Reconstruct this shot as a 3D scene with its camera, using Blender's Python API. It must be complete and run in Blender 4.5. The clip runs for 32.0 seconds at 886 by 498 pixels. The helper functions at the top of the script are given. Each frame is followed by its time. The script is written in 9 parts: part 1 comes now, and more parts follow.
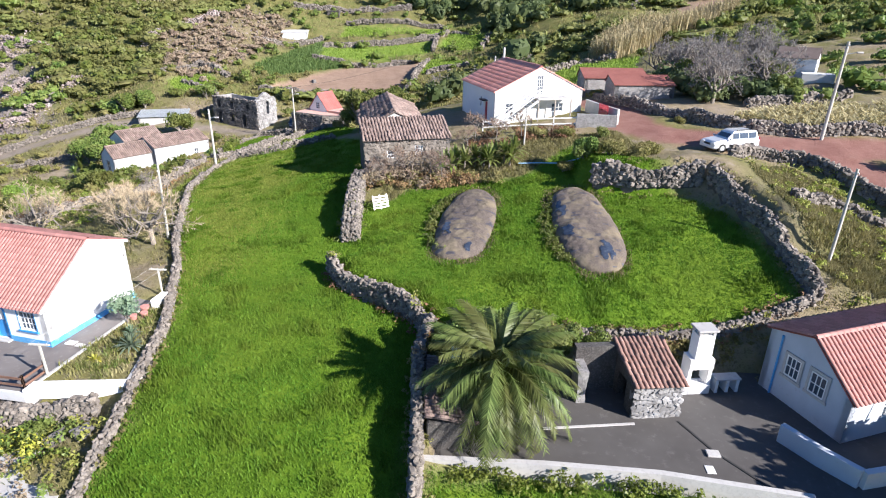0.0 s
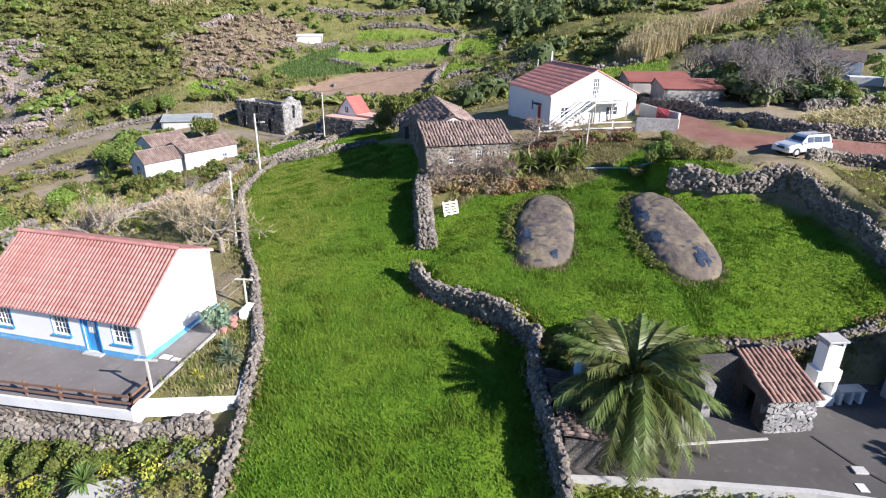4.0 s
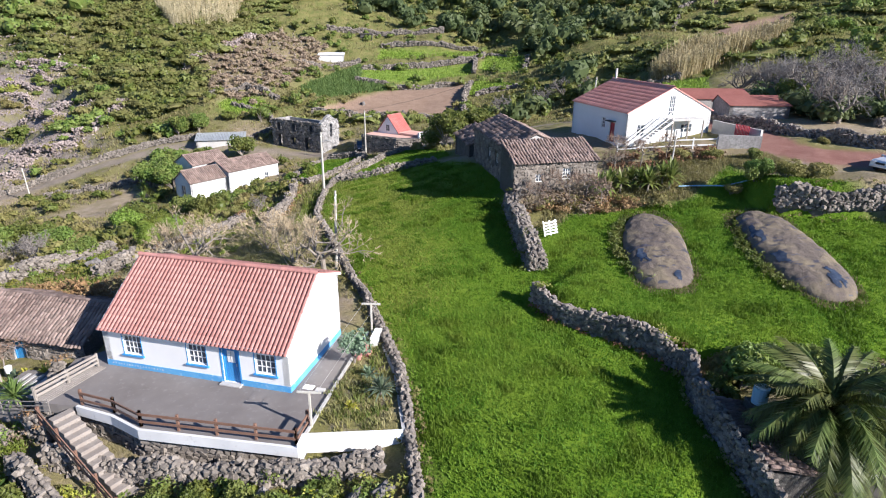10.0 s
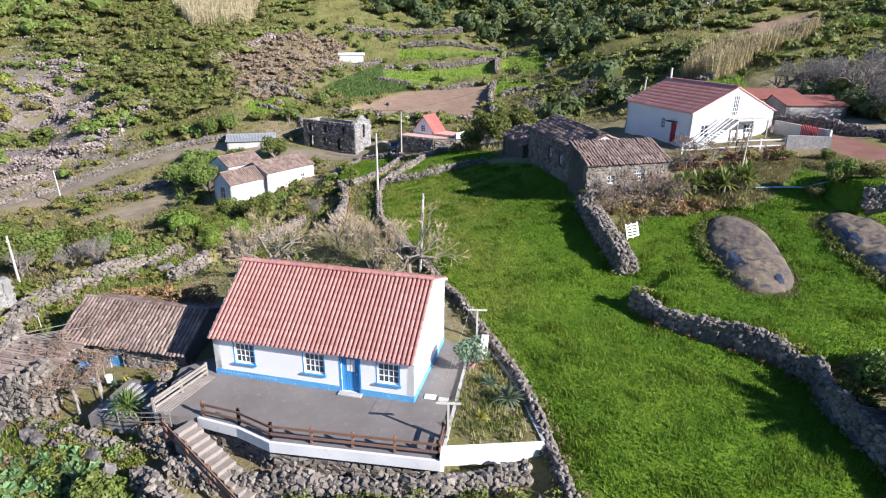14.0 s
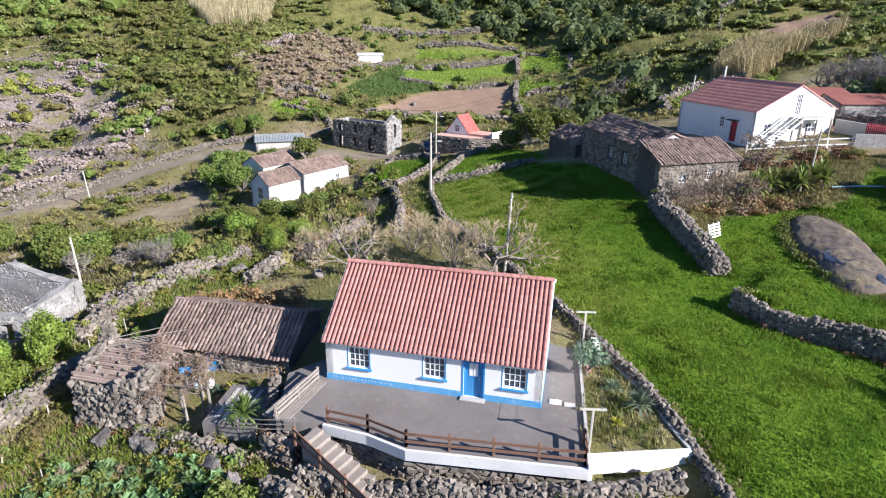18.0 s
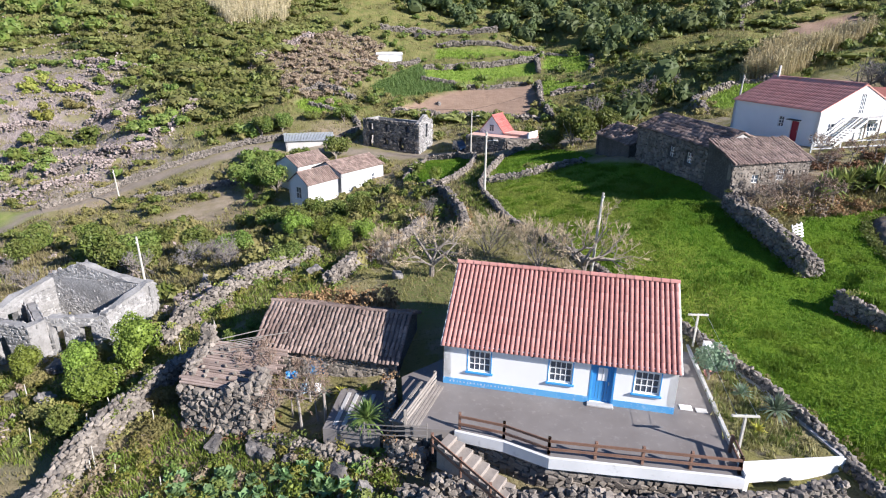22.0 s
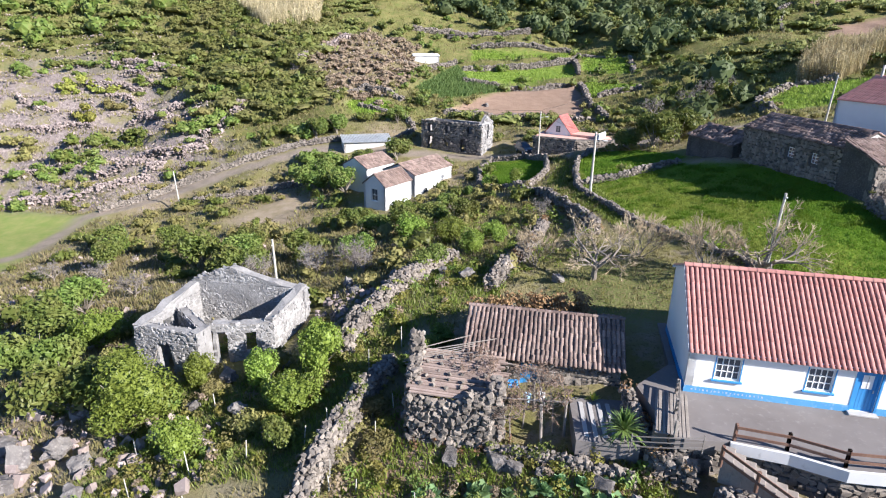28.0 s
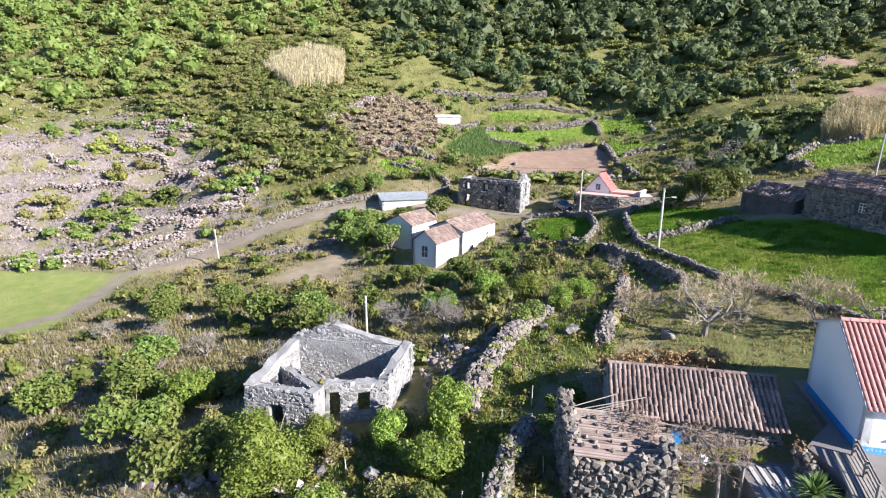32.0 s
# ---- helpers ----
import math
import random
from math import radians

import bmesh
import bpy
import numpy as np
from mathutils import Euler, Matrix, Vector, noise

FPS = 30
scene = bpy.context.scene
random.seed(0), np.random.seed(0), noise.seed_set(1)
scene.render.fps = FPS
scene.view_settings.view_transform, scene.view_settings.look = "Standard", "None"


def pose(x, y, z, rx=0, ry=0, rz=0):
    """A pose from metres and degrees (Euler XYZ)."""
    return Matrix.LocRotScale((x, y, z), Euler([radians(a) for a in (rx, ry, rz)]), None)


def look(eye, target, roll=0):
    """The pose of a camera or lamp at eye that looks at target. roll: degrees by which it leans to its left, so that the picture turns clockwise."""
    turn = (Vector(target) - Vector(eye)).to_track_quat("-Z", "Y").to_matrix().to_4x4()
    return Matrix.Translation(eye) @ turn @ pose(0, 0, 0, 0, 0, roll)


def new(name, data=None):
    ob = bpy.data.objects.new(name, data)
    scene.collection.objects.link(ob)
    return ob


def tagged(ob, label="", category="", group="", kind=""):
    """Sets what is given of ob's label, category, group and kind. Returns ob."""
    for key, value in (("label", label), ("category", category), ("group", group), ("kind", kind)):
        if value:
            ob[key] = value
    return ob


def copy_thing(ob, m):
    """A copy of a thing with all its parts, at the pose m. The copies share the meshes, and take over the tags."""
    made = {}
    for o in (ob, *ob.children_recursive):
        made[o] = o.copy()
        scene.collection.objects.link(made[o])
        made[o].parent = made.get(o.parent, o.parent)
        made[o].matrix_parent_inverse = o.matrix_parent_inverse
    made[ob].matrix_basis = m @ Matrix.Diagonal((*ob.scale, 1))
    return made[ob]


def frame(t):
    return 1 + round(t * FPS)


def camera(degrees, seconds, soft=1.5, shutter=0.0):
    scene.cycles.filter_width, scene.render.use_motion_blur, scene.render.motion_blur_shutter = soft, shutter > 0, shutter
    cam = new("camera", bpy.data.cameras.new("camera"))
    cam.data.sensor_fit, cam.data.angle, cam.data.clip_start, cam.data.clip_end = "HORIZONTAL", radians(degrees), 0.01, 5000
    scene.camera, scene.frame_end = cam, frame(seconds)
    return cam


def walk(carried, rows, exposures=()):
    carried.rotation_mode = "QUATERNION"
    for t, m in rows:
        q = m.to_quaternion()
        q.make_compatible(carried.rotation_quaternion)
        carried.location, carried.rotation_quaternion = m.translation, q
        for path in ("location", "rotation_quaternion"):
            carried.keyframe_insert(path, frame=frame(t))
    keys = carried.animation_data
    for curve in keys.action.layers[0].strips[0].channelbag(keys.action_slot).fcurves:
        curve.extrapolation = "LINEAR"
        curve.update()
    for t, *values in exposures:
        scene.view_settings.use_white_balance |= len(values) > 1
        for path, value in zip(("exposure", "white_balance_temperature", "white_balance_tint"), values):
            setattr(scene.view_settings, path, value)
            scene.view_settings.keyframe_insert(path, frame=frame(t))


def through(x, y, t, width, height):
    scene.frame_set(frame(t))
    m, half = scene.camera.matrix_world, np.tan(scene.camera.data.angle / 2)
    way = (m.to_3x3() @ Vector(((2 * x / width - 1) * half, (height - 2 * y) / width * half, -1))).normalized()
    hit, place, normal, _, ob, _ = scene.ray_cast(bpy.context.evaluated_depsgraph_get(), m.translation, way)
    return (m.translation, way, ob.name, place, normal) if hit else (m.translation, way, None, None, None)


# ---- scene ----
cam = camera(73.9, 32.0, soft=1.1)
PATH = [
    (0, (1.064, 0.703, 17.653), (0.918, 2.545, 16.887), 0.7),
    (0.5, (0.164, 0.796, 17.592), (0.023, 2.638, 16.826), 0.7),
    (1, (-0.631, 0.897, 17.531), (-0.768, 2.74, 16.766), 0.7),
    (1.5, (-1.422, 0.949, 17.455), (-1.557, 2.792, 16.691), 0.7),
    (2, (-2.194, 1.022, 17.38), (-2.327, 2.865, 16.617), 0.7),
    (2.5, (-2.948, 1.092, 17.342), (-3.081, 2.937, 16.58), 0.7),
    (3, (-3.748, 1.148, 17.33), (-3.878, 2.993, 16.568), 0.7),
    (3.5, (-4.488, 1.259, 17.361), (-4.616, 3.103, 16.598), 0.7),
    (5.5, (-7.291, 1.55, 17.418), (-7.414, 3.419, 16.717), 0.7),
    (6, (-7.952, 1.59, 17.413), (-8.072, 3.459, 16.712), 0.7),
    (6.5, (-8.608, 1.664, 17.385), (-8.727, 3.533, 16.684), 0.7),
    (7, (-9.245, 1.725, 17.363), (-9.364, 3.594, 16.662), 0.7),
    (7.5, (-9.987, 1.782, 17.334), (-10.1, 3.652, 16.634), 0.7),
    (8, (-10.715, 1.869, 17.266), (-10.826, 3.739, 16.565), 0.7),
    (8.5, (-11.41, 1.924, 17.228), (-11.521, 3.794, 16.527), 0.7),
    (9, (-12.102, 1.973, 17.221), (-12.212, 3.843, 16.52), 0.6),
    (9.5, (-12.854, 2.021, 17.192), (-12.962, 3.891, 16.492), 0.6),
    (10, (-13.556, 2.09, 17.143), (-13.663, 3.96, 16.443), 0.6),
    (10.5, (-14.291, 2.151, 17.109), (-14.398, 4.021, 16.409), 0.6),
    (11, (-15.022, 2.235, 17.085), (-15.13, 4.106, 16.385), 0.5),
    (11.5, (-15.83, 2.293, 17.052), (-15.937, 4.163, 16.352), 0.5),
    (12, (-16.614, 2.351, 17.051), (-16.72, 4.221, 16.352), 0.5),
    (12.5, (-17.409, 2.432, 17.022), (-17.515, 4.303, 16.323), 0.5),
    (13, (-18.184, 2.495, 17.019), (-18.289, 4.365, 16.32), 0.5),
    (13.5, (-18.997, 2.558, 17.06), (-19.101, 4.428, 16.36), 0.5),
    (14, (-19.829, 2.604, 17.033), (-19.932, 4.475, 16.333), 0.5),
    (14.5, (-20.67, 2.713, 16.938), (-20.772, 4.584, 16.239), 0.6),
    (16.5, (-23.811, 2.965, 16.816), (-23.909, 4.836, 16.118), 0.6),
    (17, (-24.541, 3.0, 16.772), (-24.638, 4.872, 16.075), 0.5),
    (17.5, (-25.249, 3.068, 16.692), (-25.344, 4.94, 15.995), 0.6),
    (18, (-25.965, 3.106, 16.629), (-26.06, 4.979, 15.933), 0.5),
    (18.5, (-26.652, 3.176, 16.583), (-26.746, 5.048, 15.887), 0.5),
    (19, (-27.361, 3.233, 16.537), (-27.454, 5.106, 15.841), 0.5),
    (19.5, (-28.066, 3.296, 16.483), (-28.157, 5.169, 15.788), 0.6),
    (20, (-28.797, 3.344, 16.473), (-28.887, 5.217, 15.777), 0.6),
    (20.5, (-29.53, 3.381, 16.461), (-29.62, 5.254, 15.765), 0.6),
    (21, (-30.305, 3.446, 16.375), (-30.394, 5.32, 15.68), 0.6),
    (21.5, (-31.162, 3.507, 16.338), (-31.249, 5.38, 15.643), 0.6),
    (22, (-32.037, 3.568, 16.313), (-32.123, 5.441, 15.618), 0.7),
    (22.5, (-32.916, 3.631, 16.28), (-33.002, 5.505, 15.586), 0.7),
    (23, (-33.851, 3.691, 16.272), (-33.935, 5.565, 15.578), 0.7),
    (23.5, (-34.843, 3.722, 16.275), (-34.925, 5.595, 15.58), 0.7),
    (24, (-35.797, 3.804, 16.212), (-35.877, 5.678, 15.518), 0.8),
    (24.5, (-36.785, 3.893, 16.14), (-36.864, 5.768, 15.447), 0.8),
    (25, (-37.706, 4.006, 16.044), (-37.785, 5.881, 15.352), 0.8),
    (25.5, (-38.679, 4.07, 16.015), (-38.756, 5.945, 15.324), 0.8),
    (27.5, (-42.656, 4.183, 15.764), (-42.727, 6.06, 15.077), 0.8),
    (28, (-43.647, 4.25, 15.712), (-43.716, 6.127, 15.026), 0.8),
    (28.5, (-44.667, 4.265, 15.616), (-44.734, 6.142, 14.931), 0.8),
    (29, (-45.653, 4.316, 15.543), (-45.719, 6.194, 14.859), 0.8),
    (29.5, (-46.659, 4.352, 15.457), (-46.723, 6.231, 14.773), 0.8),
    (30, (-47.649, 4.401, 15.365), (-47.712, 6.28, 14.682), 0.8),
    (30.5, (-48.627, 4.437, 15.321), (-48.689, 6.321, 14.651), 0.8),
    (31, (-49.63, 4.514, 15.259), (-49.69, 6.414, 14.636), 0.9),
    (31.5, (-50.597, 4.538, 15.245), (-50.656, 6.457, 14.684), 0.8),
    (32, (-51.303, 4.457, 15.284), (-51.359, 6.394, 14.786), 0.8),
]
walk(cam, [(t, look(e, g, r)) for t, e, g, r in PATH],
     [(0, 1.42, 5050, 13), (3, 1.34, 5050, 13), (6, 1.18, 5050, 13), (12, 1.22, 5050, 13), (24, 1.30, 5050, 13), (28, 1.47, 5050, 13), (30.5, 1.56, 5050, 13), (32, 1.66, 5050, 13)])
# ---- world, sun, exposure ----
SUN_AZ, SUN_EL = radians(-28), radians(28)
sun_way = Vector((math.cos(SUN_AZ) * math.cos(SUN_EL), math.sin(SUN_AZ) * math.cos(SUN_EL), math.sin(SUN_EL)))
world = bpy.data.worlds.new("sky")
scene.world = world
world.use_nodes = True
wt = world.node_tree
sky = wt.nodes.new("ShaderNodeTexSky")
sky.sky_type, sky.sun_disc = "NISHITA", False
sky.dust_density, sky.ozone_density = 0.2, 4.0
sky.sun_elevation, sky.sun_rotation = SUN_EL, radians(90) - SUN_AZ
wt.nodes["Background"].inputs[1].default_value = 0.043
wt.links.new(sky.outputs[0], wt.nodes["Background"].inputs[0])
sun = new("sun", bpy.data.lights.new("sun", "SUN"))
sun.data.energy, sun.data.angle, sun.data.color = 5.0, radians(0.5), (1.0, 0.805, 0.57)
sun.matrix_world = look(sun_way * 300, (0, 0, 0))
scene.view_settings.exposure = 0.6

# ---- materials ----
def nodes_of(name):
    m = bpy.data.materials.new(name)
    m.use_nodes = True
    return m, m.node_tree, m.node_tree.nodes["Principled BSDF"]


def noise_node(nt, scale, detail=4, rough=0.6, vec=None):
    n = nt.nodes.new("ShaderNodeTexNoise")
    n.inputs["Scale"].default_value, n.inputs["Detail"].default_value, n.inputs["Roughness"].default_value = scale, detail, rough
    if vec is None:
        vec = nt.nodes.new("ShaderNodeNewGeometry").outputs["Position"]
    nt.links.new(vec, n.inputs["Vector"])
    return n.outputs["Fac"]


def ramp(nt, fac, lo, hi):
    r = nt.nodes.new("ShaderNodeMapRange")
    r.inputs[1].default_value, r.inputs[2].default_value = lo, hi
    nt.links.new(fac, r.inputs[0])
    return r.outputs[0]


def blend(nt, fac, a, b, kind="MIX"):
    n = nt.nodes.new("ShaderNodeMix")
    n.data_type, n.blend_type = "RGBA", kind
    for i, v in ((0, fac), (6, a), (7, b)):
        if isinstance(v, (int, float)):
            n.inputs[i].default_value = v
        elif isinstance(v, tuple):
            n.inputs[i].default_value = (*v, 1)
        else:
            nt.links.new(v, n.inputs[i])
    return n.outputs[2]


def relief(nt, b, fac, strength, dist):
    n = nt.nodes.new("ShaderNodeBump")
    n.inputs["Strength"].default_value, n.inputs["Distance"].default_value = strength, dist
    nt.links.new(fac, n.inputs["Height"])
    nt.links.new(n.outputs[0], b.inputs["Normal"])


def surface(name, c1, c2, c3, big=0.6, fine=9.0, rough=0.85, bump=0.5, dist=0.02, vary=0.0, island=False, spots=0.35, metal=0.0):
    """c1/c2 blend in large patches, c3 comes in as fine stains; vary: brightness from piece to piece."""
    m, nt, b = nodes_of(name)
    large = ramp(nt, noise_node(nt, big, 3), 0.35, 0.65)
    small = noise_node(nt, fine, 5, 0.7)
    col = blend(nt, large, c1, c2)
    col = blend(nt, ramp(nt, small, 1 - spots - 0.15, 1 - spots + 0.2), col, c3)
    if vary:
        if island:
            r = nt.nodes.new("ShaderNodeNewGeometry").outputs["Random Per Island"]
        else:
            r = nt.nodes.new("ShaderNodeObjectInfo").outputs["Random"]
        h = nt.nodes.new("ShaderNodeHueSaturation")
        nt.links.new(ramp2(nt, r, 1 - vary, 1 + vary), h.inputs["Value"])
        nt.links.new(col, h.inputs["Color"])
        col = h.outputs[0]
    nt.links.new(col, b.inputs["Base Color"])
    b.inputs["Roughness"].default_value, b.inputs["Metallic"].default_value = rough, metal
    if bump:
        relief(nt, b, small, bump, dist)
    return m


def ramp2(nt, fac, lo, hi):
    r = nt.nodes.new("ShaderNodeMapRange")
    r.inputs[3].default_value, r.inputs[4].default_value = lo, hi
    nt.links.new(fac, r.inputs[0])
    return r.outputs[0]


def leafy(name, dark, light, dry=None, gloss=0.5, through=0.25, spread=0.5):
    """Leaves: each leaf (one mesh island) takes its own tone; light comes through them."""
    m, nt, b = nodes_of(name)
    r = nt.nodes.new("ShaderNodeNewGeometry").outputs["Random Per Island"]
    col = blend(nt, r, dark, light)
    patch = ramp(nt, noise_node(nt, spread, 2), 0.4, 0.65)
    col = blend(nt, patch, col, blend(nt, 0.45, col, dry if dry else dark))
    o = nt.nodes.new("ShaderNodeObjectInfo").outputs["Random"]
    h = nt.nodes.new("ShaderNodeHueSaturation")
    nt.links.new(ramp2(nt, o, 0.75, 1.25), h.inputs["Value"])
    nt.links.new(ramp2(nt, o, 0.485, 0.515), h.inputs["Hue"])
    nt.links.new(col, h.inputs["Color"])
    nt.links.new(h.outputs[0], b.inputs["Base Color"])
    b.inputs["Roughness"].default_value = gloss
    b.inputs["Specular IOR Level"].default_value = 0.3
    t = nt.nodes.new("ShaderNodeBsdfTranslucent")
    nt.links.new(h.outputs[0], t.inputs[0])
    mix = nt.nodes.new("ShaderNodeMixShader")
    mix.inputs[0].default_value = through
    nt.links.new(b.outputs[0], mix.inputs[1])
    nt.links.new(t.outputs[0], mix.inputs[2])
    nt.links.new(mix.outputs[0], nt.nodes["Material Output"].inputs[0])
    return m


M_STONE = surface("basalt_stone", (0.14, 0.122, 0.105), (0.235, 0.208, 0.178), (0.41, 0.372, 0.315), 0.8, 14, 0.92, 0.7, 0.03, 0.28, spots=0.33)
M_STONES = surface("basalt_stones_joined", (0.14, 0.122, 0.105), (0.235, 0.208, 0.178), (0.41, 0.372, 0.315), 0.8, 14, 0.92, 0.7, 0.03, 0.28, True, spots=0.33)
M_SCREE = surface("purple_grey_lava_rubble", (0.22, 0.18, 0.168), (0.32, 0.27, 0.25), (0.43, 0.375, 0.34), 0.3, 6, 0.95, 0.7, 0.05, 0.3, True, spots=0.33)
M_CORE = surface("wall_core_earth", (0.09, 0.08, 0.07), (0.12, 0.11, 0.095), (0.14, 0.13, 0.11), 1.0, 12, 0.95, 0.8, 0.04)
M_PALESTONE = surface("limed_rubble_stone", (0.25, 0.245, 0.24), (0.36, 0.355, 0.35), (0.14, 0.13, 0.125), 0.9, 7, 0.92, 0.9, 0.05, 0.3, True, spots=0.35)
M_LIMEMORTAR = surface("pale_lime_mortar", (0.23, 0.225, 0.22), (0.32, 0.315, 0.31), (0.15, 0.145, 0.14), 0.8, 6, 0.95, 0.9, 0.05, spots=0.38)
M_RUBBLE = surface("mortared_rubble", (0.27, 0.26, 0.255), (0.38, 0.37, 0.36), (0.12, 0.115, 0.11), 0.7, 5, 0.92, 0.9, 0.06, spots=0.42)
# Dark rubble; also carries the shade of walls turned from the sun.
M_DARKRUBBLE = surface("dark_and_shaded_rubble", (0.055, 0.05, 0.048), (0.09, 0.085, 0.08), (0.22, 0.21, 0.19), 0.6, 9, 0.92, 0.9, 0.06, spots=0.36)
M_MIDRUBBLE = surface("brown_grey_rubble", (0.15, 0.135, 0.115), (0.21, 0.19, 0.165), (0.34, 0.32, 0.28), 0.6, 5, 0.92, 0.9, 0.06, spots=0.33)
M_WHITE = surface("white_limewash", (0.80, 0.80, 0.79), (0.84, 0.84, 0.83), (0.70, 0.70, 0.68), 0.5, 6, 0.75, 0.15, 0.01, spots=0.22)
M_OLDWHITE = surface("weathered_whitewash", (0.58, 0.59, 0.60), (0.68, 0.685, 0.69), (0.30, 0.30, 0.30), 0.5, 3.5, 0.8, 0.25, 0.01, spots=0.27)
# Blue shade of the walls mixed into the limewash, with stains on top.
M_SHADYWHITE = surface("shade_tinted_stained_limewash", (0.45, 0.49, 0.55), (0.53, 0.57, 0.63), (0.25, 0.26, 0.28), 0.5, 3.5, 0.8, 0.25, 0.01, spots=0.25)
M_BLUE = surface("blue_paint", (0.06, 0.26, 0.60), (0.08, 0.30, 0.64), (0.20, 0.42, 0.68), 0.7, 9, 0.5, 0.1, 0.005, spots=0.2)
M_PALEBLUE = surface("worn_blue_plinth_paint", (0.10, 0.33, 0.66), (0.16, 0.40, 0.68), (0.62, 0.68, 0.72), 0.7, 4, 0.6, 0.1, 0.005, spots=0.3)
M_TILE = surface("red_clay_tile", (0.39, 0.18, 0.155), (0.45, 0.228, 0.198), (0.53, 0.325, 0.288), 0.4, 10, 0.8, 0.25, 0.01, 0.14, spots=0.3)
M_TILES = surface("red_clay_tiles_joined", (0.39, 0.18, 0.155), (0.45, 0.228, 0.198), (0.53, 0.325, 0.288), 0.4, 10, 0.8, 0.25, 0.01, 0.14, True, spots=0.3)
M_DECK = surface("tile_pan_clay", (0.24, 0.07, 0.05), (0.30, 0.09, 0.07), (0.36, 0.15, 0.11), 0.4, 10, 0.9, 0.2, 0.01)
M_BRICKTILE = surface("bright_brick_red_tile", (0.64, 0.29, 0.23), (0.69, 0.34, 0.28), (0.74, 0.44, 0.38), 0.4, 10, 0.75, 0.25, 0.01, 0.14, True, spots=0.3)
M_OLDTILE = surface("weathered_clay_tile", (0.15, 0.105, 0.09), (0.235, 0.175, 0.15), (0.36, 0.32, 0.28), 0.5, 8, 0.9, 0.4, 0.01, 0.35, spots=0.35)
M_OLDTILES = surface("weathered_clay_tiles_joined", (0.15, 0.105, 0.09), (0.235, 0.175, 0.15), (0.36, 0.32, 0.28), 0.5, 8, 0.9, 0.4, 0.01, 0.35, True, spots=0.35)
M_OLDDECK = surface("old_roof_underlay", (0.10, 0.075, 0.065), (0.14, 0.11, 0.10), (0.20, 0.17, 0.15), 0.5, 8, 0.95, 0.3, 0.02)
M_CONC = surface("dark_terrace_concrete", (0.15, 0.135, 0.128), (0.20, 0.185, 0.177), (0.30, 0.285, 0.275), 0.35, 3, 0.85, 0.15, 0.01, spots=0.3)
# Set darker than the sunlit screed: the yard's shade is in this colour.
M_YARD = surface("shade_darkened_yard_screed", (0.066, 0.061, 0.058), (0.092, 0.087, 0.083), (0.16, 0.152, 0.146), 0.3, 2.5, 0.85, 0.15, 0.01, spots=0.3)
M_GREYCONC = surface("grey_cement", (0.42, 0.41, 0.40), (0.50, 0.49, 0.47), (0.30, 0.29, 0.28), 0.6, 6, 0.85, 0.3, 0.01)
M_WOOD = surface("brown_stained_timber", (0.14, 0.075, 0.05), (0.19, 0.11, 0.075), (0.28, 0.19, 0.14), 1.5, 22, 0.7, 0.3, 0.005)
M_GREYWOOD = surface("bleached_timber", (0.24, 0.215, 0.19), (0.33, 0.30, 0.265), (0.16, 0.14, 0.12), 1.5, 20, 0.8, 0.3, 0.005)
M_DECKLOG = surface("weathered_brown_logs", (0.22, 0.165, 0.14), (0.30, 0.235, 0.20), (0.40, 0.34, 0.29), 1.2, 16, 0.85, 0.4, 0.01, 0.3)
M_VINE = surface("brown_vine_wood", (0.17, 0.12, 0.09), (0.25, 0.18, 0.13), (0.33, 0.27, 0.20), 0.4, 4, 0.9, 0)
M_POLE = surface("pale_weathered_pole", (0.44, 0.42, 0.37), (0.54, 0.52, 0.46), (0.32, 0.30, 0.26), 0.8, 9, 0.8, 0.2, 0.005)
M_BARK = surface("grey_bark", (0.18, 0.155, 0.13), (0.26, 0.23, 0.195), (0.37, 0.34, 0.29), 0.9, 10, 0.9, 0.5, 0.01)
M_TWIG = surface("pale_bare_twigs", (0.38, 0.31, 0.20), (0.46, 0.38, 0.25), (0.30, 0.24, 0.16), 0.4, 4, 0.9, 0)
M_GREYTWIG = surface("silvery_bare_twigs", (0.165, 0.15, 0.14), (0.24, 0.225, 0.21), (0.12, 0.11, 0.10), 0.2, 2, 0.9, 0)
M_WINDOW = surface("white_window_paint", (0.80, 0.80, 0.78), (0.82, 0.82, 0.80), (0.72, 0.72, 0.70), 2, 20, 0.5, 0)
M_REDPAINT = surface("red_gate_paint", (0.35, 0.02, 0.04), (0.40, 0.03, 0.05), (0.28, 0.04, 0.05), 1, 9, 0.5, 0)
M_TARP = surface("dark_plastic_sheet", (0.035, 0.045, 0.07), (0.05, 0.065, 0.10), (0.12, 0.14, 0.18), 1.2, 6, 0.25, 0.3, 0.02)
M_METAL = surface("galvanised_sheet", (0.42, 0.45, 0.47), (0.50, 0.53, 0.55), (0.60, 0.62, 0.63), 0.5, 5, 0.45, 0.1, 0.005, metal=0.3)
M_ROCK = surface("lava_rock", (0.12, 0.11, 0.105), (0.19, 0.18, 0.17), (0.36, 0.34, 0.32), 0.7, 5, 0.95, 0.9, 0.06, 0.3)
M_PLASTICBLUE = surface("light_blue_plastic", (0.35, 0.55, 0.72), (0.42, 0.60, 0.75), (0.6, 0.7, 0.78), 2, 9, 0.4, 0)
M_PALEMARK = surface("faded_white_marks", (0.42, 0.50, 0.62), (0.5, 0.56, 0.66), (0.25, 0.4, 0.62), 2, 12, 0.7, 0)
M_PINK = surface("faded_pink_plaster", (0.60, 0.36, 0.29), (0.66, 0.44, 0.36), (0.50, 0.33, 0.27), 0.6, 5, 0.85, 0.2, 0.01)
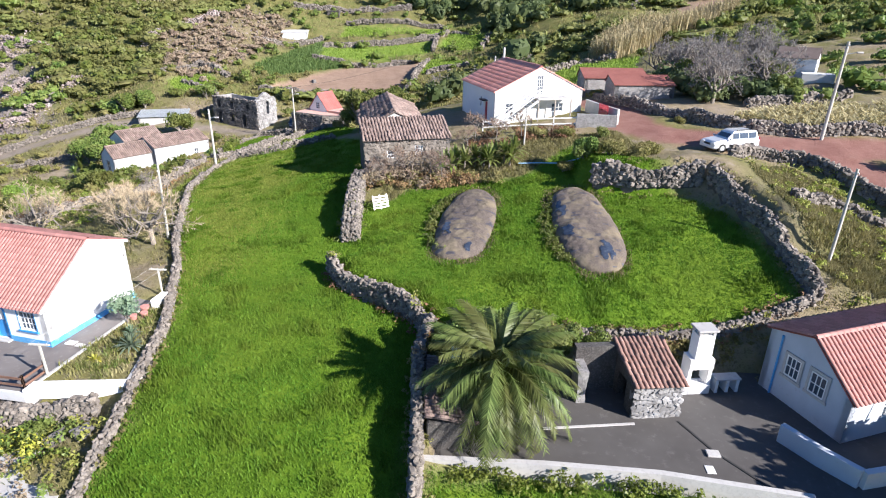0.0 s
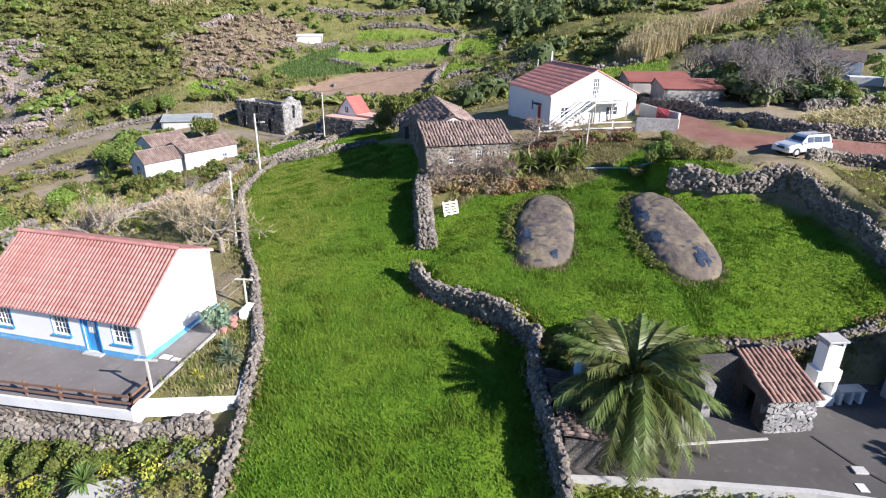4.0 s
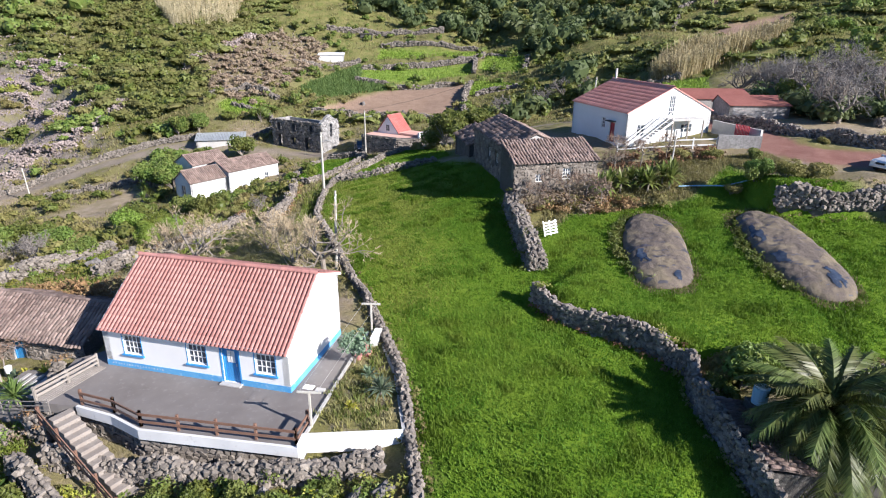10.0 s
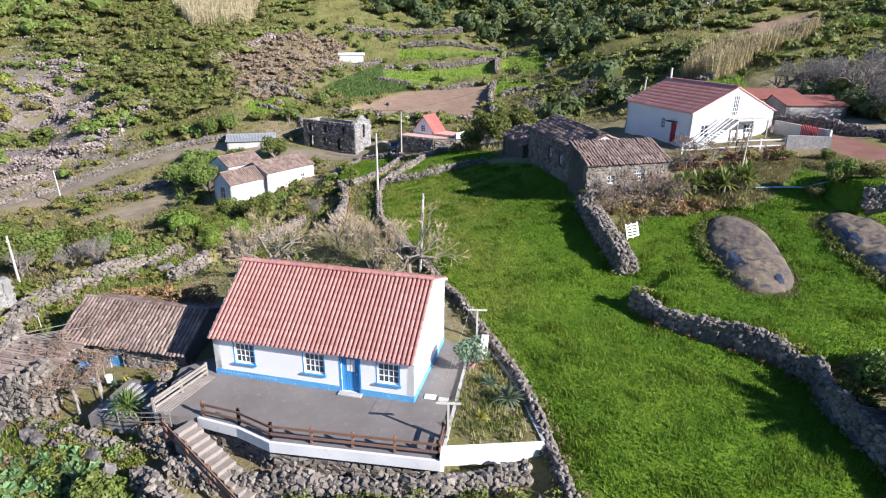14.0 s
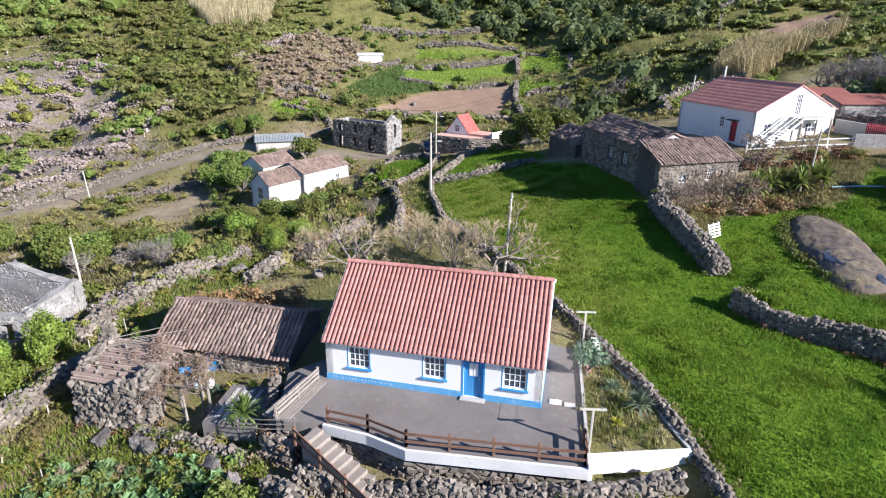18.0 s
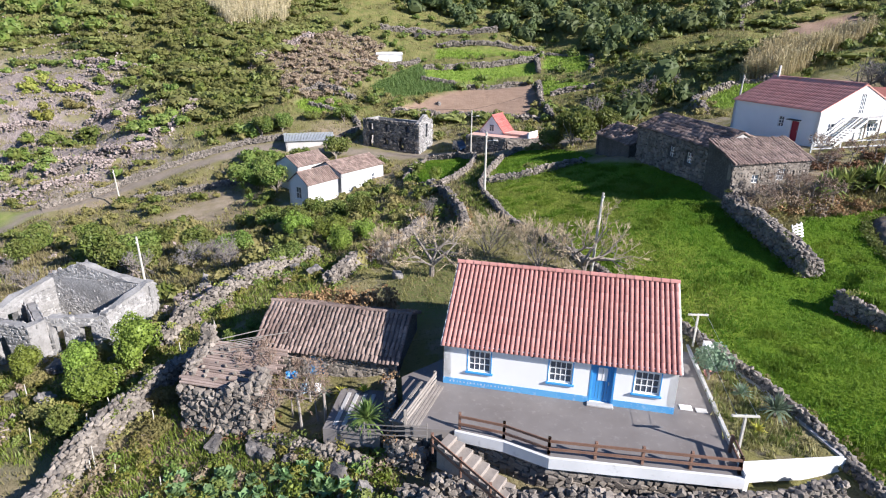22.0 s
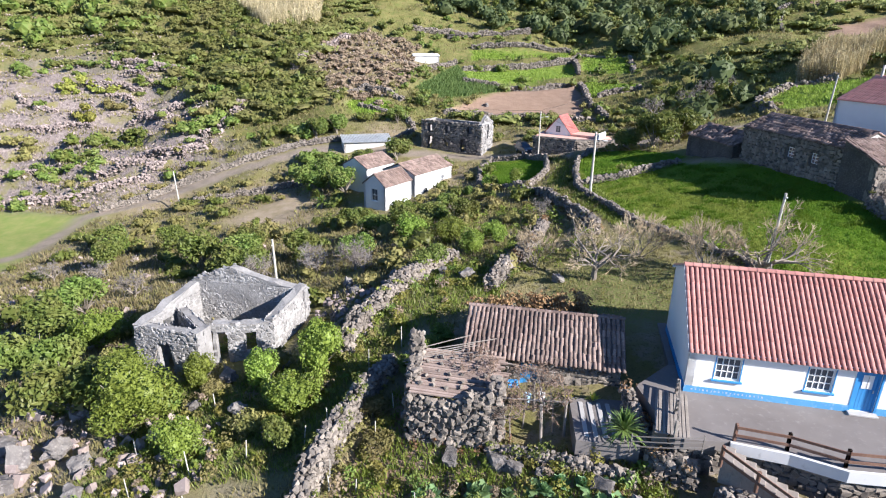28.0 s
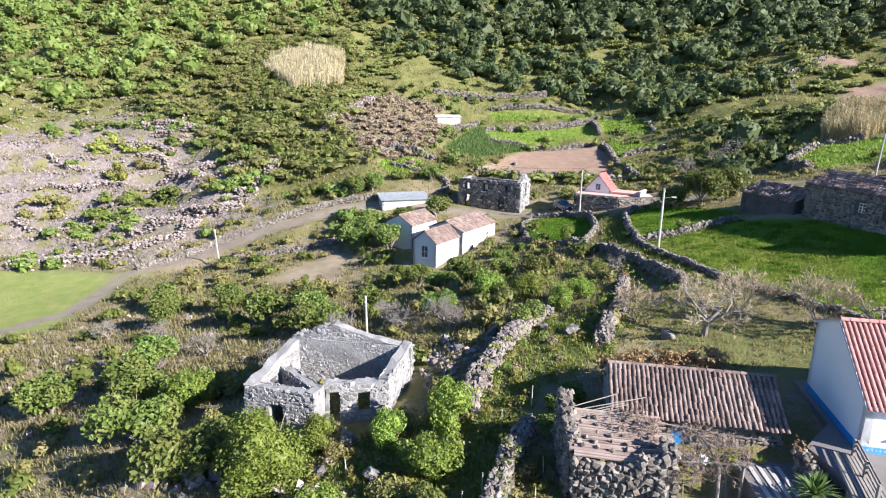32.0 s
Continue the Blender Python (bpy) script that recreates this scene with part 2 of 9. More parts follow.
M_REDTILE = surface("dull_red_tile", (0.34, 0.10, 0.09), (0.40, 0.14, 0.125), (0.46, 0.22, 0.19), 0.5, 8, 0.8, 0.25, 0.01, 0.14, True)
M_REDSHEET = surface("red_painted_roof", (0.19, 0.065, 0.05), (0.24, 0.09, 0.07), (0.31, 0.16, 0.12), 0.5, 6, 0.75, 0.2, 0.01)
M_BLACK = surface("black_rubber", (0.02, 0.02, 0.02), (0.03, 0.03, 0.03), (0.05, 0.05, 0.05), 2, 9, 0.7, 0)

# Grey-blue base colour stands in for sky reflected in the panes.
M_GLASS, nt, b = nodes_of("window_glass")
b.inputs["Base Color"].default_value = (0.07, 0.085, 0.11, 1)
b.inputs["Roughness"].default_value, b.inputs["Specular IOR Level"].default_value = 0.06, 0.8
M_CARPAINT, nt, b = nodes_of("silver_car_paint")
b.inputs["Base Color"].default_value, b.inputs["Metallic"].default_value = (0.72, 0.74, 0.76, 1), 0.35
b.inputs["Roughness"].default_value, b.inputs["Coat Weight"].default_value = 0.35, 0.6

M_DARKCAR, nt, b = nodes_of("dark_car_paint")
b.inputs["Base Color"].default_value, b.inputs["Metallic"].default_value = (0.06, 0.07, 0.09, 1), 0.3
b.inputs["Roughness"].default_value, b.inputs["Coat Weight"].default_value = 0.35, 0.6

M_LEAF = leafy("shrub_leaves", (0.115, 0.165, 0.033), (0.205, 0.27, 0.056), (0.24, 0.22, 0.07), 0.5, 0.35)
M_BRIGHT = leafy("bright_citrus_leaves", (0.13, 0.18, 0.025), (0.28, 0.36, 0.06), (0.2, 0.25, 0.04), 0.45, 0.35)
M_OLIVE = leafy("olive_scrub_leaves", (0.185, 0.185, 0.055), (0.29, 0.28, 0.09), (0.32, 0.26, 0.13), 0.7, 0.35)
M_DARKLEAF = leafy("dark_wood_leaves", (0.068, 0.100, 0.036), (0.112, 0.148, 0.055), (0.13, 0.14, 0.05), 0.6, 0.3, 0.06)
M_BLADE = leafy("meadow_blades", (0.074, 0.148, 0.005), (0.142, 0.238, 0.011), (0.21, 0.26, 0.022), 0.75, 0.35, 0.22)
M_FIELDBLADE = leafy("short_field_blades", (0.15, 0.215, 0.022), (0.265, 0.33, 0.045), (0.28, 0.31, 0.06), 0.75, 0.35, 0.2)
M_SLOPELEAF = leafy("slope_scrub_leaves", (0.165, 0.19, 0.050), (0.225, 0.245, 0.070), (0.25, 0.23, 0.095), 0.7, 0.35, 0.12)
M_CROP = leafy("crop_blades", (0.10, 0.175, 0.045), (0.20, 0.29, 0.085), (0.16, 0.23, 0.06), 0.6, 0.35)
M_DRYBLADE = leafy("dry_grass_blades", (0.20, 0.18, 0.08), (0.36, 0.32, 0.16), (0.16, 0.17, 0.06), 0.8, 0.3)
M_CANE = leafy("dry_cane", (0.36, 0.30, 0.17), (0.52, 0.45, 0.27), (0.30, 0.28, 0.13), 0.8, 0.25)
M_PALECANE = leafy("bleached_cane", (0.52, 0.46, 0.29), (0.72, 0.65, 0.44), (0.5, 0.46, 0.25), 0.8, 0.35)
M_PALM = leafy("palm_leaflets", (0.04, 0.065, 0.014), (0.17, 0.22, 0.06), (0.15, 0.14, 0.045), 0.4, 0.3)
M_YUCCA = leafy("blue_green_sword_leaves", (0.12, 0.19, 0.13), (0.25, 0.33, 0.22), (0.18, 0.22, 0.12), 0.45, 0.2)
M_DRACAENA = leafy("dragon_tree_leaves", (0.10, 0.17, 0.04), (0.25, 0.34, 0.10), (0.18, 0.24, 0.06), 0.4, 0.25)
M_KALE = leafy("kale_leaves", (0.11, 0.19, 0.075), (0.24, 0.35, 0.16), (0.18, 0.27, 0.10), 0.5, 0.2)
M_YELLOW = leafy("yellow_green_leaves", (0.30, 0.32, 0.03), (0.55, 0.52, 0.08), (0.25, 0.3, 0.04), 0.5, 0.3)
M_LIME = leafy("yellow_green_weeds", (0.20, 0.23, 0.035), (0.36, 0.37, 0.075), (0.28, 0.24, 0.08), 0.6, 0.35)
M_RUST = leafy("rusty_vine_leaves", (0.17, 0.10, 0.055), (0.32, 0.19, 0.10), (0.22, 0.16, 0.08), 0.8, 0.2)
M_DRYSCRUB = leafy("dry_brown_scrub", (0.26, 0.20, 0.145), (0.38, 0.31, 0.225), (0.25, 0.22, 0.12), 0.8, 0.25)
# ---- building helpers ----
rng = np.random.default_rng(7)


def fast_mesh(name, verts, faces, material=None, smooth=False):
    """A mesh from arrays; all faces have the same number of corners."""
    verts, faces = np.asarray(verts, np.float32), np.asarray(faces, np.int32)
    me = bpy.data.meshes.new(name)
    n, k = faces.shape
    me.vertices.add(len(verts))
    me.vertices.foreach_set("co", verts.ravel())
    me.loops.add(n * k)
    me.loops.foreach_set("vertex_index", faces.ravel())
    me.polygons.add(n)
    me.polygons.foreach_set("loop_start", np.arange(0, n * k, k, dtype=np.int32))
    me.polygons.foreach_set("use_smooth", np.full(n, bool(smooth)))
    me.update(calc_edges=True)
    if material:
        me.materials.append(material)
    return me


def child(ob, parent):
    ob.parent = parent
    return ob


def part(name, bm, material, parent, label=""):
    me = bpy.data.meshes.new(name)
    bm.to_mesh(me)
    bm.free()
    me.materials.append(material)
    ob = new(name, me)
    if parent:
        ob.parent = parent
    if label:
        ob["label"] = label
    return ob


def thing(name, m, label, category, group="", kind=""):
    ob = new(name)
    ob.matrix_world = m
    return tagged(ob, label, category, group, kind)


def box(bm, x0, y0, z0, x1, y1, z1, bevel=0.0, m=None):
    vs = [bm.verts.new((x, y, z)) for x in (x0, x1) for y in (y0, y1) for z in (z0, z1)]
    fs = [bm.faces.new([vs[i] for i in f]) for f in ((0, 1, 3, 2), (4, 6, 7, 5), (0, 4, 5, 1), (2, 3, 7, 6), (0, 2, 6, 4), (1, 5, 7, 3))]
    if bevel:
        es = list({e for f in fs for e in f.edges})
        r = bmesh.ops.bevel(bm, geom=es, offset=bevel, segments=1, affect="EDGES")
        vs = list({v for f in r["faces"] for v in f.verts} | {v for v in vs if v.is_valid})
    if m is not None:
        for v in vs:
            v.co = m @ v.co
    return vs


def boxes(*specs, bevel=0.0):
    bm = bmesh.new()
    for s in specs:
        box(bm, *s, bevel=bevel)
    return bm


def beam(bm, a, b, w, h=None, sides=4, taper=1.0):
    """A bar from a to b."""
    a, b = Vector(a), Vector(b)
    h = h or w
    d = (b - a).normalized()
    side = d.cross(Vector((0, 0, 1)))
    side = side.normalized() if side.length > 0.05 else Vector((1, 0, 0))
    up = side.cross(d).normalized()
    rings = []
    for p, k in ((a, 1), (b, taper)):
        rings.append([bm.verts.new(p + side * (math.cos(q) * w * k * 0.7071) + up * (math.sin(q) * h * k * 0.7071))
                      for q in (math.pi * 2 * (i + 0.5) / sides for i in range(sides))])
    for i in range(sides):
        j = (i + 1) % sides
        bm.faces.new((rings[0][i], rings[0][j], rings[1][j], rings[1][i]))
    bm.faces.new(rings[0][::-1])
    bm.faces.new(rings[1])


def prism(pts, z0, z1):
    """An upright slab over a polygon; z0, z1: numbers."""
    bm = bmesh.new()
    lo = [bm.verts.new((x, y, z0)) for x, y in pts]
    hi = [bm.verts.new((x, y, z1)) for x, y in pts]
    n = len(pts)
    for i in range(n):
        bm.faces.new((lo[i], lo[(i + 1) % n], hi[(i + 1) % n], hi[i]))
    bm.faces.new(lo[::-1])
    bm.faces.new(hi)
    bmesh.ops.recalc_face_normals(bm, faces=bm.faces)
    return bm


# -- smooth value noise on arrays --
def vnoise(x, y, scale, seed=0):
    x, y = np.asarray(x, float) / scale, np.asarray(y, float) / scale
    xi, yi = np.floor(x).astype(int), np.floor(y).astype(int)
    fx, fy = x - xi, y - yi
    fx, fy = fx * fx * (3 - 2 * fx), fy * fy * (3 - 2 * fy)

    def h(i, j):
        n = (i * 374761393 + j * 668265263 + seed * 974634777) & 0x7FFFFFFF
        n = ((n ^ (n >> 13)) * 1274126177) & 0x7FFFFFFF
        return ((n ^ (n >> 16)) & 0xFFFF) / 65535.0
    a, b, c, d = h(xi, yi), h(xi + 1, yi), h(xi, yi + 1), h(xi + 1, yi + 1)
    return (a * (1 - fx) + b * fx) * (1 - fy) + (c * (1 - fx) + d * fx) * fy - 0.5


def inside(x, y, poly):
    """How many metres deep (x, y) lies inside a polygon (negative outside)."""
    x, y = np.asarray(x, float), np.asarray(y, float)
    odd, best = np.zeros(x.shape, bool), np.full(x.shape, 1e9)
    for (ax, ay), (bx, by) in zip(poly, poly[1:] + poly[:1]):
        cross = ((ay > y) != (by > y)) & (x < (bx - ax) * (y - ay) / ((by - ay) or 1e-9) + ax)
        odd ^= cross
        t = np.clip(((x - ax) * (bx - ax) + (y - ay) * (by - ay)) / ((bx - ax) ** 2 + (by - ay) ** 2), 0, 1)
        best = np.minimum(best, np.hypot(x - ax - t * (bx - ax), y - ay - t * (by - ay)))
    return np.where(odd, best, -best)


def along(poly, step):
    """Points every step metres along a line, with the direction there."""
    out = []
    for (ax, ay), (bx, by) in zip(poly, poly[1:]):
        l = math.hypot(bx - ax, by - ay)
        n = max(1, round(l / step))
        for i in range(n):
            t = i / n
            out.append((ax + t * (bx - ax), ay + t * (by - ay), (bx - ax) / l, (by - ay) / l))
    return out


# -- stones --
def hull_stone(seed, pts=14):
    r = np.random.default_rng(seed)
    bm = bmesh.new()
    c = np.array([(i, j, k) for i in (-1, 1) for j in (-1, 1) for k in (-1, 1)], float) * np.array([0.5, 0.46, 0.42])
    c = c * r.uniform(0.55, 0.98, (8, 3)) + r.normal(size=(8, 3)) * 0.06
    e = r.normal(size=(max(0, pts - 8), 3))
    e = e / (np.linalg.norm(e, axis=1)[:, None] + 1e-9) * np.array([0.60, 0.54, 0.50]) if pts > 8 else e
    p = np.concatenate([c, e])
    for q in p:
        bm.verts.new(q)
    res = bmesh.ops.convex_hull(bm, input=bm.verts)
    bmesh.ops.delete(bm, geom=list({g for g in res["geom_interior"] + res["geom_unused"] if isinstance(g, bmesh.types.BMVert)}), context="VERTS")
    bmesh.ops.triangulate(bm, faces=bm.faces)
    bmesh.ops.recalc_face_normals(bm, faces=bm.faces)
    bm.verts.index_update()
    v = np.array([w.co[:] for w in bm.verts])
    f = np.array([[w.index for w in face.verts] for face in bm.faces])
    bm.free()
    return v, f


STONES = [hull_stone(s) for s in range(12)]
ROUGH_STONES = [hull_stone(s + 40, 9) for s in range(12)]
_meshes = {}


def stone_mesh(i, material):
    key = (i, material.name)
    if key not in _meshes:
        _meshes[key] = fast_mesh("stone", *STONES[i], material)
    return _meshes[key]


class Batch:
    """Many small pieces gathered into one mesh."""

    def __init__(self):
        self.v, self.f, self.n = [], [], 0

    def add(self, v, f, m=None, at=(0, 0, 0)):
        v = np.asarray(v, float)
        if m is not None:
            v = v @ np.asarray(m).T
        self.v.append(v + np.asarray(at))
        self.f.append(np.asarray(f) + self.n)
        self.n += len(v)

    def mesh(self, name, material, smooth=False):
        return fast_mesh(name, np.concatenate(self.v), np.concatenate(self.f), material, smooth)


def rot3(rx, ry, rz):
    return np.array(Euler((rx, ry, rz)).to_matrix())


def leaves_at(p, size, flat=0.0, long=1.6, normals=None, jitter=0.9):
    """Rhombic leaves at the points p. normals: lie roughly square to these."""
    n = len(p)
    if normals is None:
        normals = rng.normal(size=(n, 3))
    normals = normals + rng.normal(size=(n, 3)) * jitter * np.linalg.norm(normals, axis=1)[:, None]
    normals[:, 2] += flat
    normals /= np.linalg.norm(normals, axis=1)[:, None] + 1e-9
    a = np.cross(normals, rng.normal(size=(n, 3)))
    a /= np.linalg.norm(a, axis=1)[:, None] + 1e-9
    b = np.cross(normals, a)
    s = (size * rng.uniform(0.6, 1.4, n))[:, None]
    bend = normals * s * 0.18
    v = np.stack([p - a * s * long * 0.5, p + b * s * 0.5 + bend, p + a * s * long * 0.5, p - b * s * 0.5 + bend], 1).reshape(-1, 3)
    f = np.arange(4 * n).reshape(n, 4)
    return v, f


def blades_at(p, size, normals, jitter=0.6):
    """Three-cornered leaf clumps at the points p."""
    n = len(p)
    normals = normals + rng.normal(size=(n, 3)) * jitter
    normals /= np.linalg.norm(normals, axis=1)[:, None] + 1e-9
    a = np.cross(normals, rng.normal(size=(n, 3)))
    a /= np.linalg.norm(a, axis=1)[:, None] + 1e-9
    b = np.cross(normals, a)
    s = (size * rng.uniform(0.6, 1.4, n))[:, None]
    v = np.stack([p - a * s * 0.6 - b * s * 0.4, p + a * s * 0.6 - b * s * 0.4, p + b * s * 0.85], 1).reshape(-1, 3)
    return v, np.arange(3 * n).reshape(n, 3)


def crown_points(n, radii, lobes=9, seed=0, hollow=0.55, low=-0.5):
    """Points in the outer layers of a lumpy crown, with outward normals."""
    r = np.random.default_rng(seed)
    c = r.normal(size=(lobes, 3))
    c /= np.linalg.norm(c, axis=1)[:, None]
    c[:, 2] = np.where(c[:, 2] < low, -c[:, 2] * 0.5, c[:, 2])
    c *= r.uniform(0.35, 0.75, (lobes, 1))
    size = r.uniform(0.28, 0.52, lobes)
    k = r.integers(0, lobes, n)
    d = r.normal(size=(n, 3))
    d /= np.linalg.norm(d, axis=1)[:, None]
    p = c[k] + d * (size[k] * r.uniform(hollow, 1.08, n))[:, None]
    return p * np.asarray(radii), d


def round_cage(cuts):
    bm = bmesh.new()
    bmesh.ops.create_icosphere(bm, subdivisions=cuts, radius=1.0)
    bm.verts.index_update()
    v, f = np.array([w.co[:] for w in bm.verts]), np.array([[w.index for w in q.verts] for q in bm.faces])
    bm.free()
    return v, f


CAGE, CAGE_FINE = round_cage(2), round_cage(3)


def crown_core(radii, lobes, seed, low=-0.5, cage=CAGE, fill=0.76):
    """The dense inner mass of the crown that crown_points covers with leaves."""
    r = np.random.default_rng(seed)
    c = r.normal(size=(lobes, 3))
    c /= np.linalg.norm(c, axis=1)[:, None]
    c[:, 2] = np.where(c[:, 2] < low, -c[:, 2] * 0.5, c[:, 2])
    c *= r.uniform(0.35, 0.75, (lobes, 1))
    size = r.uniform(0.28, 0.52, lobes)
    d, f = cage
    dot = d @ c.T
    reach = dot + np.sqrt(np.maximum(size ** 2 - (c ** 2).sum(1)[None] + dot ** 2, 0)) * 1.0
    hit = size[None] ** 2 - (c ** 2).sum(1)[None] + dot ** 2 > 0
    rad = np.max(np.where(hit & (dot > 0), reach, 0.3), axis=1)
    return d * (rad * fill)[:, None] * np.asarray(radii), f


# ---- ground: height marks of the plan, by area ----
MARKS_HOUSE = [(-28, 27.2, -0.6), (-33.1, 28.6, -0.8), (-21.8, 30.4, -0.4), (-27.9, 35.2, 0.1), (-19.8, 20, -1.3), (-30.1, 19.1, -3.5), (-13.6, 24.7, 0.2),
               (-12.5, 35.1, 1), (-8.5, 23.7, 0.2), (-3.3, 30.3, 0.7), (-11.3, 46.3, 1.9), (-7.5, 18.1, -0.8), (-39.1, 43.9, -0.6), (-50.5, 41.8, -1.3),
               (-56.7, 38.9, -4.1), (-38.3, 29.4, -1.3), (-42.4, 24.8, -2.8), (-52.4, 25.8, -3.4), (-69.1, 31.5, -5.6), (-20, -0.9, -6.9), (-61.2, 4, -9)]
MARKS_FIELD = [(11.1, 25.4, -1.7), (4.9, 21.7, -1.9), (16.3, 28.1, -1.6), (10.2, 33, 1.3), (16.4, 38.4, 2.8), (19.9, 33, 2), (-2.5, 38.9, 1.6), (1, 46.7, 2.9),
               (-7.7, 46.3, 2), (13.5, 54.3, 6.3), (21.1, 51.9, 6.4), (1.7, 62.8, 6.1), (-10.2, 52.5, 3.1), (-1.8, 73.6, 6.0), (32, 53.7, 6.7), (31.8, 38.6, 3.6),
               (-21.5, 57.6, 1.2), (11.8, 93.2, 5.7), (47.7, 83.7, 10.1), (62.9, 55.4, 8.3), (31.5, 8.2, -4.4)]
MARKS_VALLEY = [(-35.8, 67.9, -1.4), (-26.2, 96.9, -1.2), (-39.5, 104.4, -3.9), (-54.5, 80.6, -7.7), (-75.1, 91.1, -9.6), (-98.2, 105.5, -10.7), (-106.5, 98.9, -12.5),
                (-81.2, 55.7, -9.1), (-101.2, 117.1, -4.3), (-115.4, 134.2, -1.6), (-63.1, 118.8, -0.5), (-122.4, 55.7, -15.8), (-132.2, 102.8, -13.5)]
MARKS_HILL = [(-80.3, 140.8, 6.2), (-96.6, 158.3, 14.3), (-52.2, 175.4, 9.4), (-15.7, 165.3, 6.2), (-18.7, 130.6, 0.1), (5.9, 154.3, 8.5), (-10.3, 195.9, 14.3),
              (24.4, 161, 14.4), (30.8, 140.2, 12.3), (-141.6, 189.1, 22.7), (-48.6, 226, 28.2), (23.5, 225.5, 30.6), (74.3, 168.5, 23), (-60, 330, 75), (60, 320, 80), (-190, 320, 80)]
MARKS = np.array(MARKS_HOUSE + MARKS_FIELD + MARKS_VALLEY + MARKS_HILL, float)


def _solve_marks(c):
    n = len(c)
    a = np.zeros((n + 3, n + 3))
    a[:n, :n] = -np.sqrt(((c[:, None, :2] - c[None, :, :2]) ** 2).sum(2) + 9) + np.eye(n) * 0.5
    a[:n, n], a[:n, n + 1:] = 1, c[:, :2]
    a[n:, :n] = a[:n, n:].T
    return np.linalg.solve(a, np.concatenate([c[:, 2], np.zeros(3)]))


MARK_W = _solve_marks(MARKS)

MEADOW = [(-15.0, 15), (-15.4, 20.8), (-16.0, 23.9), (-17.3, 29), (-19.2, 33.6), (-22.4, 40), (-28.6, 55.3), (-30.6, 71), (-25.2, 71.3), (-18.6, 73.5), (-10.5, 62), (-11, 54),
          (-10.5, 47.5), (-8.8, 47.0), (-7, 47.5), (-6, 49.5), (4, 50.5), (9, 55.8), (14, 46.3), (18.3, 42.7), (19.7, 37.5), (20, 33.3), (15.7, 31.9), (9.9, 30.6), (4, 30.2), (-2.0, 29.0), (-1.6, 23.8), (-1.8, 15)]
UPPER_GREEN = [(-30.3, 73), (-29.5, 79), (-27.7, 89), (-24.6, 93.5), (-19, 88), (-17, 76), (-19, 74)]
WORN_MEADOW = [(-19, 33), (-22.4, 40.3), (-28.6, 55.3), (-30.6, 71), (-22, 72), (-17, 62), (-17, 48), (-15, 36)]
LOOP = [(-41, 98.3), (-41.5, 87.3), (-39.4, 80.1), (-35.7, 77), (-32.4, 85.1), (-31.5, 94.2), (-34, 99.4), (-39.3, 101)]
VILLAGE_ROAD = [(-112, 68), (-104, 79), (-105.4, 93.7), (-94.7, 101.1), (-84.1, 105.9), (-73.9, 109.0), (-62.6, 109.3), (-47.2, 105.6), (-36, 102.6), (-28.1, 97.8), (-16.8, 94.5), (-2, 93)]
LANE = [(-31, 97), (-30.2, 88), (-33.4, 78), (-33, 66), (-31, 58), (-29.9, 50), (-31, 43)]
RED_ROAD = [(13, 73), (14.5, 66), (14.6, 60), (17, 56.6), (22, 54.6), (28, 51.8), (31.2, 47.5), (36, 40)]
RED_ROAD_EAST = [(24, 54.3), (32, 53.4), (45, 53.5), (70, 54)]
SOIL_FIELD = [(-49, 126.2), (-38, 146.5), (-33.2, 150.4), (-17, 155.3), (-17.5, 139), (-18.7, 123.1), (-35, 125)]
CROP = [(-55.5, 141.6), (-46.5, 170.8), (-43.4, 155), (-33.2, 150.4), (-38, 146.8), (-51.8, 134.8)]
GREEN_1 = [(-44.7, 154.3), (-15.7, 163.7), (-15, 173.5), (-44.9, 165.6)]
GREEN_2 = [(-42.7, 175.7), (-16.4, 178.9), (-14.5, 184.7), (-42.7, 183.2)]
GREEN_3 = [(-13.9, 165.8), (-2.8, 158.2), (-0.7, 173.9), (-11.7, 180.3)]
GREEN_4 = [(-17, 142.6), (-5.2, 143), (-3, 146.7), (-14.6, 157.2)]
GREEN_5 = [(-68.5, 125), (-67, 134), (-60, 130.5), (-56, 124), (-59.5, 121), (-64.5, 121.8)]
GREEN_6 = [(7.4, 111.6), (16.7, 120.5), (28, 117), (24, 104), (8.2, 102.6)]
PASTURE = [(-140, 100), (-123.3, 98.3), (-109.6, 95.7), (-103, 94), (-104.5, 82.5), (-101.5, 71.8), (-125, 62), (-150, 80)]
TAN_YARD = [(-79, 84.5), (-71.7, 94.1), (-68, 92), (-68.8, 81.4), (-74.1, 80.4)]
SCREE = [(-170, 126.6), (-160, 156), (-121.8, 156.7), (-95.4, 127), (-87, 113), (-91.4, 106), (-113.2, 99), (-131, 101)]
GULLY = [(-81.5, 166.9), (-71.6, 188.1), (-57.5, 177.2), (-57, 145), (-61, 128), (-68, 130), (-74, 134), (-80.3, 145.2)]
DRY_LOT = [(14.6, 74.5), (23.5, 68.5), (31, 67), (34, 58), (26, 57.6), (21.4, 59.5), (17.5, 65.5)]
BROWN_FIELD = [(43, 160), (49, 170), (66, 172), (66, 156), (50, 146)]
BROWN_STRIP = [(47, 183), (56, 199), (70, 200), (62, 180)]
GARDEN_EAST = [(21, 47.5), (25, 48.5), (28, 41), (25, 33), (22.4, 34), (20.8, 40)]
BACK_LAWN = [(-36.5, 36), (-38.5, 43), (-34, 46), (-28, 44), (-24.5, 38.5), (-29, 35)]
KITCHEN_GARDEN = [(-49, 25), (-47, 31), (-43, 27), (-36, 26), (-34, 23), (-36, 17), (-50, 17)]
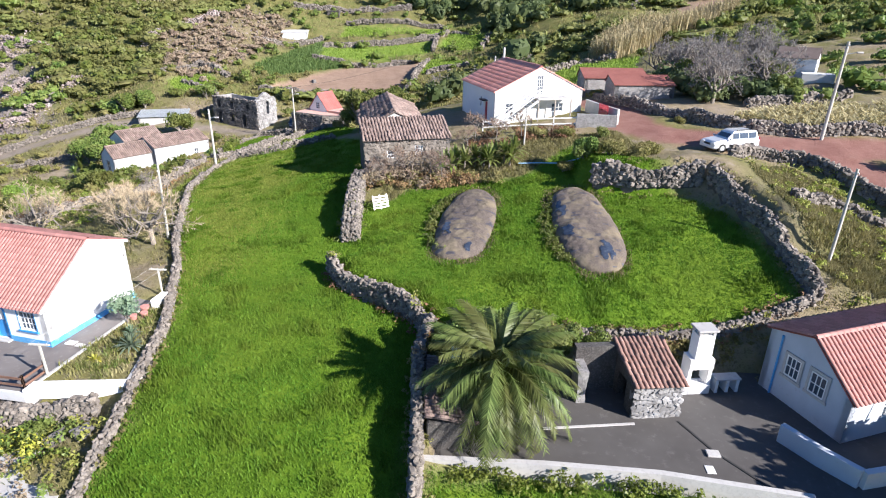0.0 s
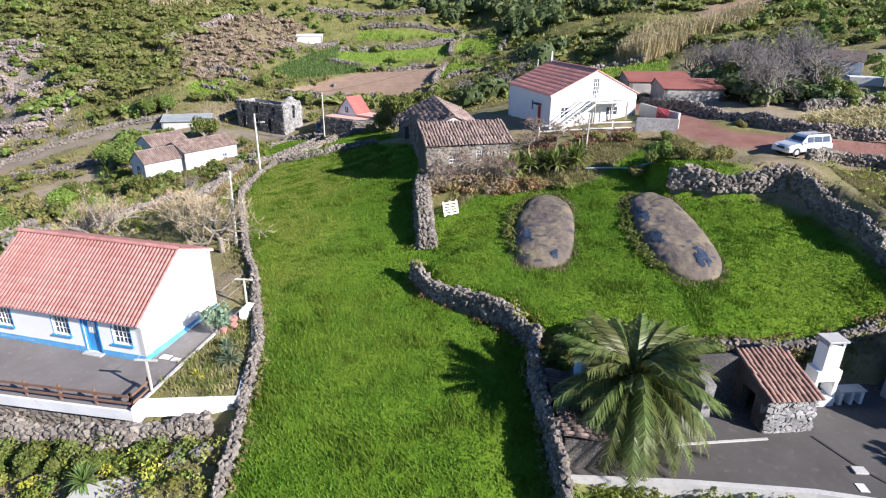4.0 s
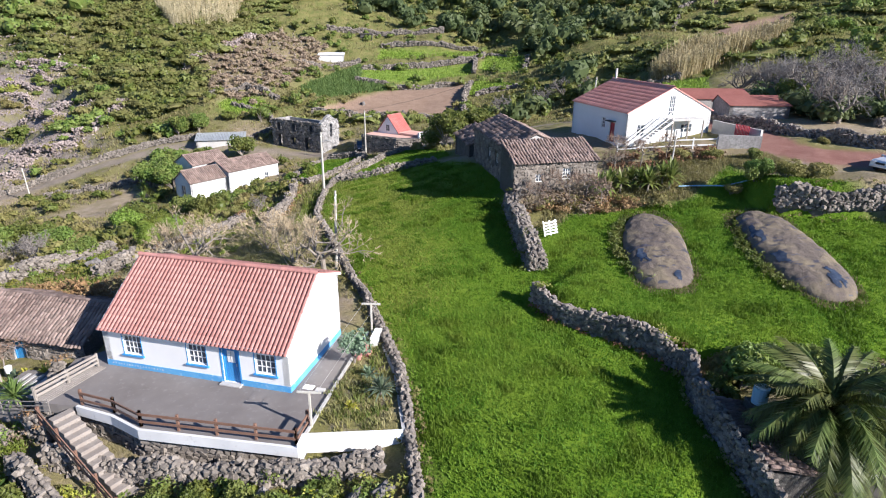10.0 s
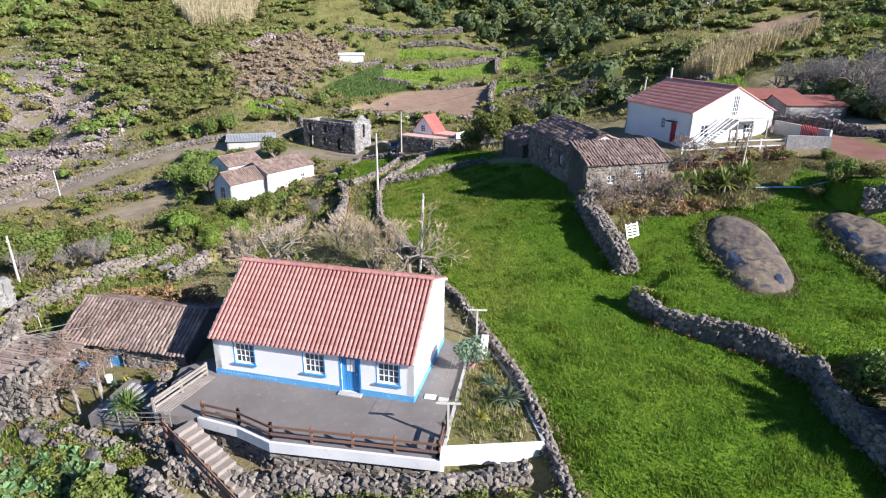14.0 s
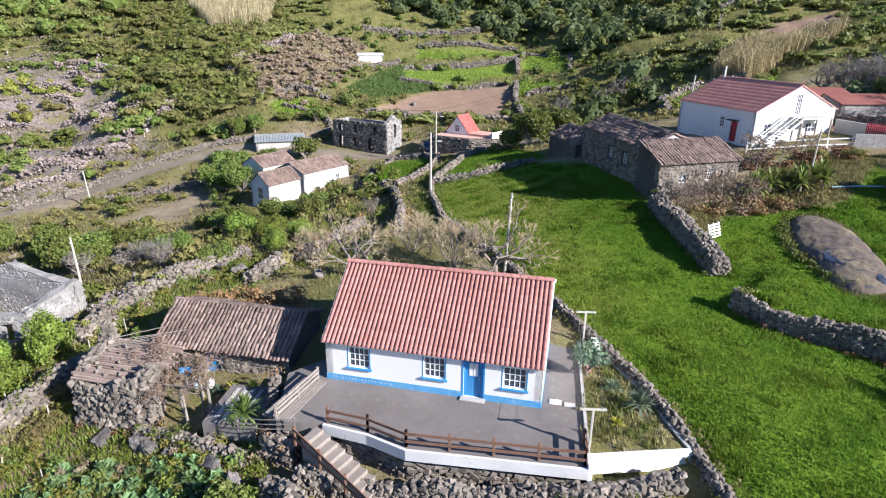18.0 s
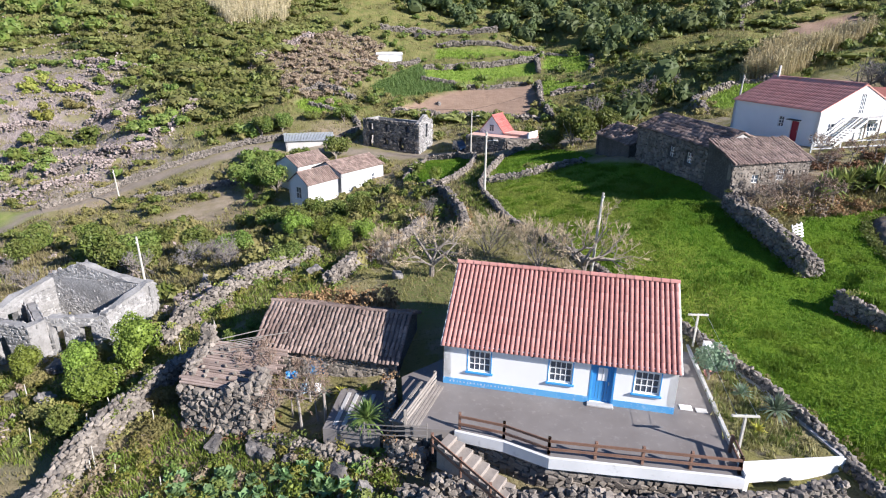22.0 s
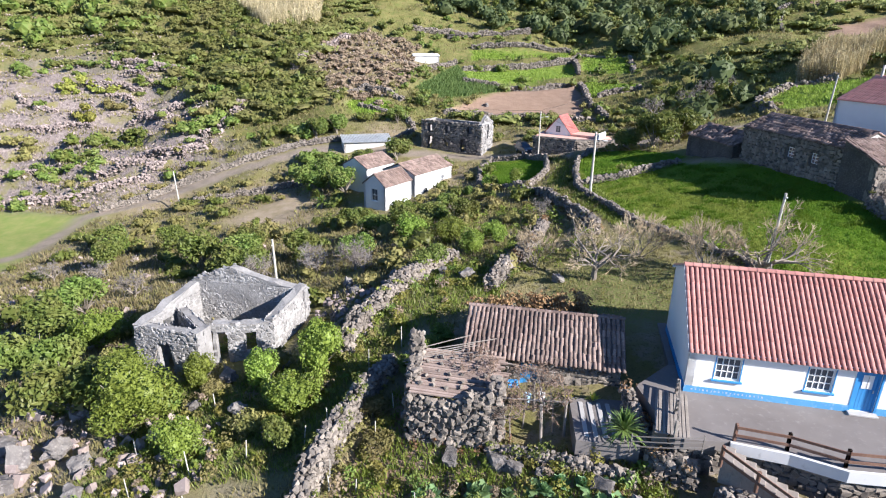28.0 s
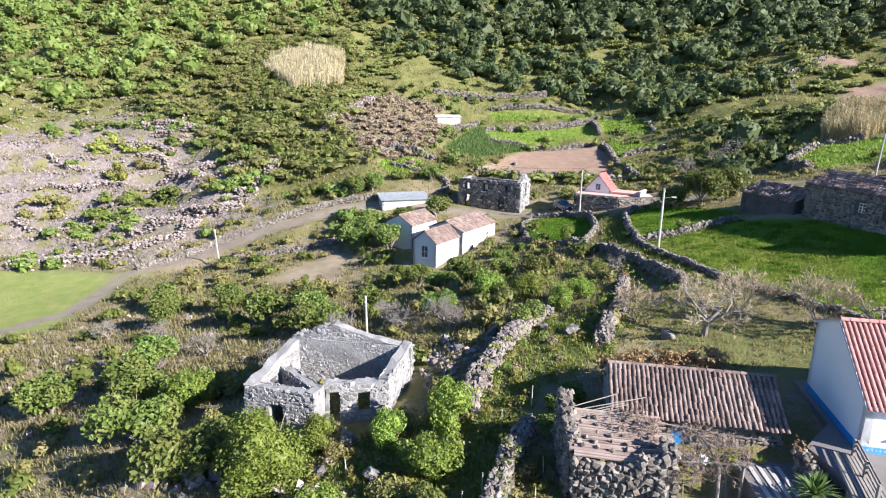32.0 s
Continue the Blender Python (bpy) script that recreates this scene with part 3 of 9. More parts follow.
RUIN_GARDEN = [(-62, 35), (-54, 35), (-50.5, 36), (-48, 41), (-46, 45.5), (-41, 45), (-41, 40), (-46.5, 36), (-47.6, 32.2), (-50, 25.8), (-62, 24)]
BARE_SLOPE = [(-102, 78), (-88, 75), (-72, 72), (-60, 66), (-57, 52), (-66, 44), (-80, 40), (-95, 46), (-104, 60)]


WOOD = [(-120, 330), (-76, 224), (-52, 205), (-27, 192), (-2, 188), (3, 160), (0, 141), (-12, 121), (-16, 104), (-8, 97), (4, 99), (3, 112), (13, 124), (11, 146), (19, 163), (34, 168), (42, 187), (60, 202), (130, 215), (220, 330), (220, 480), (-220, 480)]


HILL_NEAR = [(-210, 108), (-190, 270), (150, 270), (110, 120), (60, 108), (0, 120), (-60, 120), (-100, 106)]
HILL = [(-330, 108), (-330, 430), (220, 430), (220, 120), (60, 108), (0, 120), (-60, 120), (-100, 106)]
SLOPE = [(-127, 160), (-128, 214), (-96, 240), (-81, 190), (-82, 160), (-74, 133), (-73, 122), (-90, 121), (-97, 130)]


UPPER = [(-330, 200), (-170, 162), (-128, 166), (-129, 216), (-97, 242), (-100, 300), (-330, 420)]


def base_height(x, y):
    d = np.sqrt((x[..., None] - MARKS[:, 0]) ** 2 + (y[..., None] - MARKS[:, 1]) ** 2 + 9)
    n = len(MARKS)
    return -d @ MARK_W[:n] + MARK_W[n] + MARK_W[n + 1] * x + MARK_W[n + 2] * y


def near_line(x, y, line):
    best = np.full(x.shape, 1e9)
    for (ax, ay), (bx, by) in zip(line, line[1:]):
        t = np.clip(((x - ax) * (bx - ax) + (y - ay) * (by - ay)) / ((bx - ax) ** 2 + (by - ay) ** 2), 0, 1)
        best = np.minimum(best, np.hypot(x - ax - t * (bx - ax), y - ay - t * (by - ay)))
    return best


def soft(d, w):
    return np.clip(d / w + 0.5, 0, 1)


SMOOTH = (MEADOW, UPPER_GREEN, LOOP, SOIL_FIELD, CROP, GREEN_1, GREEN_2, GREEN_3, GREEN_4, GREEN_5, GREEN_6, PASTURE, TAN_YARD, DRY_LOT, BACK_LAWN)


def height(x, y):
    """The ground's height: marks, lumps, and terraces on the slopes."""
    x, y = np.asarray(x, float), np.asarray(y, float)
    z = base_height(x, y)
    calm = np.zeros(x.shape)
    for p in SMOOTH:
        calm = np.maximum(calm, soft(inside(x, y, p), 2.0))
    for line, w in ((VILLAGE_ROAD, 2.6), (LANE, 2.2), (RED_ROAD, 2.8), (RED_ROAD_EAST, 2.8)):
        calm = np.maximum(calm, soft(w - near_line(x, y, line), 1.5))
    z = np.where(inside(x, y, YARD) > 0.15, np.minimum(z, -1.75), z)
    z = np.where(inside(x, y, FRONT_GRASS) > 0.1, np.maximum(z, -1.4), z)
    z = z + (1.15 * soft(inside(x, y, UPPER_FIELD) - 0.45, 0.9) - 0.75) * np.exp(-(near_line(x, y, FIELD_WALL) / 4.2) ** 2)
    z = z + 2.2 * soft(inside(x, y, ROAD_BANK) - 0.2, 0.9) * np.exp(-(near_line(x, y, ROAD_WALL) / 4.5) ** 2)
    tw = soft(inside(x, y, STEPS), 16.0) * (1 - calm)
    zt = (z + vnoise(x, y, 9, 31) * 1.2) / 2.3
    fr = zt - np.floor(zt)
    z = z + tw * 2.3 * (np.clip((fr - 0.68) / 0.32, 0, 1) ** 2 - fr)
    yard = soft(inside(x, y, YARD_HOLLOW), 1.2) + soft(inside(x, y, TERRACE_HOLLOW), 1.0)
    calm = np.maximum(calm, np.clip(yard, 0, 1))
    far = np.clip((y - 75) / 60, 0, 1)
    rough = vnoise(x, y, 3.1, 1) * 0.5 + vnoise(x, y, 1.1, 2) * 0.3 + far * (vnoise(x, y, 14, 3) * 3.5 + vnoise(x, y, 5.5, 4) * 1.3)
    gentle = vnoise(x, y, 4.5, 5) * 0.22 + vnoise(x, y, 1.4, 6) * 0.16 + vnoise(x, y, 0.9, 8) * 0.05
    return z + (rough * (1 - calm) + gentle * calm) * np.where(inside(x, y, YARD) > 0.15, 0.3, 1.0)


def hz(x, y):
    return float(height(np.array([x]), np.array([y]))[0])


FIELD_WALL = [(-9.6, 37.1), (-8.0, 34.6), (-5.1, 32.9), (-3.2, 31.7), (-1.9, 30.1)]
UPPER_FIELD = FIELD_WALL + [(4, 30.3), (12, 31), (12, 46), (-2, 46)]
ROAD_WALL = [(9.3, 46.8), (12, 45.8), (15.2, 45.5), (17.2, 45.6), (18.9, 42.6), (20.0, 37.6)]
ROAD_BANK = ROAD_WALL + [(26, 38), (27, 48), (20, 51), (14, 53), (8, 51)]
YARD = [(-1.2, 21.4), (-0.9, 26.6), (3.5, 28.6), (7.8, 28.9), (12, 29.0), (17, 30.6), (26, 34), (30, 24), (24, 20.5), (15, 20.6), (9, 21.3)]
FRONT_GRASS = [(-1.2, 10), (-1.2, 20.9), (9, 20.9), (15, 20.0), (15, 10)]
STEPS = [(-230, 100), (-230, 190), (-128, 172), (-96, 132), (-84, 116), (-92, 108), (-108, 99), (-140, 96)]
YARD_HOLLOW = [(-0.6, 20.5), (-1.0, 28.5), (4, 29.2), (10, 29.6), (22, 31), (30, 28), (28, 18), (10, 18)]
TERRACE_HOLLOW = [(-33.6, 24), (-34.2, 29), (-32.5, 35), (-20, 33), (-16.6, 24)]


def spaced(lo, fine0, fine1, hi, step, grow):
    a = list(np.arange(fine0, fine1, step))
    s, p = step, fine1
    while p < hi:
        a.append(p)
        s *= grow
        p += s
    s, p, b = step, fine0 - step, []
    while p > lo:
        b.append(p)
        s *= grow
        p -= s
    return np.array(b[::-1] + a + [hi])


gx = spaced(-900, -74, 36, 900, 0.72, 1.024)
gy = spaced(-300, 14, 76, 1500, 0.72, 1.018)
GX, GY = np.meshgrid(gx, gy)
GZ = np.concatenate([height(r[None, :], q[None, :]) for r, q in zip(GX, GY)])
GZ = np.minimum(GZ, 420)
nx, ny = len(gx), len(gy)
ii = (np.arange(ny - 1)[:, None] * nx + np.arange(nx - 1)[None, :]).ravel()
gm = fast_mesh("ground", np.stack([GX.ravel(), GY.ravel(), GZ.ravel()], 1), np.stack([ii, ii + 1, ii + nx + 1, ii + nx], 1), None, True)


def add_mask(name, values):
    a = gm.attributes.new(name, "FLOAT", "POINT")
    a.data.foreach_set("value", values.ravel().astype(np.float32))


def union(polys, w=1.2):
    m = np.zeros(GX.shape)
    for p in polys:
        m = np.maximum(m, soft(inside(GX, GY, p) + vnoise(GX, GY, 1.2, 9) * 0.7, w))
    return m


fields = (GREEN_1, GREEN_2, GREEN_3, GREEN_4, GREEN_5, GREEN_6)
add_mask("meadow", union([MEADOW, UPPER_GREEN, LOOP, FRONT_GRASS]))
add_mask("worn", np.clip(soft(inside(GX, GY, WORN_MEADOW) + vnoise(GX, GY, 5, 44) * 5, 6.0) * (0.75 + 0.9 * vnoise(GX, GY, 1.6, 45)), 0, 1))
add_mask("field", union(fields))
add_mask("pasture", union([PASTURE], 4.0))
add_mask("crop", union([CROP]))
add_mask("wood", union([WOOD, SLOPE, UPPER, HILL], 8.0))
add_mask("soil", union([SOIL_FIELD, BROWN_FIELD, BROWN_STRIP, KITCHEN_GARDEN]))
add_mask("straw", union([DRY_LOT, TAN_YARD, BARE_SLOPE], 3.0))
add_mask("scree", soft(inside(GX, GY, SCREE) + vnoise(GX, GY, 11, 33) * 12 + vnoise(GX, GY, 4, 34) * 5, 8.0))
add_mask("gully", 0.8 * soft(inside(GX, GY, GULLY) + vnoise(GX, GY, 9, 35) * 9, 8.0))
add_mask("redroad", np.maximum(soft(2.5 - near_line(GX, GY, RED_ROAD), 0.8), soft(2.4 - near_line(GX, GY, RED_ROAD_EAST), 0.8)))
add_mask("track", np.maximum(soft(1.35 - near_line(GX, GY, VILLAGE_ROAD), 0.8), 0.0))
add_mask("lush", union([RUIN_GARDEN, GARDEN_EAST, BACK_LAWN, LANE[:-1] + [(-29, 60), (-28, 90)]], 3.0))

M_GROUND, nt, b = nodes_of("hillside_ground")


def mask(name):
    n = nt.nodes.new("ShaderNodeAttribute")
    n.attribute_name = name
    return n.outputs["Fac"]


n1, n2, n3 = noise_node(nt, 0.09, 4), noise_node(nt, 0.5, 5, 0.7), noise_node(nt, 5.0, 6, 0.75)
wild = blend(nt, ramp(nt, n1, 0.42, 0.6), (0.19, 0.18, 0.065), (0.275, 0.225, 0.145))
wild = blend(nt, ramp(nt, n2, 0.5, 0.68), wild, (0.29, 0.245, 0.19))
wild = blend(nt, ramp(nt, n3, 0.52, 0.7), wild, (0.10, 0.095, 0.045))
col = wild
col = blend(nt, mask("lush"), col, blend(nt, ramp(nt, n3, 0.4, 0.6), (0.13, 0.165, 0.04), (0.19, 0.17, 0.08)))
col = blend(nt, mask("wood"), col, blend(nt, ramp(nt, n2, 0.4, 0.62), (0.125, 0.14, 0.04), (0.20, 0.185, 0.07)))
scree = blend(nt, ramp(nt, n3, 0.42, 0.6), (0.215, 0.18, 0.17), (0.40, 0.345, 0.32))
scree = blend(nt, ramp(nt, noise_node(nt, 1.6, 6, 0.75), 0.44, 0.56), blend(nt, 0.5, scree, (0.09, 0.08, 0.075)), scree)
scree = blend(nt, ramp(nt, noise_node(nt, 0.16, 4, 0.65), 0.5, 0.62), scree, blend(nt, ramp(nt, n3, 0.4, 0.6), (0.26, 0.225, 0.12), (0.20, 0.20, 0.07)))
col = blend(nt, mask("scree"), col, scree)
col = blend(nt, mask("gully"), col, blend(nt, ramp(nt, n2, 0.4, 0.62), (0.23, 0.175, 0.13), (0.19, 0.165, 0.095)))
col = blend(nt, mask("straw"), col, blend(nt, ramp(nt, n2, 0.38, 0.62), (0.37, 0.305, 0.225), (0.28, 0.235, 0.14)))
turf = blend(nt, ramp(nt, n2, 0.36, 0.64), (0.075, 0.142, 0.005), (0.122, 0.20, 0.010))
turf = blend(nt, ramp(nt, n1, 0.45, 0.62), turf, (0.15, 0.225, 0.014))
turf = blend(nt, ramp(nt, n3, 0.55, 0.75), turf, (0.15, 0.21, 0.02))
turf = blend(nt, mask("worn"), turf, (0.215, 0.25, 0.035))
col = blend(nt, mask("meadow"), col, turf)
col = blend(nt, mask("field"), col, blend(nt, ramp(nt, n2, 0.35, 0.65), (0.14, 0.22, 0.028), (0.205, 0.27, 0.05)))
col = blend(nt, mask("pasture"), col, blend(nt, ramp(nt, n2, 0.35, 0.65), (0.20, 0.26, 0.06), (0.29, 0.30, 0.10)))
col = blend(nt, mask("crop"), col, blend(nt, ramp(nt, n3, 0.4, 0.6), (0.08, 0.15, 0.035), (0.12, 0.19, 0.05)))
col = blend(nt, mask("soil"), col, blend(nt, ramp(nt, n2, 0.35, 0.65), (0.25, 0.175, 0.125), (0.31, 0.225, 0.165)))
col = blend(nt, mask("track"), col, blend(nt, ramp(nt, n2, 0.4, 0.6), (0.29, 0.245, 0.20), (0.23, 0.20, 0.155)))
col = blend(nt, mask("redroad"), col, blend(nt, ramp(nt, n2, 0.35, 0.65), (0.22, 0.11, 0.088), (0.28, 0.16, 0.13)))
nt.links.new(col, b.inputs["Base Color"])
b.inputs["Roughness"].default_value = 0.95
b.inputs["Specular IOR Level"].default_value = 0.12
relief(nt, b, blend(nt, 0.5, n3, noise_node(nt, 2.2, 5, 0.7)), 0.9, 0.22)
gm.materials.append(M_GROUND)
ground = tagged(new("ground", gm), "grassy hillside with meadow, terraced fields and dirt roads", "ground", kind="structure")
# ---- house builders ----
def wall_panel(parent, a, b, z0, z1, openings=(), thick=0.3, mat=M_WHITE, cap=None, name="wall", label="", ragged=0.0):
    """A wall from a to b (outer face on the right-hand side, walking from a to b), openings (s0, s1, z0, z1) go through it.
    cap: (s, z) profile on top of it."""
    a, b = Vector((*a, 0)), Vector((*b, 0))
    l = (b - a).length
    d = (b - a) / l
    n = Vector((-d.y, d.x, 0))
    bm = bmesh.new()
    ss = sorted({0.0, l, *[o[0] for o in openings], *[o[1] for o in openings]})
    zs = sorted({z0, z1, *[o[2] for o in openings], *[o[3] for o in openings]})
    m = Matrix(((d.x, n.x, 0, a.x), (d.y, n.y, 0, a.y), (0, 0, 1, 0), (0, 0, 0, 1)))
    ns, nz = len(ss) - 1, len(zs) - 1
    solid = {(i, j) for i in range(ns) for j in range(nz)
             if not any(o[0] <= ss[i] + 1e-4 and o[1] >= ss[i + 1] - 1e-4 and o[2] <= zs[j] + 1e-4 and o[3] >= zs[j + 1] - 1e-4 for o in openings)}
    at_corner = {}

    def vert(i, k, j):
        if (i, k, j) not in at_corner:
            at_corner[i, k, j] = bm.verts.new((ss[i], k * thick, zs[j]))
        return at_corner[i, k, j]
    for i, j in solid:
        bm.faces.new((vert(i, 0, j), vert(i + 1, 0, j), vert(i + 1, 0, j + 1), vert(i, 0, j + 1)))
        bm.faces.new((vert(i, 1, j), vert(i, 1, j + 1), vert(i + 1, 1, j + 1), vert(i + 1, 1, j)))
        for di, dj, c in ((-1, 0, ((0, 0), (0, 1))), (1, 0, ((1, 1), (1, 0))), (0, -1, ((1, 0), (0, 0))), (0, 1, ((0, 1), (1, 1)))):
            if (i + di, j + dj) not in solid:
                (p, q), (r, t) = c
                bm.faces.new((vert(i + p, 0, j + q), vert(i + r, 0, j + t), vert(i + r, 1, j + t), vert(i + p, 1, j + q)))
    if cap:
        lo = [bm.verts.new((s, 0, z)) for s, z in cap]
        hi = [bm.verts.new((s, thick, z)) for s, z in cap]
        k = len(cap)
        bm.faces.new(lo)
        bm.faces.new(hi[::-1])
        for i in range(k):
            bm.faces.new((lo[(i + 1) % k], lo[i], hi[i], hi[(i + 1) % k]))
    bmesh.ops.remove_doubles(bm, verts=bm.verts, dist=0.001)
    if ragged:
        bmesh.ops.remove_doubles(bm, verts=bm.verts, dist=0.002)
        bmesh.ops.subdivide_edges(bm, edges=[e for e in bm.edges if e.calc_length() > 0.9], cuts=2, use_grid_fill=True)
        for v in bm.verts:
            v.co += Vector((noise.noise(v.co * 1.7), noise.noise(v.co * 1.7 + Vector((9, 0, 0))), noise.noise(v.co * 1.3 + Vector((0, 7, 0))) * 1.5)) * ragged
    bmesh.ops.recalc_face_normals(bm, faces=bm.faces)
    bm.transform(m)
    return part(name, bm, mat, parent, label)


PANES = {}


def window(parent, a, b, s0, s1, z0, z1, nx=4, ny=3, frame_mat=M_WINDOW, sill_mat=None, depth=0.08, bar=0.045):
    """A casement with glazing bars, set into the opening of the wall from a to b."""
    a, b = Vector((*a, 0)), Vector((*b, 0))
    d = (b - a).normalized()
    n = Vector((-d.y, d.x, 0))
    m = Matrix(((d.x, n.x, 0, a.x), (d.y, n.y, 0, a.y), (0, 0, 1, 0), (0, 0, 0, 1)))
    w, h, f = s1 - s0, z1 - z0, 0.07
    bm = boxes((s0, depth, z0, s0 + f, depth + 0.06, z1), (s1 - f, depth, z0, s1, depth + 0.06, z1),
               (s0 + f, depth, z0, s1 - f, depth + 0.06, z0 + f), (s0 + f, depth, z1 - f, s1 - f, depth + 0.06, z1))
    bm.transform(m)
    ob = part("window", bm, frame_mat, parent)
    pw, ph = (w - 2 * f) / nx, (h - 2 * f) / ny
    for i in range(1, nx):
        bm = boxes((s0 + f + i * pw - bar / 2, depth + 0.004, z0 + f, s0 + f + i * pw + bar / 2, depth + 0.05, z1 - f))
        bm.transform(m)
        part("glazing_bar", bm, frame_mat, ob)
    for j in range(1, ny):
        bm = boxes((s0 + f, depth + 0.008, z0 + f + j * ph - bar / 2, s1 - f, depth + 0.046, z0 + f + j * ph + bar / 2))
        bm.transform(m)
        part("glazing_bar", bm, frame_mat, ob)
    key = (round(pw, 2), round(ph, 2))
    if key not in PANES:
        bm = boxes((0, 0, 0, pw, 0.008, ph))
        PANES[key] = bpy.data.meshes.new("pane")
        bm.to_mesh(PANES[key])
        bm.free()
        PANES[key].materials.append(M_GLASS)
    for i in range(nx):
        for j in range(ny):
            p = child(new("pane", PANES[key]), ob)
            p.matrix_basis = m @ pose(s0 + f + i * pw, depth + 0.03, z0 + f + j * ph)
    if sill_mat:
        bm = boxes((s0 - 0.12, -0.10, z0 - 0.09, s1 + 0.12, depth + 0.02, z0 - 0.003), bevel=0.012)
        bm.transform(m)
        part("sill", bm, sill_mat, ob)
    return ob


def half_tile(w, l, seg=6, thick=0.0):
    v, f = [], []
    for k, (y, r) in enumerate(((0.0, w * 0.40), (l * 1.12, w * 0.36))):
        for i in range(seg + 1):
            q = math.pi * i / seg
            v.append((math.cos(q) * r, y, math.sin(q) * r * 0.85 + (0.022 if k == 0 else 0.006)))
    for i in range(seg):
        f.append((i, i + 1, seg + 2 + i, seg + 1 + i))
    k = len(v)
    v.append((0, 0, 0.0))
    for i in range(0, seg, 2):
        f.append((k, i + 2, i + 1, i))
    return np.array(v), np.array(f)


def tile_roof(parent, o, xd, up, width, length, tw, tl, piece_mat, joined_mat, deck_mat, pieces=0, jitter=0.0, label="", deck_z=0.06, edge=0.0, rise=1.0):
    """Barrel tiles on a slope: o the eave's left corner, xd along the eave, up the slope's direction (all in the parent's frame)."""
    xd, up = Vector(xd).normalized(), Vector(up).normalized()
    nn = xd.cross(up).normalized()
    m = Matrix(((xd.x, up.x, nn.x, o[0]), (xd.y, up.y, nn.y, o[1]), (xd.z, up.z, nn.z, o[2]), (0, 0, 0, 1)))
    bm = boxes((0, 0, -deck_z, width, length, 0.0))
    if jitter:
        bmesh.ops.subdivide_edges(bm, edges=bm.edges, cuts=5, use_grid_fill=True)
        for v in bm.verts:
            v.co.z += noise.noise(v.co * 0.9) * jitter
    bm.transform(m)
    roof = part("roof", bm, deck_mat, parent, label)
    cols, rows = max(1, round(width / tw)), max(1, round(length / tl))
    tw, tl = width / cols, length / rows
    v, f = half_tile(tw, tl)
    v[:, 2] *= rise
    mesh = fast_mesh("tile", v, f, piece_mat, True)
    bat = Batch()
    count = 0
    for j in range(rows):
        for i in range(cols):
            x, y = (i + 0.5) * tw, j * tl - 0.05
            z = 0.012
            rz = 0.0
            if jitter:
                x += rng.normal() * jitter * 0.25
                y += rng.normal() * jitter * 0.4
                z += noise.noise(Vector((x, y, 0)) * 0.9) * jitter
                rz = rng.normal() * jitter * 0.5
            if count < pieces:
                t = child(new("tile", mesh), roof)
                t.matrix_basis = m @ Matrix.Translation((x, y, z)) @ Euler((0, 0, rz)).to_matrix().to_4x4()
                count += 1
            else:
                bat.add(v, f, rot3(0, 0, rz), (x, y, z))
    if bat.n:
        me = bat.mesh("tiles", joined_mat, True)
        me.transform(m)
        tagged(child(new("tiles", me), roof), kind="stuff")
    return roof


def ridge_row(parent, a, b, mat, r=0.13, step=0.42, label=""):
    a, b = Vector(a), Vector(b)
    n = max(1, round((b - a).length / step))
    d = (b - a).normalized()
    s = d.cross(Vector((0, 0, 1))).normalized()
    bat = Batch()
    for i in range(n):
        p0, p1 = a + (b - a) * (i / n), a + (b - a) * ((i + 1.08) / n)
        v, f = [], []
        for p, k in ((p0, 1.0), (p1, 0.88)):
            for q in range(7):
                t = math.pi * q / 6
                v.append(p + s * (math.cos(t) * r * k) + Vector((0, 0, math.sin(t) * r * k)))
        f = [(q, q + 1, q + 8, q + 7) for q in range(6)]
        bat.add(np.array([w[:] for w in v]), np.array(f))
    return child(new("ridge_tiles", bat.mesh("ridge_tiles", mat, True)), parent)


def plank_door(parent, a, b, s0, s1, z0, z1, mat, glazed=False, depth=0.1):
    a, b = Vector((*a, 0)), Vector((*b, 0))
    d = (b - a).normalized()
    n = Vector((-d.y, d.x, 0))
    m = Matrix(((d.x, n.x, 0, a.x), (d.y, n.y, 0, a.y), (0, 0, 1, 0), (0, 0, 0, 1)))
    f = 0.09
    bm = boxes((s0, depth, z0, s0 + f, depth + 0.08, z1), (s1 - f, depth, z0, s1, depth + 0.08, z1), (s0 + f, depth, z1 - f, s1 - f, depth + 0.08, z1))
    bmesh.ops.remove_doubles(bm, verts=bm.verts, dist=0.001)
    bm.transform(m)
    ob = part("door", bm, mat, parent)
    k = 6
    w = (s1 - s0 - 2 * f) / k
    for i in range(k):
        bm = boxes((s0 + f + i * w + 0.005, depth + 0.03, z0, s0 + f + (i + 1) * w - 0.005, depth + 0.06, z1 - f))
        bm.transform(m)
        part("plank", bm, mat, ob)
    if glazed:
        c0, c1, e0, e1 = s0 + 0.28 * (s1 - s0), s1 - 0.28 * (s1 - s0), z0 + 0.55 * (z1 - z0), z1 - 0.12 * (z1 - z0)
        bm = boxes((c0, depth + 0.012, e0, c1, depth + 0.03, e1))
        bm.transform(m)
        part("shutter", bm, M_WINDOW, ob, "white shutter panel")
        for q in (0.5,):
            bm = boxes((c0 + q * (c1 - c0) - 0.012, depth + 0.002, e0, c0 + q * (c1 - c0) + 0.012, depth + 0.012, e1))
            bm.transform(m)
            part("bar", bm, M_GREYCONC, ob)
    bm = boxes((s1 - 0.2, depth - 0.03, z0 + 0.95, s1 - 0.16, depth + 0.03, z0 + 1.1))
    bm.transform(m)
    part("handle", bm, M_METAL, ob)
    return ob


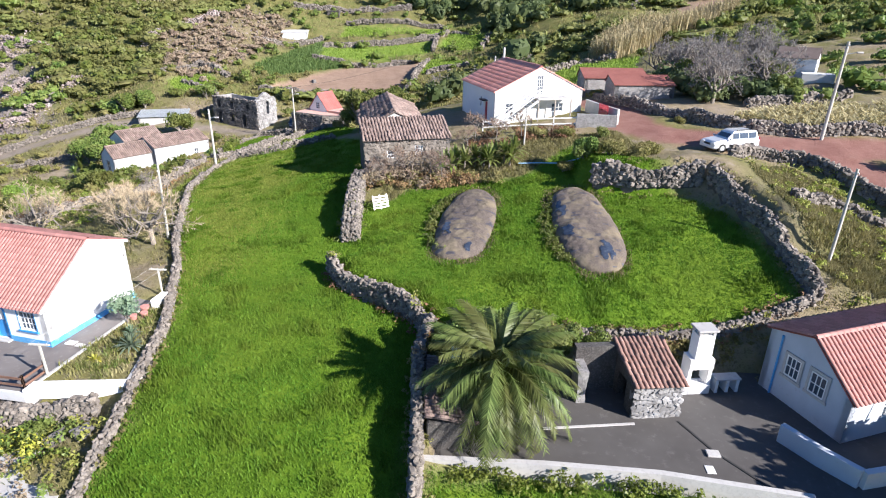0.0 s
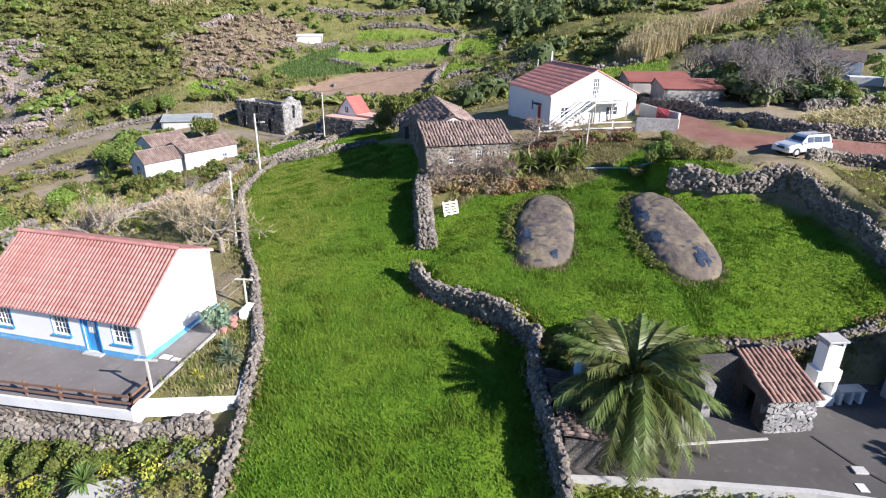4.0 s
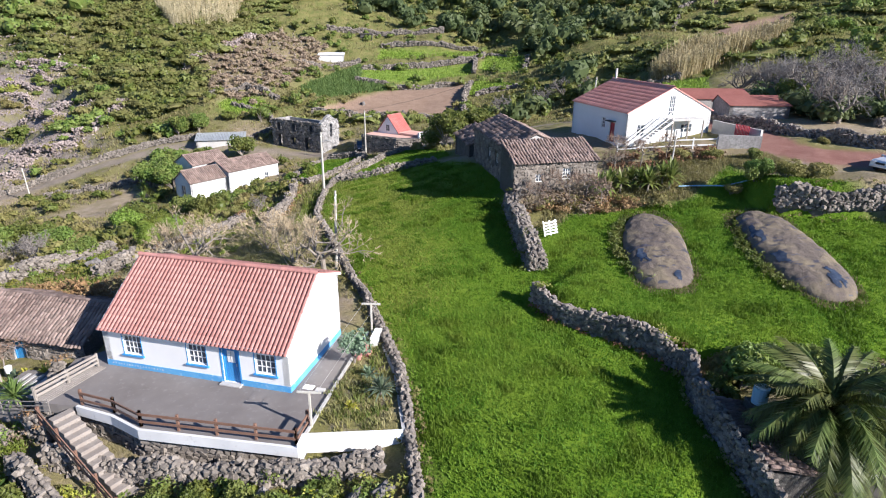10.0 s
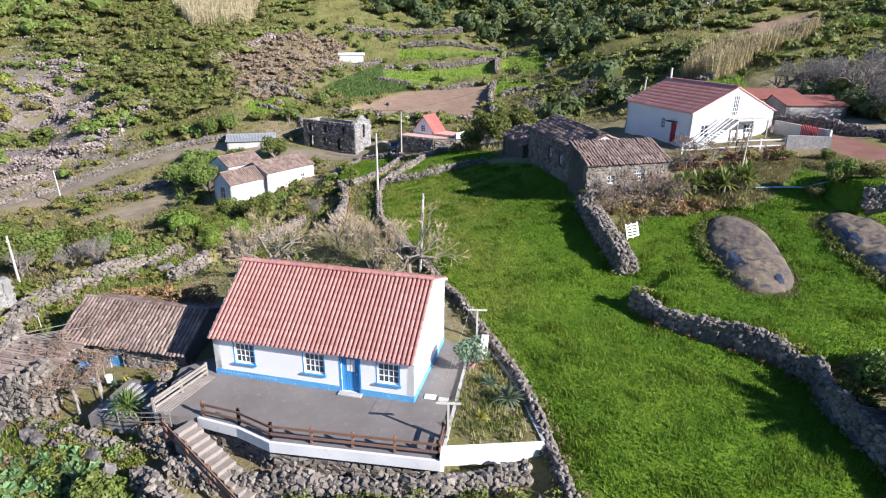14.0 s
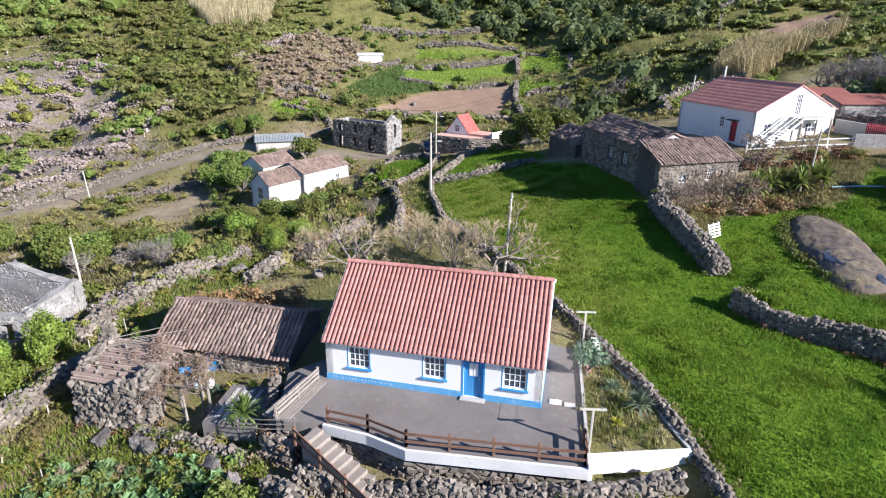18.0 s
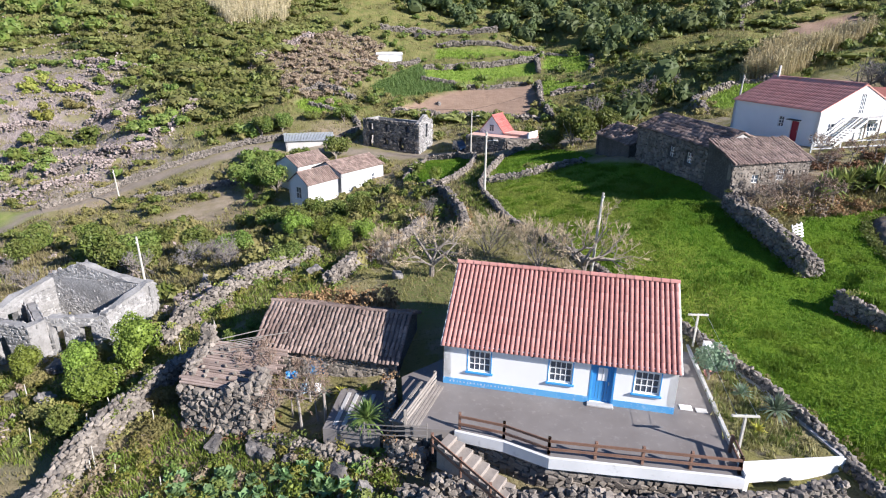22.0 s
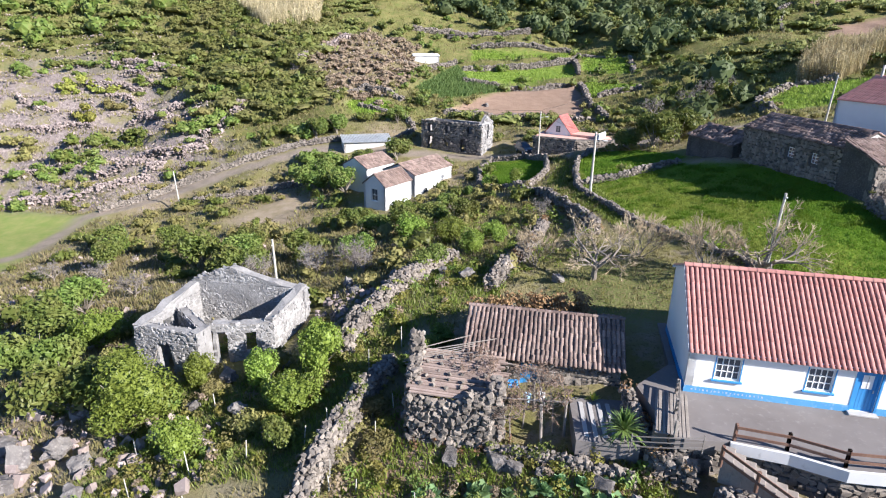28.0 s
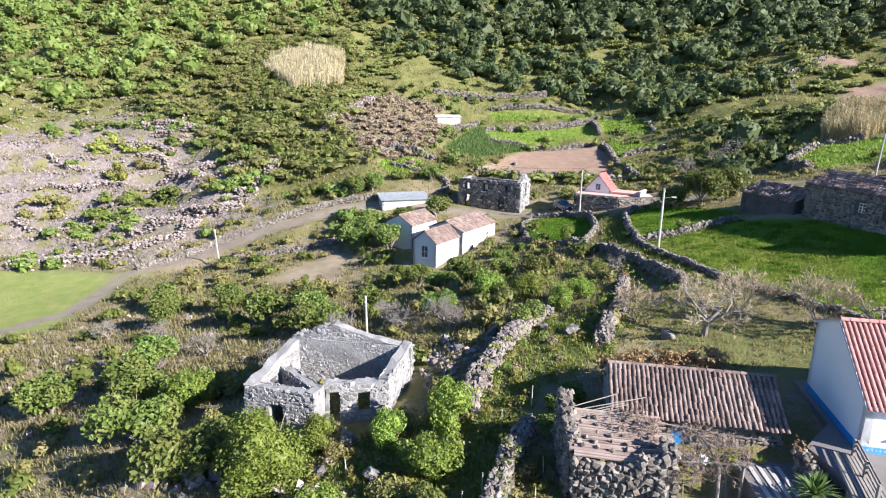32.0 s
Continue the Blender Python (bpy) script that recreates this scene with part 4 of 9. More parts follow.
# ---- the white and blue house ----
HL, HD = 10.75, 6.3
house = thing("house", pose(-33.08, 28.58, 0, 0, 0, -10.13), "white limewashed cottage with blue plinth, blue door and red tile roof", "house")
P = [(0, 0), (HL, 0), (HL, HD), (0, HD)]
Z_F, Z_R, Z_B, Y_R = 2.32, 4.9, 3.9, 3.7
WINS = [(1.2, 2.3, 0.85, 1.98), (5.05, 6.13, 0.85, 1.98), (8.9, 10.02, 0.85, 1.98)]
wall_panel(house, P[0], P[1], 0.0, Z_F, WINS + [(7.02, 7.98, 0.06, 2.12)], 0.35)
wall_panel(house, P[1], P[2], 0.0, Z_F, (), 0.35, cap=[(0, Z_F), (HD, Z_F), (HD, Z_B), (Y_R, Z_R)])
wall_panel(house, P[2], P[3], 0.0, Z_B, (), 0.35)
wall_panel(house, P[3], P[0], 0.0, Z_F, (), 0.35, cap=[(0, Z_F), (HD, Z_F), (HD - Y_R, Z_R), (0, Z_B)])
for w in WINS:
    window(house, P[0], P[1], *w, 4, 3, sill_mat=M_BLUE)
    for s in (w[0] - 0.05, w[1]):
        part("window_surround", boxes((s, -0.012, w[2], s + 0.05, 0.05, w[3] + 0.05), bevel=0.005), M_BLUE, house)
plank_door(house, P[0], P[1], 7.02, 7.98, 0.06, 2.12, M_BLUE, True)
part("door_surround", boxes((6.94, -0.015, 0.0, 7.02, 0.06, 2.2), (7.98, -0.015, 0.0, 8.06, 0.06, 2.2), (7.02, -0.015, 2.12, 7.98, 0.06, 2.2)), M_BLUE, house)
part("doorstep", boxes((6.9, -0.32, 0.0, 8.1, 0.0, 0.09), bevel=0.015), M_GREYCONC, house)
part("plinth", boxes((-0.02, -0.02, 0, 6.94, 0.0, 0.34), (8.06, -0.02, 0, HL + 0.02, 0.0, 0.34)), M_PALEBLUE, house, "worn pale blue plinth band")
part("plinth", boxes((HL, 0.0, 0, HL + 0.02, HD, 0.34)), M_PALEBLUE, house, "worn pale blue plinth band")
part("plinth", boxes((-0.02, 0, 0, 0.0, HD, 0.34)), M_BLUE, house)
part("plinth_letters", boxes(*[(0.3 + i * 0.17 + 0.02 * (i % 3), -0.024, 0.14, 0.38 + i * 0.17, -0.02, 0.22) for i in range(19)]), M_PALEMARK, house, "faded white marks on the plinth")["kind"] = "stuff"
OV = 0.22
slope_f = Vector((0, Y_R + OV, (Z_R - Z_F) * (Y_R + OV) / Y_R))
tile_roof(house, (-0.12, -OV, Z_R - slope_f.z + 0.06), (1, 0, 0), slope_f, HL + 0.2, slope_f.length, 0.235, 0.5, M_TILE, M_TILES, M_DECK, 300, 0, "pinkish red barrel tile roof slope", rise=0.7)
slope_b = Vector((0, -(HD - Y_R + OV), (Z_R - Z_B) * (HD - Y_R + OV) / (HD - Y_R)))
tile_roof(house, (HL + 0.08, HD + OV, Z_R - slope_b.z + 0.06), (-1, 0, 0), slope_b, HL + 0.2, slope_b.length, 0.235, 0.5, M_TILE, M_TILES, M_DECK, 0)
ridge_row(house, (-0.12, Y_R, Z_R + 0.1), (HL + 0.08, Y_R, Z_R + 0.1), M_TILES, 0.15)
bm = bmesh.new()
for x0, x1 in ((HL - 0.05, HL + 0.10),):
    beam(bm, (HL + 0.03, -OV, Z_R - slope_f.z + 0.02), (HL + 0.03, Y_R, Z_R + 0.02), 0.16, 0.12)
    beam(bm, (HL + 0.03, Y_R, Z_R + 0.02), (HL + 0.03, HD + OV, Z_R - slope_b.z + 0.02), 0.16, 0.12)
part("verge", bm, M_WHITE, house)
bm = bmesh.new()
beam(bm, (-0.06, -OV, Z_R - slope_f.z + 0.02), (-0.06, Y_R, Z_R + 0.02), 0.12, 0.12)
beam(bm, (-0.06, Y_R, Z_R + 0.02), (-0.06, HD + OV, Z_R - slope_b.z + 0.02), 0.12, 0.12)
part("verge", bm, M_WHITE, house)
part("cornice", boxes((-0.05, -0.14, Z_F - 0.10, HL + 0.05, 0.0, Z_F + 0.0), bevel=0.03), M_WHITE, house)
part("outdoor_lamp", boxes((4.2, -0.1, 2.06, 4.32, 0.0, 2.16), bevel=0.02), M_BLACK, house)

# terrace, planter, stair
TERRACE = [(-33.4, 24.9), (-32.3, 24.9), (-30.3, 24.35), (-28.5, 23.45), (-21.0, 22.75), (-20.85, 24.3), (-19.9, 32.5), (-19.6, 36.2), (-22.5, 36.6), (-32.2, 35.6), (-33.0, 31), (-35.2, 28.9), (-34.6, 25)]
part_ob = part("terrace", prism(TERRACE, -0.5, 0.0), M_CONC, None)
tagged(part_ob, "dark grey concrete terrace before the cottage", "terrace", kind="structure")


FOOTING = [(-33.4, 25.0), (-32.3, 25.0), (-30.3, 24.45), (-28.5, 23.55), (-21.0, 22.85), (-20.5, 24.3), (-19.9, 32.5), (-19.6, 36.0), (-22.5, 36.4), (-32.0, 35.4), (-32.8, 31), (-35.0, 28.9), (-34.5, 25.1)]
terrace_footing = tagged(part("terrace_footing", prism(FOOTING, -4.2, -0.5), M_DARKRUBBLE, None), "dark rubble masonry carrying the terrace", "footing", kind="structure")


def low_wall(name, line, z0, z1, w, mat, label, category="wall"):
    ob = thing(name, pose(0, 0, 0), label, category, kind="structure")
    bm = bmesh.new()
    left, right = [], []
    for i, (x, y) in enumerate(line):
        d = Vector((0, 0))
        if i:
            d += (Vector(line[i]) - Vector(line[i - 1])).normalized()
        if i < len(line) - 1:
            d += (Vector(line[i + 1]) - Vector(line[i])).normalized()
        d.normalize()
        left.append((x - d.y * w / 2, y + d.x * w / 2))
        right.append((x + d.y * w / 2, y - d.x * w / 2))
    ring = left + right[::-1]
    bm.free()
    part("masonry", prism(ring, z0, z1), mat, ob)
    return ob


low_wall("terrace_wall", [(-32.4, 24.85), (-30.3, 24.25), (-28.5, 23.35), (-20.95, 22.65)], -0.48, 0.03, 0.14, M_OLDWHITE, "whitewashed retaining wall under the terrace fence")
low_wall("planter_wall", [(-20.9, 22.6), (-20.9, 23.3), (-16.5, 23.9)], -0.75, 0.22, 0.18, M_WHITE, "white planter wall with grey coping")
low_wall("planter_kerb", [(-16.5, 24.0), (-17.5, 28.5), (-19.2, 33.0)], -0.6, 0.18, 0.16, M_GREYCONC, "grey planter kerb beside the meadow wall")
low_wall("planter_kerb", [(-20.85, 23.4), (-20.5, 26.5), (-19.75, 33.0)], -0.4, 0.16, 0.14, M_GREYCONC, "grey planter kerb beside the terrace")
PLANTER = [(-20.75, 23.5), (-16.6, 24.1), (-17.6, 28.6), (-19.2, 32.8), (-19.7, 32.8), (-20.4, 26.5)]
tagged(part("planter_soil", prism(PLANTER, -0.9, 0.08), M_GROUND, None), "weedy soil bed with low grass", "soil", kind="structure")


def rail_fence(name, line, h, mat, label, step=1.6, rails=(0.45, 0.75), thin=1.0):
    """Posts and two rails along a line of (x, y, z)."""
    ob = thing(name, pose(0, 0, 0), label, "fence", kind="")
    for a, b in zip(line, line[1:]):
        a, b = Vector(a), Vector(b)
        n = max(1, round((b - a).length / step))
        for i in range(n + 1):
            p = a + (b - a) * i / n
            k = 0.06 * thin
            bm = boxes((p.x - k, p.y - k, p.z, p.x + k, p.y + k, p.z + h), bevel=0.012 * thin)
            part("post", bm, mat, ob)
        for r in rails:
            bm = bmesh.new()
            d = (b - a).normalized()
            s = d.cross(Vector((0, 0, 1))).normalized() * 0.08 * thin
            beam(bm, a + Vector((0, 0, r)) + s, b + Vector((0, 0, r)) + s, 0.045 * thin, 0.12 * thin)
            part("rail", bm, mat, ob)
    return ob


rail_fence("terrace_fence", [(-32.2, 25.0, 0), (-30.3, 24.5, 0), (-28.5, 23.6, 0), (-21.1, 22.9, 0), (-20.95, 24.2, 0)], 0.85, M_WOOD, "brown timber post-and-rail fence along the terrace", 1.75, (0.32, 0.7))
rail_fence("landing_fence", [(-34.6, 25.1, 0), (-33.5, 28.3, 0)], 0.8, M_GREYWOOD, "bleached timber railing beside the striped landing", 1.7, (0.3, 0.55, 0.75))
# landing beside the cottage: railing shadows on concrete, shaped as planks and gaps
landing = thing("timber_landing", pose(-35.4, 25.4, 0.02, 0, 0, -17), "bleached slats in place of railing shadows striping the concrete landing", "decking")
for i in range(9):
    part("plank", boxes((0.05 + i * 0.16, 0, -0.05, 0.17 + i * 0.16, 3.4, 0.0), bevel=0.006), M_GREYWOOD, landing)
part("joist", boxes((0, 0.4, -1.4, 1.5, 0.55, -0.055)), M_GREYWOOD, landing)
part("joist", boxes((0, 2.8, -1.4, 1.5, 2.95, -0.055)), M_GREYWOOD, landing)
tagged(part("path_slab", prism([(-38.5, 25.8), (-35.8, 25.5), (-35.4, 28.9), (-38.3, 29.1)], -3.2, -0.9), M_CONC, None), "dark cement path between shed and landing", "path", kind="structure")
# four narrow grey strips side by side on the slab
for i in range(4):
    bm = boxes((i * 0.42, 0, -0.06, i * 0.42 + 0.2, 2.6, 0.0), bevel=0.01)
    bm.transform(pose(-38.1, 26.1, -0.86, 0, 0, -4))
    tagged(part("paving_strip", bm, M_GREYCONC, None), "narrow grey strip lying on the path slab", "paving", "paving strips")
rail_fence("path_railing", [(-36.4, 25.0, -0.75), (-35.0, 24.7, -0.55), (-33.6, 24.6, -0.4)], 0.9, M_GREYTWIG, "thin grey metal railing beside the striped landing", 1.0, (0.3, 0.55, 0.8), 0.38)
# stair down from the terrace
M_STEP = surface("worn_brown_stone_steps", (0.24, 0.21, 0.185), (0.30, 0.27, 0.24), (0.15, 0.13, 0.12), 1.2, 9, 0.9, 0.4, 0.01)
stair = thing("stair", pose(0, 0, 0), "grey stone steps going down below the terrace wall", "stairs")
s0, s1, n_steps = Vector((-32.9, 24.3, 0.0)), Vector((-27.9, 21.6, -2.5)), 14
run = (s1 - s0) / n_steps
side = Vector((-(s1 - s0).y, (s1 - s0).x, 0)).normalized()
for i in range(n_steps):
    p = s0 + run * i
    bm = bmesh.new()
    m = Matrix.Translation(p) @ Matrix.Rotation(math.atan2(run.y, run.x), 4, "Z")
    box(bm, 0, -0.5, -1.2, math.hypot(run.x, run.y) + 0.02, 0.5, -0.04, 0.02, m)
    part("step", bm, M_STEP, stair)
rail_fence("stair_rail", [(-33.3, 23.6, -0.2), (-28.5, 21.0, -2.7)], 1.0, M_WOOD, "brown timber handrail beside the stone steps", 1.6, (0.5, 0.92))
# ---- other buildings ----
def gable_house(name, m, L, D, z0, ze, zr, label, wall_mat=M_WHITE, yr=None, zb=None, tile=(0.28, 0.45), mats=(M_TILE, M_TILES, M_DECK), pieces=0, jitter=0.0,
                front=(), right=(), back=(), left=(), doors=(), over=0.2, ragged=0.0, sill=None, sheet=None, thick=0.35, category="house", group="", rise=1.0):
    """Walls, gables and a two-sided roof; x runs along the ridge. front, right, back, left: windows (s0, s1, z0, z1, nx, ny); doors: (side, s0, s1, z0, z1, material)."""
    ob = thing(name, m, label, category, group)
    yr, zb = D / 2 if yr is None else yr, ze if zb is None else zb
    c = [(0, 0), (L, 0), (L, D), (0, D)]
    lo = min(ze, zb)
    sides = {"front": (c[0], c[1], ze, None, front), "right": (c[1], c[2], lo, [(0, lo), (D, lo), (D, zb), (yr, zr), (0, ze)], right),
             "back": (c[2], c[3], zb, None, back), "left": (c[3], c[0], lo, [(0, lo), (D, lo), (D, ze), (D - yr, zr), (0, zb)], left)}
    for key, (a, b, top, cap, wins) in sides.items():
        ds = [d for d in doors if d[0] == key]
        if cap:
            cap = [p for i, p in enumerate(cap) if i == 0 or (abs(p[0] - cap[i - 1][0]) + abs(p[1] - cap[i - 1][1])) > 1e-3]
            if abs(cap[-1][1] - lo) < 1e-3 and abs(cap[-1][0]) < 1e-3:
                cap = cap[:-1]
        inner = [w for w in wins if w[3] <= top + 0.01]
        wall_panel(ob, a, b, z0, top, [w[:4] for w in inner] + [d[1:5] for d in ds], thick, wall_mat, cap, ragged=ragged)
        for w in wins:
            if w[4]:
                window(ob, a, b, *w[:4], w[4], w[5], sill_mat=sill, depth=0.08 if w in inner else -0.05)
        for d in ds:
            if d[5]:
                plank_door(ob, a, b, *d[1:5], d[5])
    sf = Vector((0, yr + over, (zr - ze) * (yr + over) / yr))
    sb = Vector((0, -(D - yr + over), (zr - zb) * (D - yr + over) / (D - yr)))
    for o, xd, s in (((-0.12, -over, zr - sf.z + 0.07), (1, 0, 0), sf), ((L + 0.12, D + over, zr - sb.z + 0.07), (-1, 0, 0), sb)):
        if sheet:
            nn = Vector(xd).cross(s).normalized()
            mm = Matrix(((xd[0], s.normalized().x, nn.x, o[0]), (xd[1], s.normalized().y, nn.y, o[1]), (xd[2], s.normalized().z, nn.z, o[2]), (0, 0, 0, 1)))
            bm = boxes((0, 0, -0.05, L + 0.24, s.length, 0.02))
            bm.transform(mm)
            part("roof", bm, sheet, ob)
        else:
            tile_roof(ob, o, xd, s, L + 0.24, s.length, *tile, *mats, pieces if xd[0] > 0 else 0, jitter, rise=rise)
    if not sheet:
        ridge_row(ob, (-0.12, yr, zr + 0.08), (L + 0.12, yr, zr + 0.08), mats[1], 0.14)
    return ob


OLD = (M_OLDTILE, M_OLDTILES, M_OLDDECK)
# white house by the red road
wh = gable_house("house", pose(-2.53, 73.15, 6.2, 0, 0, -70), 11.2, 9.85, -1.2, 3.3, 5.65, "white two-storey house with red tile roof and outside stair", M_WHITE, tile=(0.34, 0.6), mats=(M_BRICKTILE, M_BRICKTILE, M_BRICKTILE), rise=0.3,
                 front=[(6.4, 7.1, 1.2, 2.3, 2, 3)], right=[(1.2, 2.1, 0.9, 2.1, 2, 3), (6.4, 7.7, 1.1, 2.0, 3, 2), (4.55, 5.3, 2.9, 4.9, 3, 5)],
                 doors=[("front", 8.1, 9.0, 0.0, 2.0, M_REDPAINT), ("right", 5.0, 5.8, 0.0, 2.0, M_WINDOW)])
part("door_hood", boxes((7.9, -0.6, 2.1, 9.2, 0.0, 2.2), bevel=0.02), M_DARKRUBBLE, wh)
m_gable = Matrix(((0, -1, 0, 11.2), (1, 0, 0, 0), (0, 0, 1, 0), (0, 0, 0, 1)))  # s along the gable, +y outward is negative


def gable_part(name, bm, mat, label=""):
    bm.transform(m_gable)
    return part(name, bm, mat, wh, label)


gable_part("landing", boxes((4.2, -1.5, 2.55, 8.0, -0.02, 2.7)), M_GREYCONC)
for s in (4.25, 6.1, 7.9):
    gable_part("landing_post", boxes((s - 0.06, -1.5, -0.8, s + 0.06, -1.38, 2.55)), M_GREYWOOD)
    gable_part("rail_post", boxes((s - 0.04, -1.5, 2.7, s + 0.04, -1.42, 3.6)), M_WINDOW)
for z in (3.0, 3.3, 3.58):
    gable_part("landing_rail", boxes((4.2, -1.49, z, 8.0, -1.44, z + 0.06)), M_WINDOW)
    gable_part("landing_rail", boxes((7.93, -1.44, z, 7.98, -0.02, z + 0.06)), M_WINDOW)
for i in range(12):
    gable_part("step", boxes((0.35 + i * 0.32, -1.45, 0.02 + i * 0.21, 0.75 + i * 0.32, -0.35, 0.09 + i * 0.21)), M_GREYCONC)
for y in (-1.48, -0.32):
    bm = bmesh.new()
    beam(bm, (0.3, y, -0.1), (4.2, y, 2.5), 0.08, 0.2)
    gable_part("stringer", bm, M_WINDOW)
    for h in (0.55, 0.95):
        bm = bmesh.new()
        beam(bm, (0.3, y, -0.1 + h), (4.2, y, 2.6 + h), 0.06, 0.08)
        gable_part("stair_rail", bm, M_WINDOW)
part("chimney_pipe", boxes((0.6, 4.7, 5.2, 0.8, 4.9, 6.9)), M_GREYCONC, wh)

# terrace edge fence, low walls and red gate of the white house
rail_fence("yard_fence", [(0.2, 61.0, hz(0.2, 61.0)), (5, 60.4, hz(5, 60.4)), (9.4, 60.2, hz(9.4, 60.2))], 1.1, M_WINDOW, "white painted fence before the white house", 2.2, (0.4, 0.95))
low_wall("yard_wall", [(9.4, 60.1), (13.2, 59.6)], hz(11, 60) - 1.2, hz(11, 60) + 1.1, 0.4, M_RUBBLE, "pale rubble wall beside the white house")
low_wall("ramp_wall", [(11.2, 66.5), (12.2, 63), (13.4, 60.2)], hz(12, 63) - 1.0, hz(12, 63) + 1.4, 0.25, M_GREYCONC, "grey cement wall beside the road")
gate = thing("gate", pose(11.6, 62.6, hz(12, 62.6) + 0.1, 0, 0, -72), "dark red slatted metal gate", "gate")
for i in range(10):
    part("slat", boxes((i * 0.2, 0.3, 0, i * 0.2 + 0.12, 0.34, 1.5)), M_REDPAINT, gate)

# old farmhouse: front lean-to, long house, ruined wing
farm = gable_house("farmhouse", pose(-13.9, 69.0, 3.0, 0, 0, -77), 13.0, 5.7, -1.5, 3.9, 5.15, "old dark stone farmhouse with weathered tile roof", M_DARKRUBBLE, tile=(0.3, 0.5), mats=OLD, pieces=0,
                   jitter=0.10, front=[(6.6, 7.4, 1.9, 2.9, 2, 3), (9.6, 10.4, 1.9, 2.9, 2, 3)], ragged=0.05, thick=0.5, category="house")
part("gable_plaster", (lambda b: (b.faces.new([b.verts.new(q) for q in ((13.06, 0.15, 3.75), (13.06, 5.55, 3.75), (13.06, 2.85, 5.05))]), b)[1])(bmesh.new()), M_GREYCONC, farm, "pale plastered gable")
lean = thing("farmhouse_wing", pose(-10.35, 52.75, 3.0, 0, 0, 19.0), "low stone front wing with weathered tile lean-to roof", "house")
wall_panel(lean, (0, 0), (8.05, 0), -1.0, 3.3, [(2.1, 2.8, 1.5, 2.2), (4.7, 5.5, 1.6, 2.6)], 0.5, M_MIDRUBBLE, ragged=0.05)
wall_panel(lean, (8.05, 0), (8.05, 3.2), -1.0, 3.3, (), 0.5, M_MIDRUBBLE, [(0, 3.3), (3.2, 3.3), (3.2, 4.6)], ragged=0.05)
# Left wall turns from the sun: its shade is in the darker rubble.
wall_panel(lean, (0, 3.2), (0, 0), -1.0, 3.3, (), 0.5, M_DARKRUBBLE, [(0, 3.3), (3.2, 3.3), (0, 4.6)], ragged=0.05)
window(lean, (0, 0), (8.05, 0), 2.1, 2.8, 1.5, 2.2, 2, 2)
window(lean, (0, 0), (8.05, 0), 4.7, 5.5, 1.6, 2.6, 3, 3)
tile_roof(lean, (-0.15, -0.3, 3.25), (1, 0, 0), (0, 3.6, 1.45), 8.35, 3.88, 0.3, 0.5, *OLD, 300, 0.10, "weathered grey-brown tile slope")
wing = gable_house("ruined_wing", pose(-16.4, 78.0, 1.6, 0, 0, -77), 8.5, 5.0, -1.5, 3.0, 4.2, "collapsed stone wing with sagging tile roof", M_DARKRUBBLE, tile=(0.32, 0.5), mats=OLD, jitter=0.22, ragged=0.12, thick=0.5, category="ruin")

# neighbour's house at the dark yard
nh = gable_house("house", pose(18.1, 24.4, -1.3, 0, 0, 22.4), 11, 5.0, -0.8, 2.35, 4.3, "small whitewashed house with red tile roof, walls stained and tinted for shade", M_SHADYWHITE, yr=2.5, zb=3.5, tile=(0.26, 0.42),
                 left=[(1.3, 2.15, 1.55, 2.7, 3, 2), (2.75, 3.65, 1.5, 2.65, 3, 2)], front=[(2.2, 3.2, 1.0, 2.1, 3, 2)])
for s, t in ((1.3, 2.15), (2.75, 3.65)):
    for q in ((s - 0.14, 1.5, s, 2.84), (t, 1.5, t + 0.14, 2.84), (s, 2.7, t, 2.84), (s - 0.2, 1.34, t + 0.2, 1.49)):
        part("window_surround", boxes((-0.07, 5.0 - q[2], q[1], 0.0, 5.0 - q[0], q[3])), M_GREYCONC, nh)
bm = bmesh.new()
beam(bm, (-0.06, 4.2, -0.1), (-0.06, 4.2, 3.5), 0.08, sides=8)
part("drainpipe", bm, M_PALEBLUE, nh)
tagged(part("yard", prism(YARD, -2.6, -1.3), M_YARD, None), "smooth cement yard with stains, darkened for shade", "yard", kind="structure")
low_wall("yard_front_wall", [(-1.3, 21.15), (4, 21.3), (9, 21.2), (15, 20.4)], -3.0, -0.85, 0.28, M_GREYCONC, "grey cement wall along the yard")
low_wall("yard_side_wall", [(15.3, 24.4), (16.3, 22.9), (17.4, 21.6)], -1.6, -0.35, 0.3, M_SHADYWHITE, "stained white parapet in the yard, tinted for shade")
low_wall("yard_side_wall", [(17.5, 21.6), (19.2, 22.1), (22, 22.7)], -1.6, -0.45, 0.3, M_OLDWHITE, "white parapet beside the small house")
low_wall("yard_drain", [(10.9, 25.3), (12.0, 23.2), (13.6, 21.2)], -1.4, -1.27, 0.10, M_BLACK, "dark drain strip across the yard")
tagged(part("manhole_cover", boxes((11.55, 22.85, -1.3, 12.15, 23.3, -1.2), bevel=0.02), M_GREYCONC, None), "square grey cement cover lying on the yard", "cover")
tagged(part("manhole_cover", boxes((11.2, 21.8, -1.3, 11.6, 22.3, -1.27), bevel=0.01), M_OLDWHITE, None), "pale square slab lying on the yard", "slab")
low_wall("yard_kerb", [(4.2, 24.1), (8.7, 24.9)], -1.4, -1.24, 0.12, M_GREYCONC, "pale kerb line across the yard")

